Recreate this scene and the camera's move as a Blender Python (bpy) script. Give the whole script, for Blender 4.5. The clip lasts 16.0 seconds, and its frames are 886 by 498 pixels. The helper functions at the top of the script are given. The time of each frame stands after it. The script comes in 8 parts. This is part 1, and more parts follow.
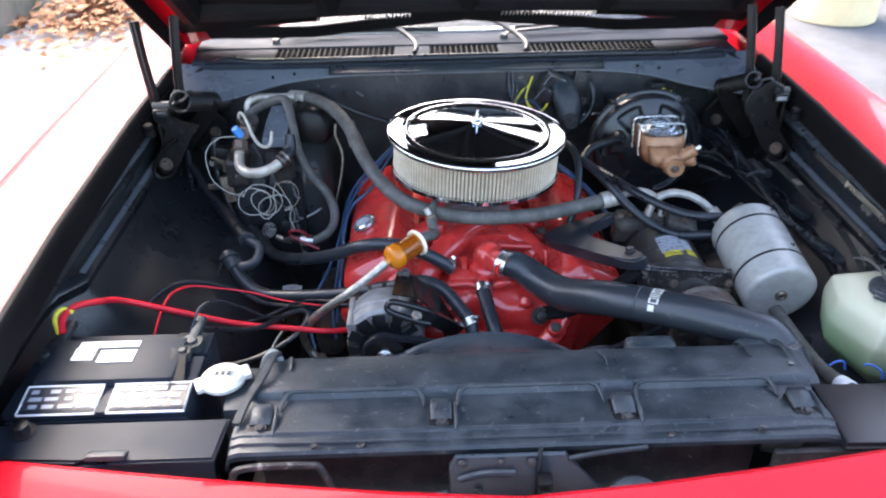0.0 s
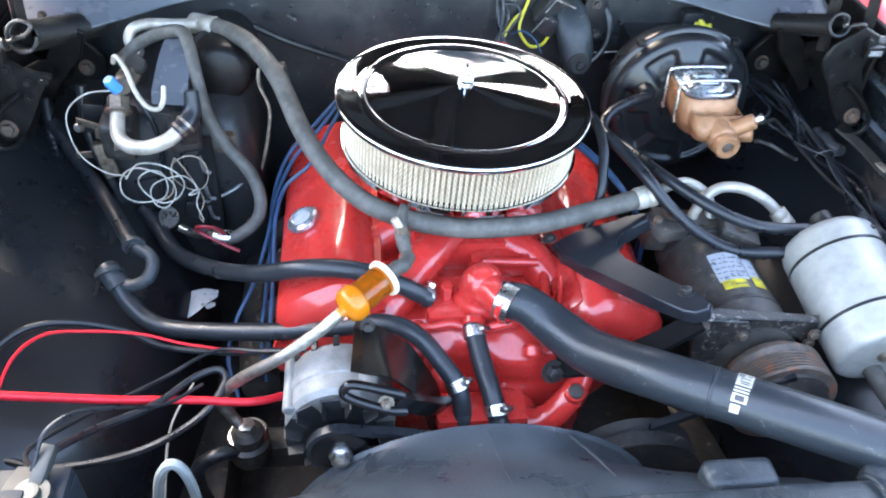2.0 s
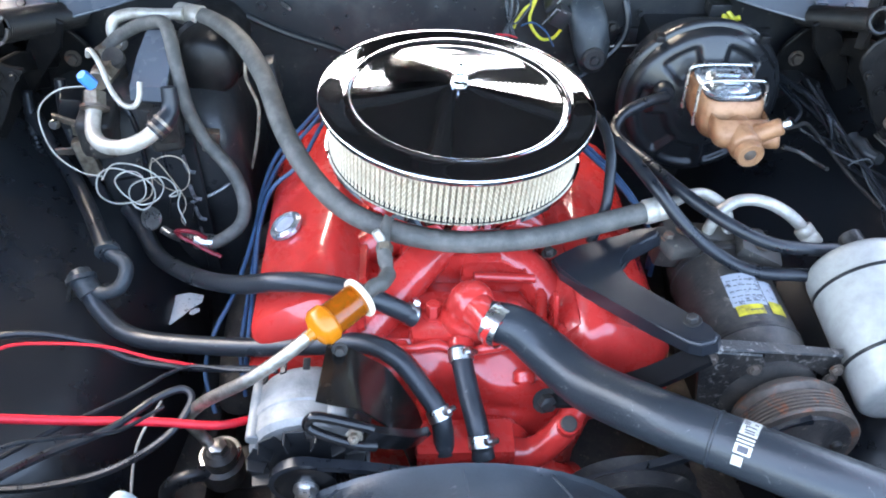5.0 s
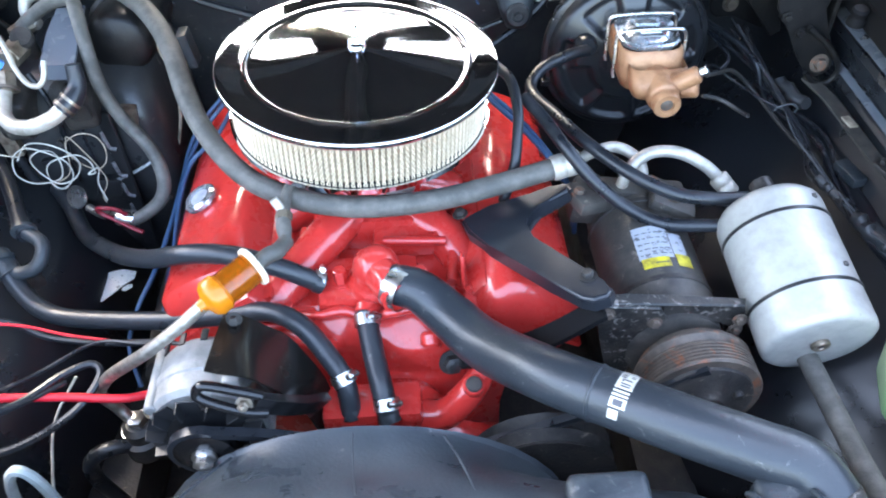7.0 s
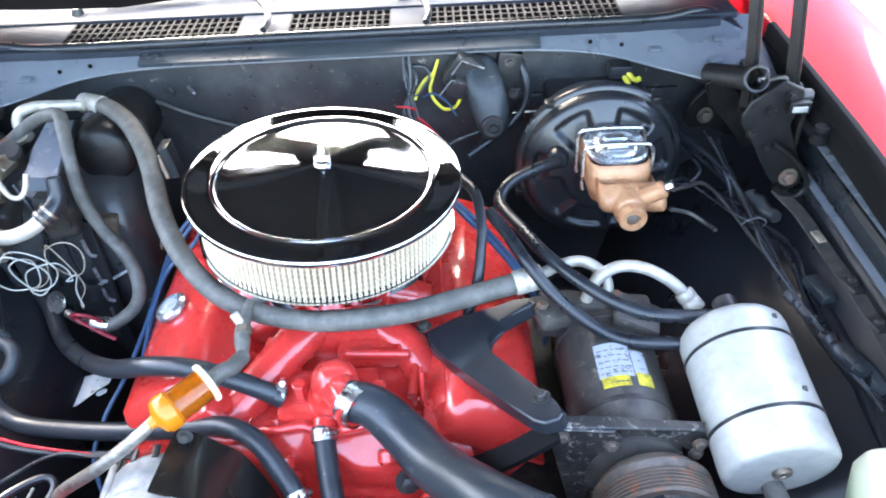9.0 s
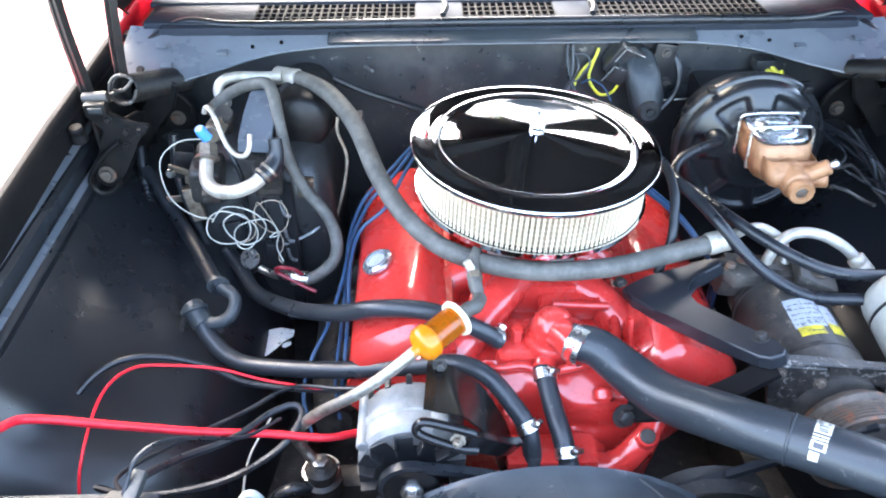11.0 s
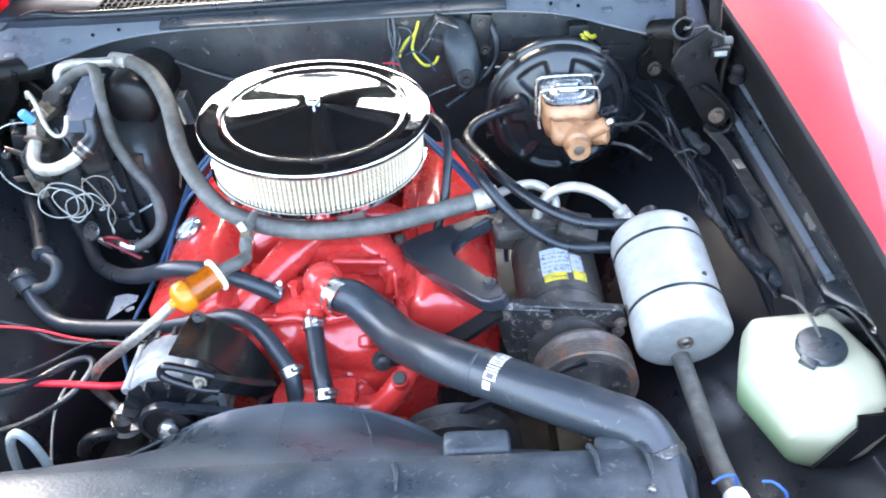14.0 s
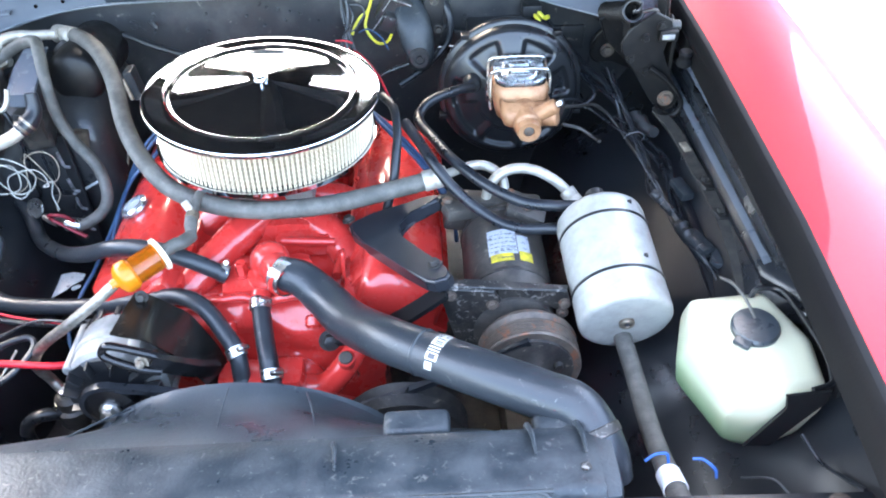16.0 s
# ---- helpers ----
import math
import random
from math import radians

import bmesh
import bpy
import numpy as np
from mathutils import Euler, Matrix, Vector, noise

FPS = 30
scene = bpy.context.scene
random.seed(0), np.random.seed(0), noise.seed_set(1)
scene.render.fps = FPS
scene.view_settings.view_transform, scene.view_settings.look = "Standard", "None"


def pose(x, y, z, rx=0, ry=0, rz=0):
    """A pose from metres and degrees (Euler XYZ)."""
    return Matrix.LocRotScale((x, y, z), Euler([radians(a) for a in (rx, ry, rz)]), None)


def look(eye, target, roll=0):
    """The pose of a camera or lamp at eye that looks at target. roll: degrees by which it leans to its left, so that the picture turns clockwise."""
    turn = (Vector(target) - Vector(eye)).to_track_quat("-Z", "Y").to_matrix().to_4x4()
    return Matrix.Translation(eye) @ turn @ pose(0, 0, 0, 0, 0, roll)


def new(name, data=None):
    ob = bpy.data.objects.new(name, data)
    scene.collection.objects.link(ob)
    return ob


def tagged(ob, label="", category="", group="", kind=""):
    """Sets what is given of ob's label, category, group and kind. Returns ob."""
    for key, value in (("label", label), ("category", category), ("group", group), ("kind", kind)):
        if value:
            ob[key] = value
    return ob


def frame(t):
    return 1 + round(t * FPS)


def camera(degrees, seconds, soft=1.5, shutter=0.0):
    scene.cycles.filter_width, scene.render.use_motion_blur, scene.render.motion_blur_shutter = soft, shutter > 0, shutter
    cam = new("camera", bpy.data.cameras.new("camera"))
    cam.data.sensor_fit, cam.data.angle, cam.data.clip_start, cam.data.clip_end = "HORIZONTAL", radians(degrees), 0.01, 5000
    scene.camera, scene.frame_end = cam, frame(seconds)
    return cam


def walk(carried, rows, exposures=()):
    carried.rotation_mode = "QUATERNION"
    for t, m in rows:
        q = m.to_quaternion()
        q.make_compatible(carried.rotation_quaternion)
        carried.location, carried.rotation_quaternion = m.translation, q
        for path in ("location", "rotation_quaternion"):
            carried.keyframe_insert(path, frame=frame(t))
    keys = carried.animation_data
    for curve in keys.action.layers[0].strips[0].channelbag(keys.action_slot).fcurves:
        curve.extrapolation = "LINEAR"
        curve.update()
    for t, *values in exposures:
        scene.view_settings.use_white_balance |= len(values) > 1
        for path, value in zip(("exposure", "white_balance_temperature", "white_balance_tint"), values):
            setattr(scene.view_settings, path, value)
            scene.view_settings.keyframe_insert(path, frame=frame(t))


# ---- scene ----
cam = camera(59.5, 16.0, 1.9, 0.5)
PATH = [
    (0, (-0.0995, -1.4327, 1.5706), (-0.061, 0.3895, 0.4504), -1.0),
    (0.5, (-0.0203, -1.2829, 1.5525), (-0.0856, 0.4612, 0.3145), -2.5),
    (1, (-0.0353, -1.1717, 1.5407), (0.0064, 0.5371, 0.2524), -0.6),
    (1.5, (-0.1252, -1.024, 1.5396), (0.092, 0.6516, 0.2267), 2.1),
    (2, (-0.1445, -0.9362, 1.5161), (0.0749, 0.6506, 0.0972), 3.4),
    (2.5, (-0.0942, -0.8838, 1.5097), (0.0203, 0.6923, 0.0673), 2.1),
    (3, (-0.0728, -0.8571, 1.5054), (0.0203, 0.7137, 0.0545), 2.3),
    (3.5, (-0.0813, -0.8485, 1.5032), (0.0289, 0.718, 0.0502), 2.4),
    (6, (-0.0353, -0.8549, 1.4947), (0.0663, 0.672, -0.0012), 1.4),
    (6.5, (0.0171, -0.8549, 1.4936), (0.0952, 0.6516, -0.0258), -0.4),
    (7, (0.0749, -0.8603, 1.4893), (0.1209, 0.6399, -0.0365), -2.0),
    (7.5, (0.1145, -0.8656, 1.485), (0.1359, 0.6185, -0.0558), -2.8),
    (8, (0.1445, -0.8603, 1.4947), (0.1423, 0.6527, -0.0183), -3.8),
    (8.5, (0.1648, -0.8474, 1.5161), (0.1541, 0.7875, 0.1347), -3.8),
    (9, (0.1573, -0.8378, 1.5182), (0.1445, 0.8164, 0.1615), -3.0),
    (9.5, (0.1027, -0.8432, 1.5064), (-0.0749, 0.7608, 0.1005), -3.8),
    (9.7, (0.0781, -0.8581, 1.5086), (-0.1776, 0.7576, 0.1283), -3.5),
    (11.8, (-0.2311, -0.9801, 1.5289), (0.0289, 0.6902, 0.2171), 3.2),
    (12, (-0.2301, -0.9801, 1.5246), (0.0481, 0.673, 0.1936), 3.8),
    (12.5, (-0.2194, -0.994, 1.515), (0.0492, 0.6302, 0.1475), 2.5),
    (13, (-0.137, -1.024, 1.5161), (0.1637, 0.6003, 0.155), 1.2),
    (13.5, (0.1059, -1.0593, 1.5385), (0.1851, 0.6334, 0.231), -0.5),
    (14, (0.2258, -1.0539, 1.546), (0.1584, 0.5971, 0.1861), -4.4),
    (14.5, (0.2386, -1.04, 1.5407), (0.1883, 0.6046, 0.1722), -3.8),
    (15, (0.244, -1.0497, 1.546), (0.2333, 0.6013, 0.185), -4.1),
    (15.5, (0.2482, -1.0657, 1.5492), (0.2525, 0.565, 0.1636), -4.8),
    (16, (0.2547, -1.0539, 1.5492), (0.2739, 0.5553, 0.139), -2.1),
]
walk(cam, [(t, look(eye, target, roll)) for t, eye, target, roll in PATH], exposures=[(t, e, 6800 if t < 1 else 6950, 12.0 if t < 1 else 8.5) for t, e in ((0, 3.34), (0.5, 3.97), (1.0, 4.32), (1.5, 4.44), (2.0, 4.33), (3.5, 4.35), (6.5, 4.39), (8.0, 4.70), (9.5, 4.70), (12.5, 4.77), (14.5, 4.79), (16, 4.76))])

# ---- light ----
world = bpy.data.worlds.new("world")
scene.world = world
world.use_nodes = True
wn = world.node_tree.nodes
sky = wn.new("ShaderNodeTexSky")
sky.sky_type, sky.sun_disc = "NISHITA", False
SUN_EL, SUN_AZ = 52.0, -28.0  # azimuth from +y (the car's rear) towards +x
sky.sun_elevation, sky.sun_rotation = radians(SUN_EL), radians(SUN_AZ)
sky.air_density, sky.dust_density = 1.0, 3.8
world.node_tree.links.new(sky.outputs[0], wn["Background"].inputs["Color"])
wn["Background"].inputs["Strength"].default_value = 0.15
sun_data = bpy.data.lights.new("sun", "SUN")
sun_data.energy, sun_data.angle, sun_data.color = 0.5, radians(50), (1.0, 0.98, 0.95)
sun = new("sun", sun_data)
ce, se = math.cos(radians(SUN_EL)), math.sin(radians(SUN_EL))
sun.matrix_basis = look((6 * math.sin(radians(SUN_AZ)) * ce, 6 * math.cos(radians(SUN_AZ)) * ce, 6 * se), (0, 0, 0))

# ---- materials ----
def mat(name, base, rough=0.5, metal=0.0, dark=None, scale=14.0, mix=(0.42, 0.68), bump=0.0, bscale=260.0, coat=0.0, rvar=0.1, transmission=0.0, ior=1.45, spec=0.5, wear=None, wscale=70.0, wcut=0.62):
    """Two-scale procedural surface: base and a second tone in cloudy patches, fine grain in gloss and relief."""
    m = bpy.data.materials.new(name)
    m.use_nodes = True
    nt = m.node_tree
    bsdf = nt.nodes["Principled BSDF"]
    co = nt.nodes.new("ShaderNodeTexCoord")
    big = nt.nodes.new("ShaderNodeTexNoise")
    big.inputs["Scale"].default_value, big.inputs["Detail"].default_value, big.inputs["Roughness"].default_value = scale, 6.0, 0.65
    nt.links.new(co.outputs["Object"], big.inputs["Vector"])
    ramp = nt.nodes.new("ShaderNodeValToRGB")
    ramp.color_ramp.elements[0].position, ramp.color_ramp.elements[1].position = mix
    dark = dark or tuple(c * 0.7 for c in base)
    ramp.color_ramp.elements[0].color = (*base, 1)
    ramp.color_ramp.elements[1].color = (*dark, 1)
    nt.links.new(big.outputs["Fac"], ramp.inputs["Fac"])
    tone = ramp.outputs["Color"]
    if wear:
        spot = nt.nodes.new("ShaderNodeTexNoise")
        spot.inputs["Scale"].default_value, spot.inputs["Detail"].default_value, spot.inputs["Roughness"].default_value = wscale, 5.0, 0.7
        spot.inputs["Distortion"].default_value = 0.6
        nt.links.new(co.outputs["Object"], spot.inputs["Vector"])
        cut = nt.nodes.new("ShaderNodeMapRange")
        cut.inputs["From Min"].default_value, cut.inputs["From Max"].default_value = wcut, wcut + 0.09
        nt.links.new(spot.outputs["Fac"], cut.inputs["Value"])
        blend = nt.nodes.new("ShaderNodeMixRGB")
        blend.inputs["Color2"].default_value = (*wear, 1)
        nt.links.new(cut.outputs["Result"], blend.inputs["Fac"])
        nt.links.new(tone, blend.inputs["Color1"])
        tone = blend.outputs["Color"]
    nt.links.new(tone, bsdf.inputs["Base Color"])
    fine = nt.nodes.new("ShaderNodeTexNoise")
    fine.inputs["Scale"].default_value, fine.inputs["Detail"].default_value = bscale, 3.0
    nt.links.new(co.outputs["Object"], fine.inputs["Vector"])
    rr = nt.nodes.new("ShaderNodeMapRange")
    rr.inputs["From Min"].default_value, rr.inputs["From Max"].default_value = 0.3, 0.7
    rr.inputs["To Min"].default_value, rr.inputs["To Max"].default_value = max(rough - rvar, 0.02), min(rough + rvar, 1.0)
    nt.links.new(big.outputs["Fac"], rr.inputs["Value"])
    nt.links.new(rr.outputs["Result"], bsdf.inputs["Roughness"])
    bsdf.inputs["Metallic"].default_value = metal
    bsdf.inputs["Coat Weight"].default_value = coat
    bsdf.inputs["Coat Roughness"].default_value = 0.04
    bsdf.inputs["Transmission Weight"].default_value = transmission
    bsdf.inputs["IOR"].default_value = ior
    bsdf.inputs["Specular IOR Level"].default_value = spec
    if bump:
        bp = nt.nodes.new("ShaderNodeBump")
        bp.inputs["Strength"].default_value, bp.inputs["Distance"].default_value = bump, 0.002
        nt.links.new(fine.outputs["Fac"], bp.inputs["Height"])
        nt.links.new(bp.outputs["Normal"], bsdf.inputs["Normal"])
    return m


M = dict(
    car_red=mat("car_red_paint", (0.56, 0.007, 0.018), 0.35, dark=(0.50, 0.006, 0.015), coat=0.28, rvar=0.04, scale=5, spec=0.1),
    engine_red=mat("engine_red_enamel", (0.56, 0.036, 0.030), 0.28, dark=(0.47, 0.026, 0.022), coat=0.8, rvar=0.08, scale=22, bump=0.25, bscale=70),
    black=mat("satin_black_paint", (0.009, 0.0095, 0.011), 0.36, dark=(0.017, 0.0175, 0.0185), rvar=0.10, scale=12, bump=0.08),
    black_gloss=mat("gloss_black_paint", (0.005, 0.005, 0.006), 0.22, dark=(0.008, 0.008, 0.008), rvar=0.05, scale=20),
    black_dusty=mat("dusty_black_panel", (0.0235, 0.025, 0.027), 0.36, dark=(0.050, 0.049, 0.047), rvar=0.10, scale=16, mix=(0.5, 0.78), bump=0.16, bscale=160, wear=(0.17, 0.155, 0.13), wscale=55, wcut=0.63),
    black_plastic=mat("black_ribbed_plastic", (0.019, 0.0245, 0.029), 0.40, dark=(0.044, 0.050, 0.054), rvar=0.16, scale=22, mix=(0.42, 0.70), bump=0.3, spec=0.4, wear=(0.095, 0.095, 0.09), wscale=95, wcut=0.60),
    cowl=mat("cowl_grey_black_paint", (0.092, 0.104, 0.122), 0.30, dark=(0.125, 0.138, 0.156), rvar=0.1, scale=7, bump=0.05, wear=(0.27, 0.27, 0.265), wscale=40, wcut=0.67),
    cowl_top=mat("dusty_grey_cowl_paint", (0.019, 0.0235, 0.032), 0.60, dark=(0.026, 0.031, 0.040), rvar=0.08, scale=9, bump=0.08, spec=0.10, wear=(0.075, 0.075, 0.072), wscale=40, wcut=0.66),
    rubber=mat("black_rubber", (0.0095, 0.0115, 0.0145), 0.33, dark=(0.019, 0.0215, 0.026), rvar=0.12, scale=30, bump=0.1),
    rubber_grey=mat("weathered_grey_hose_rubber", (0.062, 0.060, 0.054), 0.60, dark=(0.125, 0.118, 0.105), rvar=0.1, scale=40, bump=0.35, bscale=420),
    chrome=mat("chrome", (0.79, 0.83, 0.88), 0.03, 1.0, dark=(0.75, 0.79, 0.84), rvar=0.012),
    lid_chrome=mat("hazy_polished_chrome", (0.79, 0.83, 0.88), 0.055, 1.0, dark=(0.75, 0.79, 0.84), rvar=0.03),
    steel=mat("zinc_plated_steel", (0.62, 0.62, 0.60), 0.30, 1.0, dark=(0.42, 0.40, 0.37), scale=60, bump=0.1),
    alu=mat("brushed_aluminium", (0.62, 0.62, 0.61), 0.36, 0.9, dark=(0.48, 0.48, 0.47), scale=25, bump=0.12, bscale=500),
    alu_cast=mat("cast_aluminium", (0.29, 0.29, 0.28), 0.55, 0.25, dark=(0.19, 0.19, 0.185), scale=30, bump=0.4, bscale=350),
    alu_tube=mat("dull_aluminium_tube", (0.46, 0.43, 0.375), 0.46, 0.40, dark=(0.29, 0.26, 0.215), scale=45, bump=0.1),
    canister=mat("silver_painted_canister", (0.375, 0.37, 0.34), 0.45, 0.2, dark=(0.30, 0.295, 0.27), scale=40, bump=0.08, wear=(0.20, 0.19, 0.17), wscale=60, wcut=0.68),
    worn_iron=mat("scuffed_black_iron", (0.020, 0.0195, 0.019), 0.45, 0.2, dark=(0.055, 0.047, 0.040), scale=40, mix=(0.45, 0.7), bump=0.3, wear=(0.22, 0.20, 0.18), wscale=90, wcut=0.56),
    comp_dust=mat("dusty_black_compressor_paint", (0.036, 0.034, 0.032), 0.5, 0.1, dark=(0.085, 0.074, 0.062), scale=30, mix=(0.4, 0.7), bump=0.25, wear=(0.17, 0.15, 0.12), wscale=60, wcut=0.62),
    rust=mat("rusty_iron", (0.125, 0.098, 0.078), 0.50, 0.25, dark=(0.055, 0.046, 0.040), scale=30, bump=0.3, wear=(0.22, 0.085, 0.045), wscale=45, wcut=0.56),
    grime=mat("greasy_black_iron", (0.022, 0.021, 0.021), 0.46, 0.1, dark=(0.060, 0.053, 0.046), scale=34, mix=(0.42, 0.70), bump=0.35, wear=(0.19, 0.16, 0.125), wscale=70, wcut=0.62),
    mc_iron=mat("tan_surface_rusted_iron", (0.40, 0.205, 0.105), 0.40, 0.15, dark=(0.21, 0.085, 0.036), scale=34, mix=(0.46, 0.68), bump=0.45),
    paper=mat("pleated_filter_paper", (0.40, 0.34, 0.25), 0.85, dark=(0.31, 0.255, 0.185), scale=30),
    screen=mat("pale_screen_wire", (0.62, 0.53, 0.40), 0.55, 0.1, dark=(0.50, 0.42, 0.31), scale=60),
    bottle=mat("translucent_milky_plastic", (0.78, 0.82, 0.62), 0.42, dark=(0.55, 0.72, 0.50), scale=6, mix=(0.40, 0.72), bump=0.05),
    amber=mat("amber_filter_glass", (0.80, 0.20, 0.012), 0.12, dark=(0.70, 0.17, 0.01), transmission=0.75, rvar=0.02),
    amber_cap=mat("amber_plastic", (0.50, 0.155, 0.006), 0.25, dark=(0.42, 0.11, 0.005), rvar=0.05),
    cream=mat("cream_plastic", (0.80, 0.72, 0.55), 0.4, dark=(0.72, 0.6, 0.42)),
    wire_red=mat("red_cable", (0.60, 0.015, 0.03), 0.4, dark=(0.45, 0.01, 0.02), scale=40),
    wire_blue=mat("blue_plug_wire", (0.028, 0.075, 0.155), 0.36, dark=(0.022, 0.055, 0.12), scale=40),
    wire_yellow=mat("yellow_wire", (0.70, 0.62, 0.05), 0.45, dark=(0.5, 0.45, 0.05), scale=40),
    wire_white=mat("off_white_thin_tube", (0.42, 0.42, 0.37), 0.45, dark=(0.26, 0.25, 0.22), scale=40),
    blue=mat("blue_plastic", (0.05, 0.24, 0.62), 0.35),
    label_white=mat("white_label", (0.78, 0.80, 0.82), 0.4, dark=(0.6, 0.62, 0.66), scale=60),
    label_grey=mat("silver_grey_label", (0.42, 0.44, 0.48), 0.35, dark=(0.3, 0.32, 0.36), scale=40),
    label_yellow=mat("yellow_label", (0.55, 0.46, 0.03), 0.45, dark=(0.22, 0.17, 0.04), scale=90),
    lid_zinc=mat("bright_zinc_lid", (0.62, 0.66, 0.70), 0.24, 0.85, dark=(0.50, 0.54, 0.58), scale=45, bump=0.15, bscale=120),
    label_worn=mat("worn_printed_label", (0.32, 0.34, 0.37), 0.5, dark=(0.07, 0.07, 0.075), scale=120, mix=(0.54, 0.66)),
    fork_black=mat("semi_gloss_black_casting", (0.012, 0.014, 0.018), 0.33, dark=(0.019, 0.021, 0.025), rvar=0.05, scale=25, bump=0.04, bscale=180),
    # worn clip metal; also the painted highlights on the relay box edges
    case_edge=mat("worn_metal_and_edge_highlight", (0.30, 0.31, 0.32), 0.4, 0.5, dark=(0.06, 0.06, 0.06), scale=80),
    cord_brown=mat("dirty_tan_plastic", (0.38, 0.32, 0.24), 0.6, dark=(0.15, 0.12, 0.09), scale=60),
    tag_red=mat("dark_red_rubber", (0.20, 0.012, 0.022), 0.4, dark=(0.14, 0.01, 0.015), scale=40),
    hose_rubber=mat("dull_black_hose_rubber", (0.017, 0.0205, 0.0245), 0.32, dark=(0.026, 0.030, 0.0345), rvar=0.06, scale=12, mix=(0.3, 0.8), bump=0.2, bscale=300, wear=(0.13, 0.13, 0.125), wscale=90, wcut=0.63),
    booster=mat("semi_gloss_black_booster", (0.013, 0.0140, 0.0160), 0.30, dark=(0.019, 0.020, 0.022), rvar=0.06, scale=12, bump=0.05, coat=0.15),
    shroud=mat("weathered_grey_black_plastic", (0.030, 0.037, 0.044), 0.34, dark=(0.054, 0.063, 0.070), rvar=0.16, scale=11, mix=(0.38, 0.7), bump=0.2, bscale=240, wear=(0.17, 0.17, 0.165), wscale=60, wcut=0.66),
    battery_label=mat("black_printed_label", (0.020, 0.022, 0.030), 0.35, dark=(0.05, 0.052, 0.06), scale=70),
    cap_pale=mat("pale_worn_plated_cap", (0.74, 0.72, 0.66), 0.4, 0.35, dark=(0.56, 0.53, 0.47), scale=50, bump=0.1),
    wire_grey=mat("grey_thin_wire", (0.07, 0.075, 0.08), 0.45, dark=(0.05, 0.052, 0.055), scale=40),
    apron_black=mat("dull_black_inner_fender_paint", (0.0095, 0.0112, 0.0138), 0.30, dark=(0.017, 0.0185, 0.021), rvar=0.06, scale=7, mix=(0.35, 0.9), bump=0.05, bscale=200, spec=0.6, wear=(0.060, 0.058, 0.054), wscale=130, wcut=0.78),
    line_steel=mat("pale_braided_line", (0.40, 0.375, 0.33), 0.36, 0.85, dark=(0.20, 0.18, 0.155), scale=70, bump=0.3, bscale=600),
    battery_case=mat("black_battery_plastic", (0.012, 0.017, 0.025), 0.50, dark=(0.018, 0.024, 0.032), rvar=0.08, scale=20, spec=0.2, bump=0.08),
    label_cream=mat("off_white_print", (0.50, 0.48, 0.42), 0.5, dark=(0.26, 0.25, 0.22), scale=140, mix=(0.5, 0.7)),
    wire_bright_blue=mat("bright_blue_wire", (0.015, 0.075, 0.27), 0.4, dark=(0.012, 0.06, 0.22), scale=40),
    tube_pale=mat("pale_grey_green_tube", (0.30, 0.34, 0.33), 0.4, dark=(0.20, 0.23, 0.22), scale=30),
    lead=mat("tarnished_lead", (0.034, 0.040, 0.043), 0.5, 0.3, dark=(0.022, 0.026, 0.028), scale=60, bump=0.2),
    ink=mat("dark_ink", (0.05, 0.05, 0.06), 0.5),
    concrete=mat("sunlit_concrete", (0.46, 0.455, 0.44), 0.85, dark=(0.36, 0.35, 0.335), scale=1.3, bump=0.4, bscale=90),
    asphalt=mat("worn_asphalt", (0.085, 0.09, 0.10), 0.85, dark=(0.06, 0.062, 0.066), scale=2.0, bump=0.5, bscale=120),
    stone=mat("mossy_block_wall", (0.22, 0.22, 0.18), 0.9, dark=(0.10, 0.12, 0.07), scale=3, bump=0.6, bscale=40),
    # dark tone for the added wall that the right fender reflects
    wall_dark=mat("dark_reflected_wall", (0.055, 0.052, 0.048), 0.9, dark=(0.035, 0.034, 0.032), scale=1.2, bump=0.5, bscale=30),
    hinge_black=mat("dull_black_hinge_paint", (0.007, 0.007, 0.0075), 0.42, dark=(0.014, 0.013, 0.012), rvar=0.12, scale=40, bump=0.2, spec=0.28, wear=(0.07, 0.05, 0.038), wscale=90, wcut=0.66),
    mud=mat("dusty_mud_film", (0.045, 0.042, 0.038), 0.7, dark=(0.085, 0.076, 0.064), scale=50, mix=(0.4, 0.7), bump=0.3, spec=0.2),
    leaf=mat("dry_leaves", (0.34, 0.17, 0.08), 0.8, dark=(0.20, 0.09, 0.045), scale=8),
    cream_paint=mat("cream_painted_post", (0.72, 0.60, 0.34), 0.55, dark=(0.62, 0.5, 0.28), scale=4, bump=0.1),
    blue_paint=mat("blue_painted_steel", (0.05, 0.18, 0.42), 0.4, dark=(0.04, 0.14, 0.32), scale=4),
    hood_black=mat("flat_black_hood_paint", (0.006, 0.006, 0.007), 0.75, dark=(0.010, 0.010, 0.010), rvar=0.1, scale=9, spec=0.12, bump=0.1),
    shield=mat("dark_satin_sheet_steel", (0.007, 0.0065, 0.006), 0.24, dark=(0.012, 0.010, 0.008), rvar=0.06, scale=24, bump=0.03, spec=0.35),
    glass=mat("windscreen_glass", (0.9, 0.95, 0.95), 0.02, transmission=1.0, rvar=0.0, ior=1.5),
    nut_brown=mat("tarnished_brass_nut", (0.26, 0.22, 0.17), 0.42, 0.7, dark=(0.10, 0.075, 0.055), scale=50, bump=0.2),
    foil=mat("crumpled_speckled_foil", (0.86, 0.85, 0.80), 0.5, 0.2, dark=(0.3, 0.28, 0.24), scale=160, mix=(0.58, 0.66)),
)

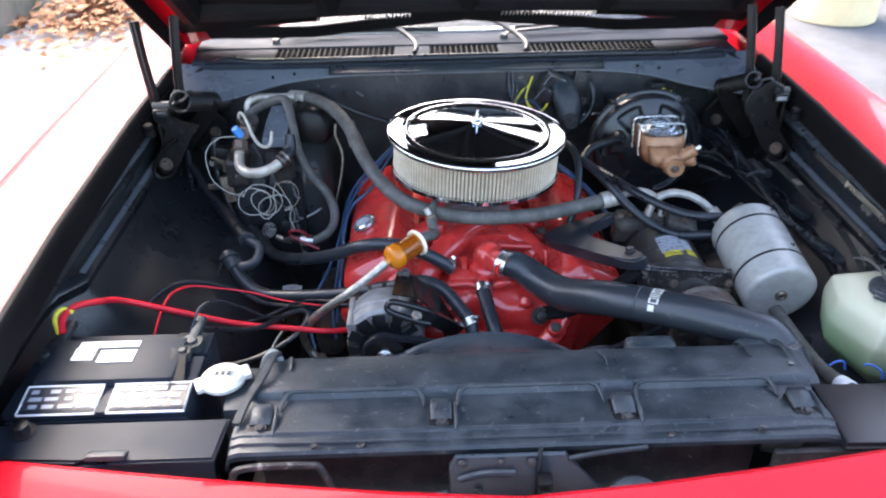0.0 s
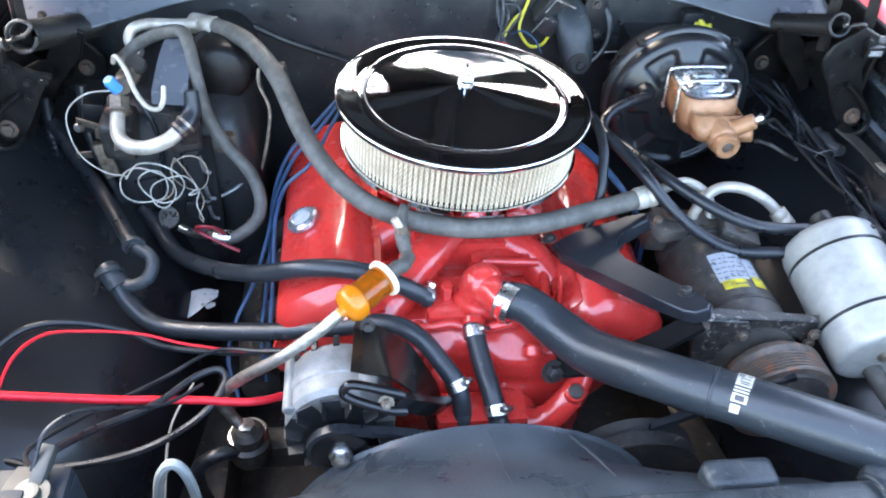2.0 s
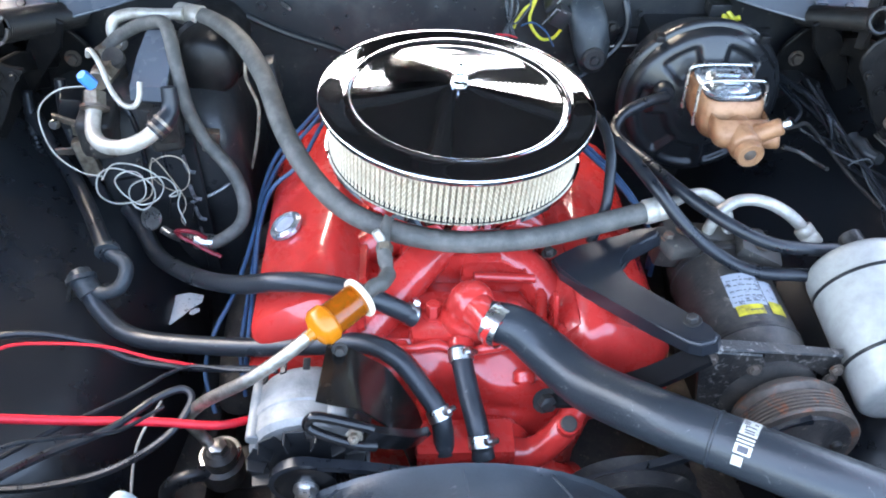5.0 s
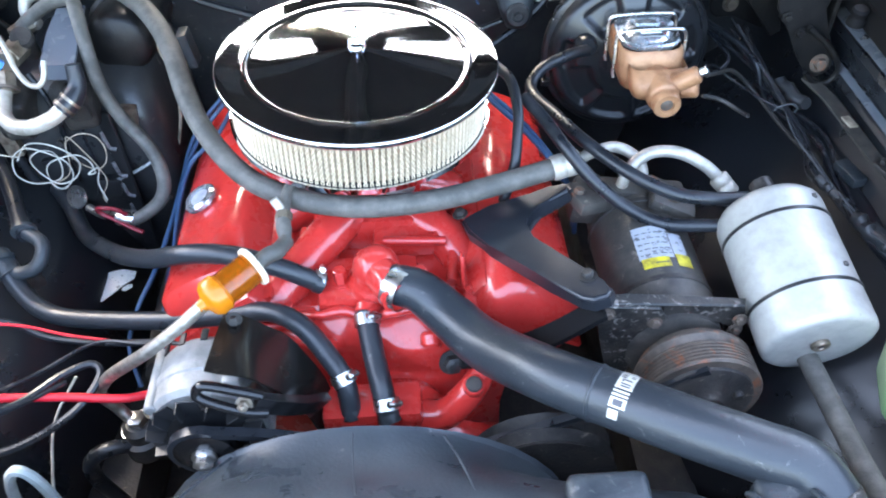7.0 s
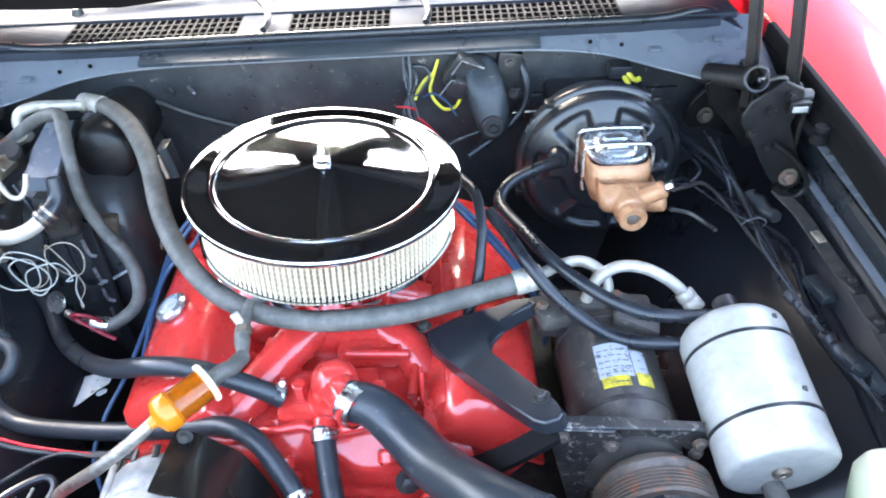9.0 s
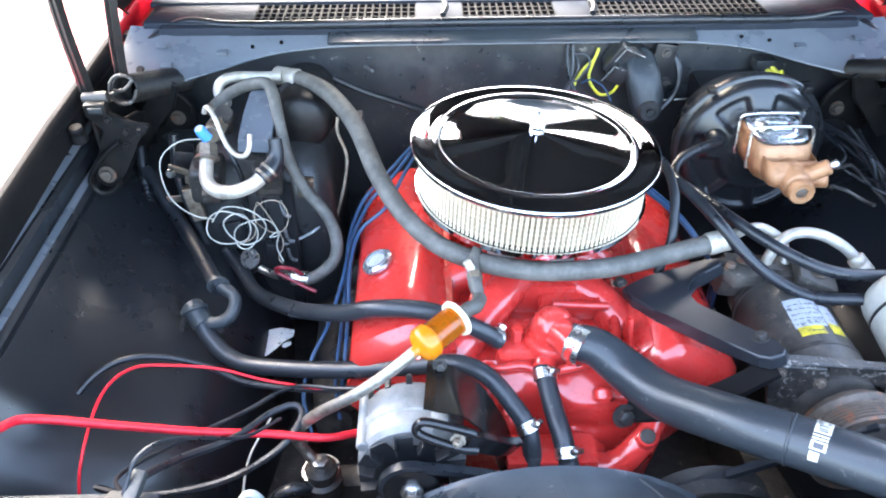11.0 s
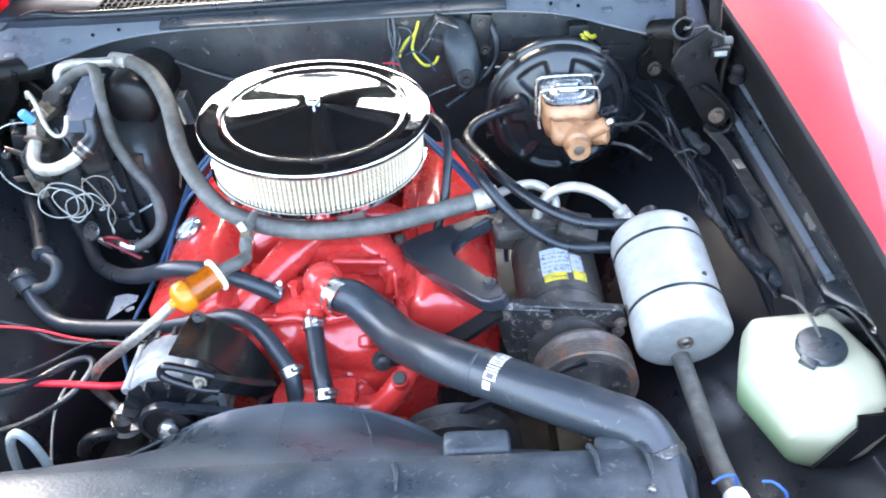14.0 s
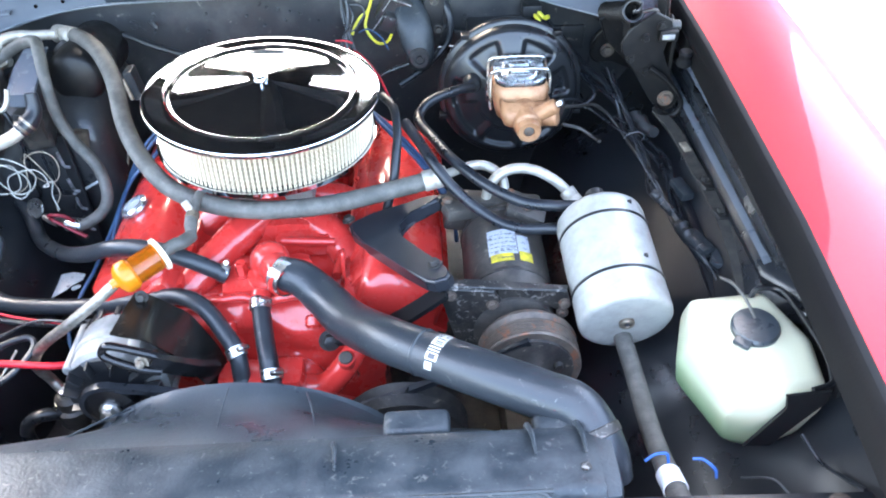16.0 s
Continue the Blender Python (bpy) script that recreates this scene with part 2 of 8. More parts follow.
# ---- builders ----
def part(name, bm, material, parent=None, label="", smooth=38):
    """Links a bmesh as one mesh object, under a thing or a part."""
    bmesh.ops.recalc_face_normals(bm, faces=bm.faces)
    me = bpy.data.meshes.new(name)
    bm.to_mesh(me)
    bm.free()
    me.materials.append(M[material] if isinstance(material, str) else material)
    me.polygons.foreach_set("use_smooth", [True] * len(me.polygons))
    me.set_sharp_from_angle(angle=radians(smooth))
    ob = new(name, me)
    if parent:
        ob.parent = parent
        ob.matrix_parent_inverse = parent.matrix_basis.inverted() if parent.parent is None else Matrix.Identity(4)
    if label:
        tagged(ob, label)
    return ob


def thing(name, at, label, category, group="", kind=""):
    ob = new(name)
    ob.empty_display_size = 0.05
    ob.matrix_basis = Matrix.Translation(at)
    return tagged(ob, label, category, group, kind)


def spline(points, n=8):
    """Catmull-Rom curve through a few points."""
    p = [Vector(q) for q in points]
    p = [2 * p[0] - p[1]] + p + [2 * p[-1] - p[-2]]
    out = []
    for i in range(1, len(p) - 2):
        a, b, c, d = p[i - 1:i + 3]
        for k in range(n):
            t = k / n
            out.append(0.5 * (2 * b + (c - a) * t + (2 * a - 5 * b + 4 * c - d) * t * t + (3 * b - a - 3 * c + d) * t ** 3))
    out.append(p[-2])
    return out


def sweep(bm, points, r, seg=12, n=8, cap=True, flat=None, straight=False):
    """A tube along a curve; r is one radius or a list over the length; flat = (width, height) gives a strap."""
    pts = [Vector(p) for p in points] if straight else spline(points, n)
    rad = r if isinstance(r, (list, tuple)) else [r]
    rings, up = [], None
    for i, p in enumerate(pts):
        d = (pts[min(i + 1, len(pts) - 1)] - pts[max(i - 1, 0)]).normalized()
        if up is None:
            up = d.orthogonal().normalized() if not flat else (Vector((0, 0, 1)) - d * d.z).normalized()
        up = (up - d * up.dot(d)).normalized()
        side = d.cross(up)
        f = i / (len(pts) - 1) * (len(rad) - 1)
        k = min(int(f), len(rad) - 2) if len(rad) > 1 else 0
        rr = rad[0] if len(rad) == 1 else rad[k] * (1 - (f - k)) + rad[k + 1] * (f - k)
        if flat:
            w, h = flat
            ring = [bm.verts.new(p + side * w * sx + up * h * sy) for sx, sy in ((-.5, -.5), (.5, -.5), (.5, .5), (-.5, .5))]
        else:
            ring = [bm.verts.new(p + (up * math.cos(a) + side * math.sin(a)) * rr) for a in (2 * math.pi * j / seg for j in range(seg))]
        rings.append(ring)
    for a, b in zip(rings, rings[1:]):
        for j in range(len(a)):
            bm.faces.new((a[j], a[(j + 1) % len(a)], b[(j + 1) % len(a)], b[j]))
    if cap:
        bm.faces.new(rings[0][::-1])
        bm.faces.new(rings[-1])
    return bm


def axes(d):
    d = Vector(d).normalized()
    u = Vector((1, 0, 0)) if abs(d.x) < 0.9 else Vector((0, 1, 0))
    u = (u - d * u.dot(d)).normalized()
    return d, u, d.cross(u)


def lathe(bm, profile, at, axis=(0, 0, 1), seg=32, close=True):
    """Turns (radius, height) pairs round an axis."""
    d, u, v = axes(axis)
    at = Vector(at)
    rings = []
    for r, h in profile:
        if r < 1e-6:
            rings.append([bm.verts.new(at + d * h)])
        else:
            rings.append([bm.verts.new(at + d * h + (u * math.cos(a) + v * math.sin(a)) * r) for a in (2 * math.pi * j / seg for j in range(seg))])
    for a, b in zip(rings, rings[1:]):
        for j in range(seg):
            k = (j + 1) % seg
            if len(a) == 1 and len(b) > 1:
                bm.faces.new((a[0], b[j], b[k]))
            elif len(b) == 1 and len(a) > 1:
                bm.faces.new((a[j], a[k], b[0]))
            elif len(a) > 1:
                bm.faces.new((a[j], a[k], b[k], b[j]))
    if close:
        for ring in (rings[0], rings[-1]):
            if len(ring) > 1:
                bm.faces.new(ring)
    return bm


def cyl(bm, p0, p1, r, seg=16, edge=0.0015):
    p0, p1 = Vector(p0), Vector(p1)
    h = (p1 - p0).length
    e = min(edge, r * 0.4, h * 0.4)
    return lathe(bm, [(r - e, 0), (r, e), (r, h - e), (r - e, h)], p0, p1 - p0, seg)


def block(bm, at, size, bevel=0.004, rot=(0, 0, 0), seg=2):
    m = Matrix.LocRotScale(at, Euler([radians(a) for a in rot]), None)
    made = bmesh.ops.create_cube(bm, size=1, matrix=m @ Matrix.Diagonal((*size, 1)))
    if bevel:
        es = list({e for v in made["verts"] for e in v.link_edges})
        bmesh.ops.bevel(bm, geom=es, offset=bevel, segments=seg, affect="EDGES", profile=0.6)
    return bm


def plate(bm, origin, u, v, outline, thick, bevel=0.0015, seg=1):
    """A plate with an outline in (u, v), thickened to both sides."""
    o, u, v = Vector(origin), Vector(u).normalized(), Vector(v).normalized()
    n = u.cross(v).normalized()
    top = [bm.verts.new(o + u * a + v * b + n * thick / 2) for a, b in outline]
    bot = [bm.verts.new(o + u * a + v * b - n * thick / 2) for a, b in outline]
    f = [bm.faces.new(top), bm.faces.new(bot[::-1])]
    for i in range(len(top)):
        j = (i + 1) % len(top)
        f.append(bm.faces.new((top[j], top[i], bot[i], bot[j])))
    if bevel:
        es = list({e for q in f[:2] for e in q.edges})
        bmesh.ops.bevel(bm, geom=es, offset=bevel, segments=seg, affect="EDGES")
    return bm


def loft(bm, rows, closed=False, thick=0.0):
    """A skin through rows of points; thick gives it a back side."""
    g = [[bm.verts.new(p) for p in row] for row in rows]
    fs = []
    for a, b in zip(g, g[1:]):
        n = len(a) if closed else len(a) - 1
        for j in range(n):
            k = (j + 1) % len(a)
            fs.append(bm.faces.new((a[j], a[k], b[k], b[j])))
    if thick:
        bmesh.ops.recalc_face_normals(bm, faces=fs)
        bmesh.ops.solidify(bm, geom=fs, thickness=thick)
    return bm


def hexbolt(bm, at, axis, r=0.007, h=0.006):
    d, u, v = axes(axis)
    lathe(bm, [(r * 1.5, 0), (r * 1.5, 0.0015)], at, axis, 14)
    lathe(bm, [(r, 0.0015), (r, h - 0.001), (r * 0.85, h)], at, axis, 6)
    return bm


B = bmesh.new


def bolts(name, spots, axis, material, parent, r=0.007, h=0.008, label=""):
    """Hexagon bolts, each a part of its own."""
    for at in spots:
        part(name, hexbolt(B(), at, axis, r, h), material, parent, label)


def gradient(m, low, high, z0, z1):
    """Tints a see-through vessel by the level of what stands in it."""
    nt = m.node_tree
    co = nt.nodes.new("ShaderNodeTexCoord")
    sep = nt.nodes.new("ShaderNodeSeparateXYZ")
    nt.links.new(co.outputs["Object"], sep.inputs[0])
    noise_n = nt.nodes.new("ShaderNodeTexNoise")
    noise_n.inputs["Scale"].default_value = 14.0
    nt.links.new(co.outputs["Object"], noise_n.inputs["Vector"])
    add = nt.nodes.new("ShaderNodeMath")
    add.operation = "MULTIPLY_ADD"
    add.inputs[1].default_value = 0.05
    nt.links.new(noise_n.outputs["Fac"], add.inputs[0])
    lean = nt.nodes.new("ShaderNodeMath")
    lean.operation = "MULTIPLY_ADD"
    lean.inputs[1].default_value = 0.45
    nt.links.new(sep.outputs["X"], lean.inputs[0])
    nt.links.new(sep.outputs["Z"], lean.inputs[2])
    nt.links.new(lean.outputs[0], add.inputs[2])
    mr = nt.nodes.new("ShaderNodeMapRange")
    mr.inputs["From Min"].default_value, mr.inputs["From Max"].default_value = z0, z1
    nt.links.new(add.outputs[0], mr.inputs["Value"])
    ramp = nt.nodes.new("ShaderNodeValToRGB")
    ramp.color_ramp.elements[0].color, ramp.color_ramp.elements[1].color = (*low, 1), (*high, 1)
    nt.links.new(mr.outputs["Result"], ramp.inputs["Fac"])
    nt.links.new(ramp.outputs["Color"], nt.nodes["Principled BSDF"].inputs["Base Color"])


gradient(M["bottle"], (0.22, 0.36, 0.18), (0.52, 0.505, 0.36), 1.035, 1.115)


def clamp(at, axis, r, parent=None, width=0.014, turn=-37):
    """A worm-drive hose clamp: band, screw housing and screw."""
    d, u, v = axes(axis)
    t = thing("hose_clamp", at, "zinc plated worm drive clamp on a rubber hose", "clamp", "hose clamps") if parent is None else parent
    bm = lathe(B(), [(r - 0.001, -width / 2), (r + 0.0012, -width / 2), (r + 0.0012, width / 2), (r - 0.001, width / 2)], at, axis, 24, close=False)
    part("band", bm, "steel", t)
    side = (Vector((0, 0, 1)) - d * d.z).normalized()
    s = d.cross(side)
    side, s = side * math.cos(radians(turn)) + s * math.sin(radians(turn)), s * math.cos(radians(turn)) - side * math.sin(radians(turn))
    c = Vector(at) + side * (r + 0.004)
    bm = cyl(B(), c - s * 0.008, c + s * 0.008, 0.0040, 10)
    cyl(bm, c + s * 0.008, c + s * 0.012, 0.0048, 6)
    part("screw", bm, "steel", t)
    return t

# ---- ground and surroundings ----
bm = B()
loft(bm, [[(x, y, 0) for x in (-300, -3, 3, 300)] for y in (-300, -3, 3, 300)])
tagged(part("ground", bm, "concrete"), "pale sunlit concrete yard with stains", "ground", kind="structure")

# ---- the car body round the engine bay ----
car = thing("car", (0, 0, 0), "red car with its hood open over a black engine bay", "car")


def fender(sx):
    """Fender: gutter lip, crowned top and outer side."""
    rows = []
    edge = ((-1.0, 0.945, -0.045), (-0.75, 0.975, -0.028), (-0.4, 0.99, -0.008), (0.0, 1.0, 0.003), (0.45, 1.005, 0.01), (0.9, 1.0, 0.02))
    for y, z, w in edge:
        prof = [(0.668, -0.035), (0.668, -0.004), (0.672, 0.002), (0.70, 0.0026), (0.735, 0.0020), (0.762, -0.001), (0.79, -0.006), (0.825, -0.016), (0.865, -0.035), (0.895, -0.075), (0.91, -0.16), (0.93, -0.25), (0.93, -0.40), (0.90, -0.58)]
        rows.append([(sx * (x + w), y, z + dz) for x, dz in prof])
    bm = B()
    loft(bm, rows, thick=0.003)
    part("fender_seal", loft(B(), [[(sx * (q + w), y, z + dz) for q, dz in ((0.663, -0.05), (0.662, -0.015), (0.663, 0.000), (0.667, 0.005), (0.672, 0.006), (0.676, 0.0045))] for y, z, w in edge[1:4] + ((0.30, 1.003, 0.006),)], thick=0.003), "hood_black", car, "black seal along the fender edge")
    return part("fender", bm, "car_red", car, "glossy red fender beside the engine bay")


def apron(sx):
    """Inner fender: ledge under the fender lip, wall and wheelhouse bulge."""
    prof = [(0.705, 0.923), (0.702, 0.919), (0.692, 0.9155), (0.682, 0.912), (0.679, 0.906), (0.689, 0.882), (0.691, 0.870), (0.687, 0.866), (0.677, 0.861), (0.674, 0.855), (0.681, 0.836), (0.676, 0.828), (0.66, 0.80), (0.625, 0.757), (0.57, 0.725), (0.51, 0.685), (0.46, 0.62), (0.43, 0.52), (0.42, 0.36)]
    rows = []
    for i in range(29):
        y = -0.78 + i * 0.04
        bulge = math.exp(-((y + 0.05) / 0.28) ** 2)
        row = []
        for k, (x, z) in enumerate(prof):
            f = min(max((0.84 - z) / 0.25, 0), 1)
            row.append((sx * (x + (0.03 - 0.055 * bulge) * f + (0.040 * min(1, max(0, (-0.34 - y) / 0.05)) if z < 0.90 else 0.0)), y, z - 0.015 * max(0, -y - 0.3) + (bulge - 0.5) * 0.05 * f))
        rows.append(row)
    bm = B()
    loft(bm, rows, thick=0.003)
    # same paint as the apron; blackened here to stand for shade under the lip
    part("fender_channel", loft(B(), [[(sx * x, y, z - 0.015 * max(0, -y - 0.3)) for x, z in ((0.666, 0.985), (0.676, 0.966), (0.693, 0.944), (0.706, 0.925))] for y in (-0.76, -0.5, -0.2, 0.1, 0.34)], thick=0.003), "hood_black", car, "channel under the fender edge, blackened for its shade")
    # strips over both rails; their lighter bluish colour paints in the sky's sheen
    for name, outline in (("ledge_strip", ((0.700, 0.9225), (0.692, 0.9195), (0.684, 0.9165), (0.680, 0.911))), ("low_rail", ((0.689, 0.870), (0.683, 0.868), (0.677, 0.865), (0.673, 0.859)))):
        part(name, loft(B(), [[(sx * x, y, z - 0.015 * max(0, -y - 0.3)) for x, z in outline] for y in (-0.33, -0.1, 0.1, 0.3)], thick=0.002), "cowl", car, "dusty inner fender flange, tinted bluish for its sky sheen")
    return part("inner_fender", bm, "apron_black", car, "satin black inner fender panel")


for sx in (-1, 1):
    fender(sx)
    apron(sx)
    part("ledge_gusset", plate(B(), (sx * 0.700, -0.222, 0.930), (0, 1, 0), (-sx, 0, 0.45), [(-0.045, -0.012), (0.018, -0.012), (0.012, 0.022), (-0.006, 0.026)], 0.003, 0.001), "cowl", car, "small grey gusset on the ledge")
    ridge = [(0.652, 0.02, 0.786), (0.643, -0.056, 0.789), (0.645, -0.101, 0.790), (0.648, -0.149, 0.791), (0.647, -0.21, 0.786), (0.644, -0.255, 0.780), (0.638, -0.324, 0.768)]
    if sx > 0:
        part("apron_seam", sweep(B(), ridge, [0.003, 0.010, 0.012, 0.012, 0.012, 0.010, 0.003], 12, 6), "apron_black", car)
    bolts("fender_bolt", [(sx * 0.694, -0.50 + k * 0.14, 0.9165) for k in range(5)], (0, 0, 1), "black", car, 0.005, 0.006)

bm = B()
block(bm, (0, 0.352, 0.69), (1.44, 0.02, 0.60), 0.004)
for x0, x1, z in ((0.3, 0.56, 0.86),):
    block(bm, ((x0 + x1) / 2, 0.342, z), (x1 - x0, 0.012, 0.05), 0.005)
part("firewall", bm, "black_dusty", car, "dusty black firewall with bolt heads")
for x, z, r in ((-0.155, 0.937, 3), (-0.157, 0.902, 3), (-0.124, 0.886, 3), (-0.293, 0.920, 7), (-0.253, 0.940, 4), (-0.259, 0.906, 3), (-0.197, 0.907, 3), (-0.200, 0.862, 3), (-0.318, 0.875, 4), (-0.214, 0.841, 4), (-0.175, 0.880, 5), (-0.04, 0.945, 3), (-0.02, 0.94, 4), (0.0, 0.935, 3), (-0.01, 0.918, 4), (0.02, 0.93, 3), (-0.05, 0.91, 3), (-0.08, 0.93, 3), (0.30, 0.94, 4), (0.33, 0.91, 5), (0.355, 0.95, 3), (0.29, 0.89, 4)):
    at = (x, 0.341, z)
    if r < 5:
        part("firewall_rivet", lathe(B(), [(r * 0.001, 0.0), (r * 0.001, 0.001), (r * 0.0006, 0.0025), (0.0, 0.003)], at, (0, -1, 0), 10), "black_dusty", car)
    else:
        bolts("firewall_bolt", [at], (0, -1, 0), "black_dusty", car, 0.001 * r, 0.006)
part("firewall_seam", sweep(B(), [(-0.32, 0.338, 0.905), (-0.26, 0.338, 0.875), (-0.18, 0.338, 0.845), (-0.13, 0.338, 0.825)], 0.006, 8, 5), "black_dusty", car)
part("firewall_stud", cyl(B(), (-0.262, 0.342, 0.925), (-0.245, 0.318, 0.925), 0.0028, 8), "steel", car)

# cowl: top panel with three louvred air inlets
GR = ((-0.452, -0.168), (-0.085, 0.081), (0.146, 0.458))
cowl = part("cowl_panel", block(B(), (0, 0.485, 1.004), (1.30, 0.10, 0.010), 0.003), "cowl_top", car, "grey-black cowl panel under the windscreen")
part("cowl_front_rail", block(B(), (0, 0.343, 0.994), (1.22, 0.018, 0.016), 0.004), "cowl_top", cowl)
xs = [-0.64] + [x for g in GR for x in g] + [0.64]
for a, b in zip(xs[::2], xs[1::2]):
    part("cowl_bridge", block(B(), ((a + b) / 2, 0.394, 1.000), (b - a, 0.088, 0.010), 0.002), "cowl_top", cowl)
part("cowl_lip", block(B(), (0.0, 0.322, 0.9865), (0.64, 0.032, 0.008), 0.0035, rot=(14, 0, 0)), "shroud", car, "dusty black lip under the weather strip")
bm = B()
block(bm, (0, 0.40, 0.95), (1.2, 0.10, 0.01), 0)
part("cowl_well", bm, "black", cowl)
for g0, g1 in GR:
    bm = B()
    for k in range(5):
        block(bm, ((g0 + g1) / 2, 0.354 + k * 0.020, 1.0), (g1 - g0, 0.004, 0.007), 0)
    n = int((g1 - g0) / 0.0125)
    for k in range(n + 1):
        block(bm, (g0 + (g1 - g0) * k / n, 0.394, 1.0), (0.0035, 0.084, 0.008), 0)
    part("cowl_grille", bm, "hood_black", car, "grey slotted cowl air inlet grille")
# weather strip along the cowl's front edge, dipping at both ends
bm = B()
sweep(bm, [(-0.66, 0.30, 0.965), (-0.58, 0.36, 1.0), (-0.50, 0.352, 1.0), (-0.4, 0.338, 1.004), (-0.1, 0.336, 1.007), (0.3, 0.336, 1.007), (0.5, 0.342, 1.004), (0.60, 0.37, 1.0), (0.66, 0.30, 0.97)], 0.0085, 10, 6)
part("weather_strip", bm, "rubber", car, "black rubber cowl weather strip")
for sx in (-1, 1):
    bm = B()
    loft(bm, [[(sx * 0.665, 0.20, 0.955), (sx * 0.60, 0.22, 0.948), (sx * 0.52, 0.285, 0.945), (sx * 0.42, 0.318, 0.962), (sx * 0.30, 0.318, 0.975)], [(sx * 0.665, 0.27, 0.975), (sx * 0.59, 0.29, 0.972), (sx * 0.50, 0.315, 0.972), (sx * 0.40, 0.325, 0.978), (sx * 0.29, 0.326, 0.982)], [(sx * 0.665, 0.36, 0.998), (sx * 0.58, 0.352, 0.995), (sx * 0.48, 0.340, 0.990), (sx * 0.38, 0.336, 0.988), (sx * 0.28, 0.334, 0.986)]], thick=0.003)
    for ax, ay, az in ((0.585, 0.262, 0.965), (0.60, 0.305, 0.981), (0.50, 0.303, 0.968)):
        block(bm, (sx * ax, ay, az + 0.003), (0.018, 0.012, 0.004), 0.001, rot=(12, 0, 0))
    part("cowl_side_panel", bm, "cowl", car)
    part("cowl_flange", sweep(B(), [(sx * 0.655, 0.20, 0.953), (sx * 0.60, 0.219, 0.947), (sx * 0.52, 0.284, 0.944), (sx * 0.42, 0.317, 0.961), (sx * 0.30, 0.317, 0.974), (sx * 0.15, 0.312, 0.978), (0.0, 0.310, 0.979)], 0.0026, 8, 6), "cowl", car)
    for ax, ay, az, r in ((0.50, 0.305, 0.968, 4), (0.45, 0.319, 0.972, 3), (0.625, 0.25, 0.965, 6), (0.40, 0.322, 0.978, 3)):
        part("cowl_hole", lathe(B(), [(0.0, 0.0045), (0.001 * r, 0.0045), (0.0012 * r, 0.002)], (sx * ax, ay, az), (0, -0.5, 0.85), 12), "black_gloss", car)

# windscreen and its surround
bm = B()
loft(bm, [[(x, 0.548 + 0.06 * (x / 0.66) ** 2, 1.012) for x in (-0.66, -0.4, -0.15, 0.15, 0.4, 0.66)], [(x * 0.92, 1.25 + 0.06 * (x / 0.66) ** 2, 1.42) for x in (-0.66, -0.4, -0.15, 0.15, 0.4, 0.66)]], thick=0.005)
ws = part("windscreen", bm, "glass", car, "windscreen glass behind the cowl")
ws.visible_shadow = False
bm = B()
block(bm, (0, 1.05, 0.90), (1.3, 0.75, 0.26), 0.03)
part("dashboard", bm, "black", car)
bm = B()
block(bm, (0, 0.538, 1.010), (1.32, 0.016, 0.014), 0.004)
part("windscreen_trim", bm, "alu", car, "bright lower windscreen trim")

# floor of the bay, frame rails and front crossmember
bm = B()
block(bm, (0, -0.2, 0.34), (0.92, 1.15, 0.02), 0.004)
for sx in (-1, 1):
    block(bm, (sx * 0.40, -0.2, 0.40), (0.08, 1.1, 0.12), 0.01)
part("frame", bm, "grime", car, "grimy black frame under the engine")

# core support across the front: lower beam, battery shelf, end plates and upper flange
CORE = part("core_support", block(B(), (0, -0.715, 0.52), (1.32, 0.02, 0.30), 0.006), "hinge_black", car, "black radiator core support")
shelf = [(-0.69, -0.735), (-0.545, -0.745), (-0.535, -0.738), (-0.512, -0.738), (-0.500, -0.748), (-0.372, -0.748), (-0.366, -0.676), (-0.69, -0.676)]
part("battery_shelf", plate(B(), (0, 0, 0.851), (1, 0, 0), (0, 1, 0), shelf, 0.010, 0.003, 2), "battery_case", CORE, "black sheet shelf in front of the battery")
part("shelf_front", block(B(), (-0.53, -0.742, 0.825), (0.31, 0.008, 0.045), 0.003), "battery_case", CORE)
part("shelf_tab", block(B(), (-0.505, -0.738, 0.858), (0.050, 0.016, 0.008), 0.003, rot=(-15, 0, 0)), "black_plastic", CORE)
part("end_plate", block(B(), (0.545, -0.701, 0.846), (0.26, 0.11, 0.014), 0.005, rot=(0, 0, -1.5)), "apron_black", CORE)
part("core_support_bolt", hexbolt(B(), (0.640, -0.664, 0.852), (0, 0, 1), 0.009, 0.006), "rust", CORE, "rusty bolt head")
part("end_bracket", block(B(), (0.385, -0.745, 0.800), (0.11, 0.010, 0.070), 0.003), "grime", CORE, "grimy sheet bracket under the panel")
part("core_support_bolt", hexbolt(B(), (-0.627, -0.692, 0.857), (0, 0, 1), 0.011, 0.014), "black", CORE)
part("condenser", block(B(), (0.0, -0.690, 0.73), (0.66, 0.018, 0.19), 0.003), "grime", CORE, "dark condenser behind the opening")


def nose():
    rows = []
    for k in range(13):
        x = -0.92 + k * 1.84 / 12
        a = abs(x) / 0.66
        y0 = -0.835 + 0.088 * min(a, 1.0) ** 1.3
        rows.append([(x, y0 + 0.004, 0.845), (x, y0, 0.872), (x, y0 - 0.010, 0.879), (x, y0 - 0.05, 0.868), (x, y0 - 0.12, 0.843), (x, y0 - 0.22, 0.790), (x, y0 - 0.27, 0.70), (x, y0 - 0.25, 0.55)])
    bm = B()
    loft(bm, rows, thick=0.003)
    part("header_panel", bm, "car_red", car, "glossy red nose panel in front of the radiator")


nose()
bm = B()
block(bm, (0, -0.78, 0.70), (1.3, 0.10, 0.012), 0.003)
part("latch_tray", bm, "black", car)

# hood, raised about its rear edge
HA = radians(36)
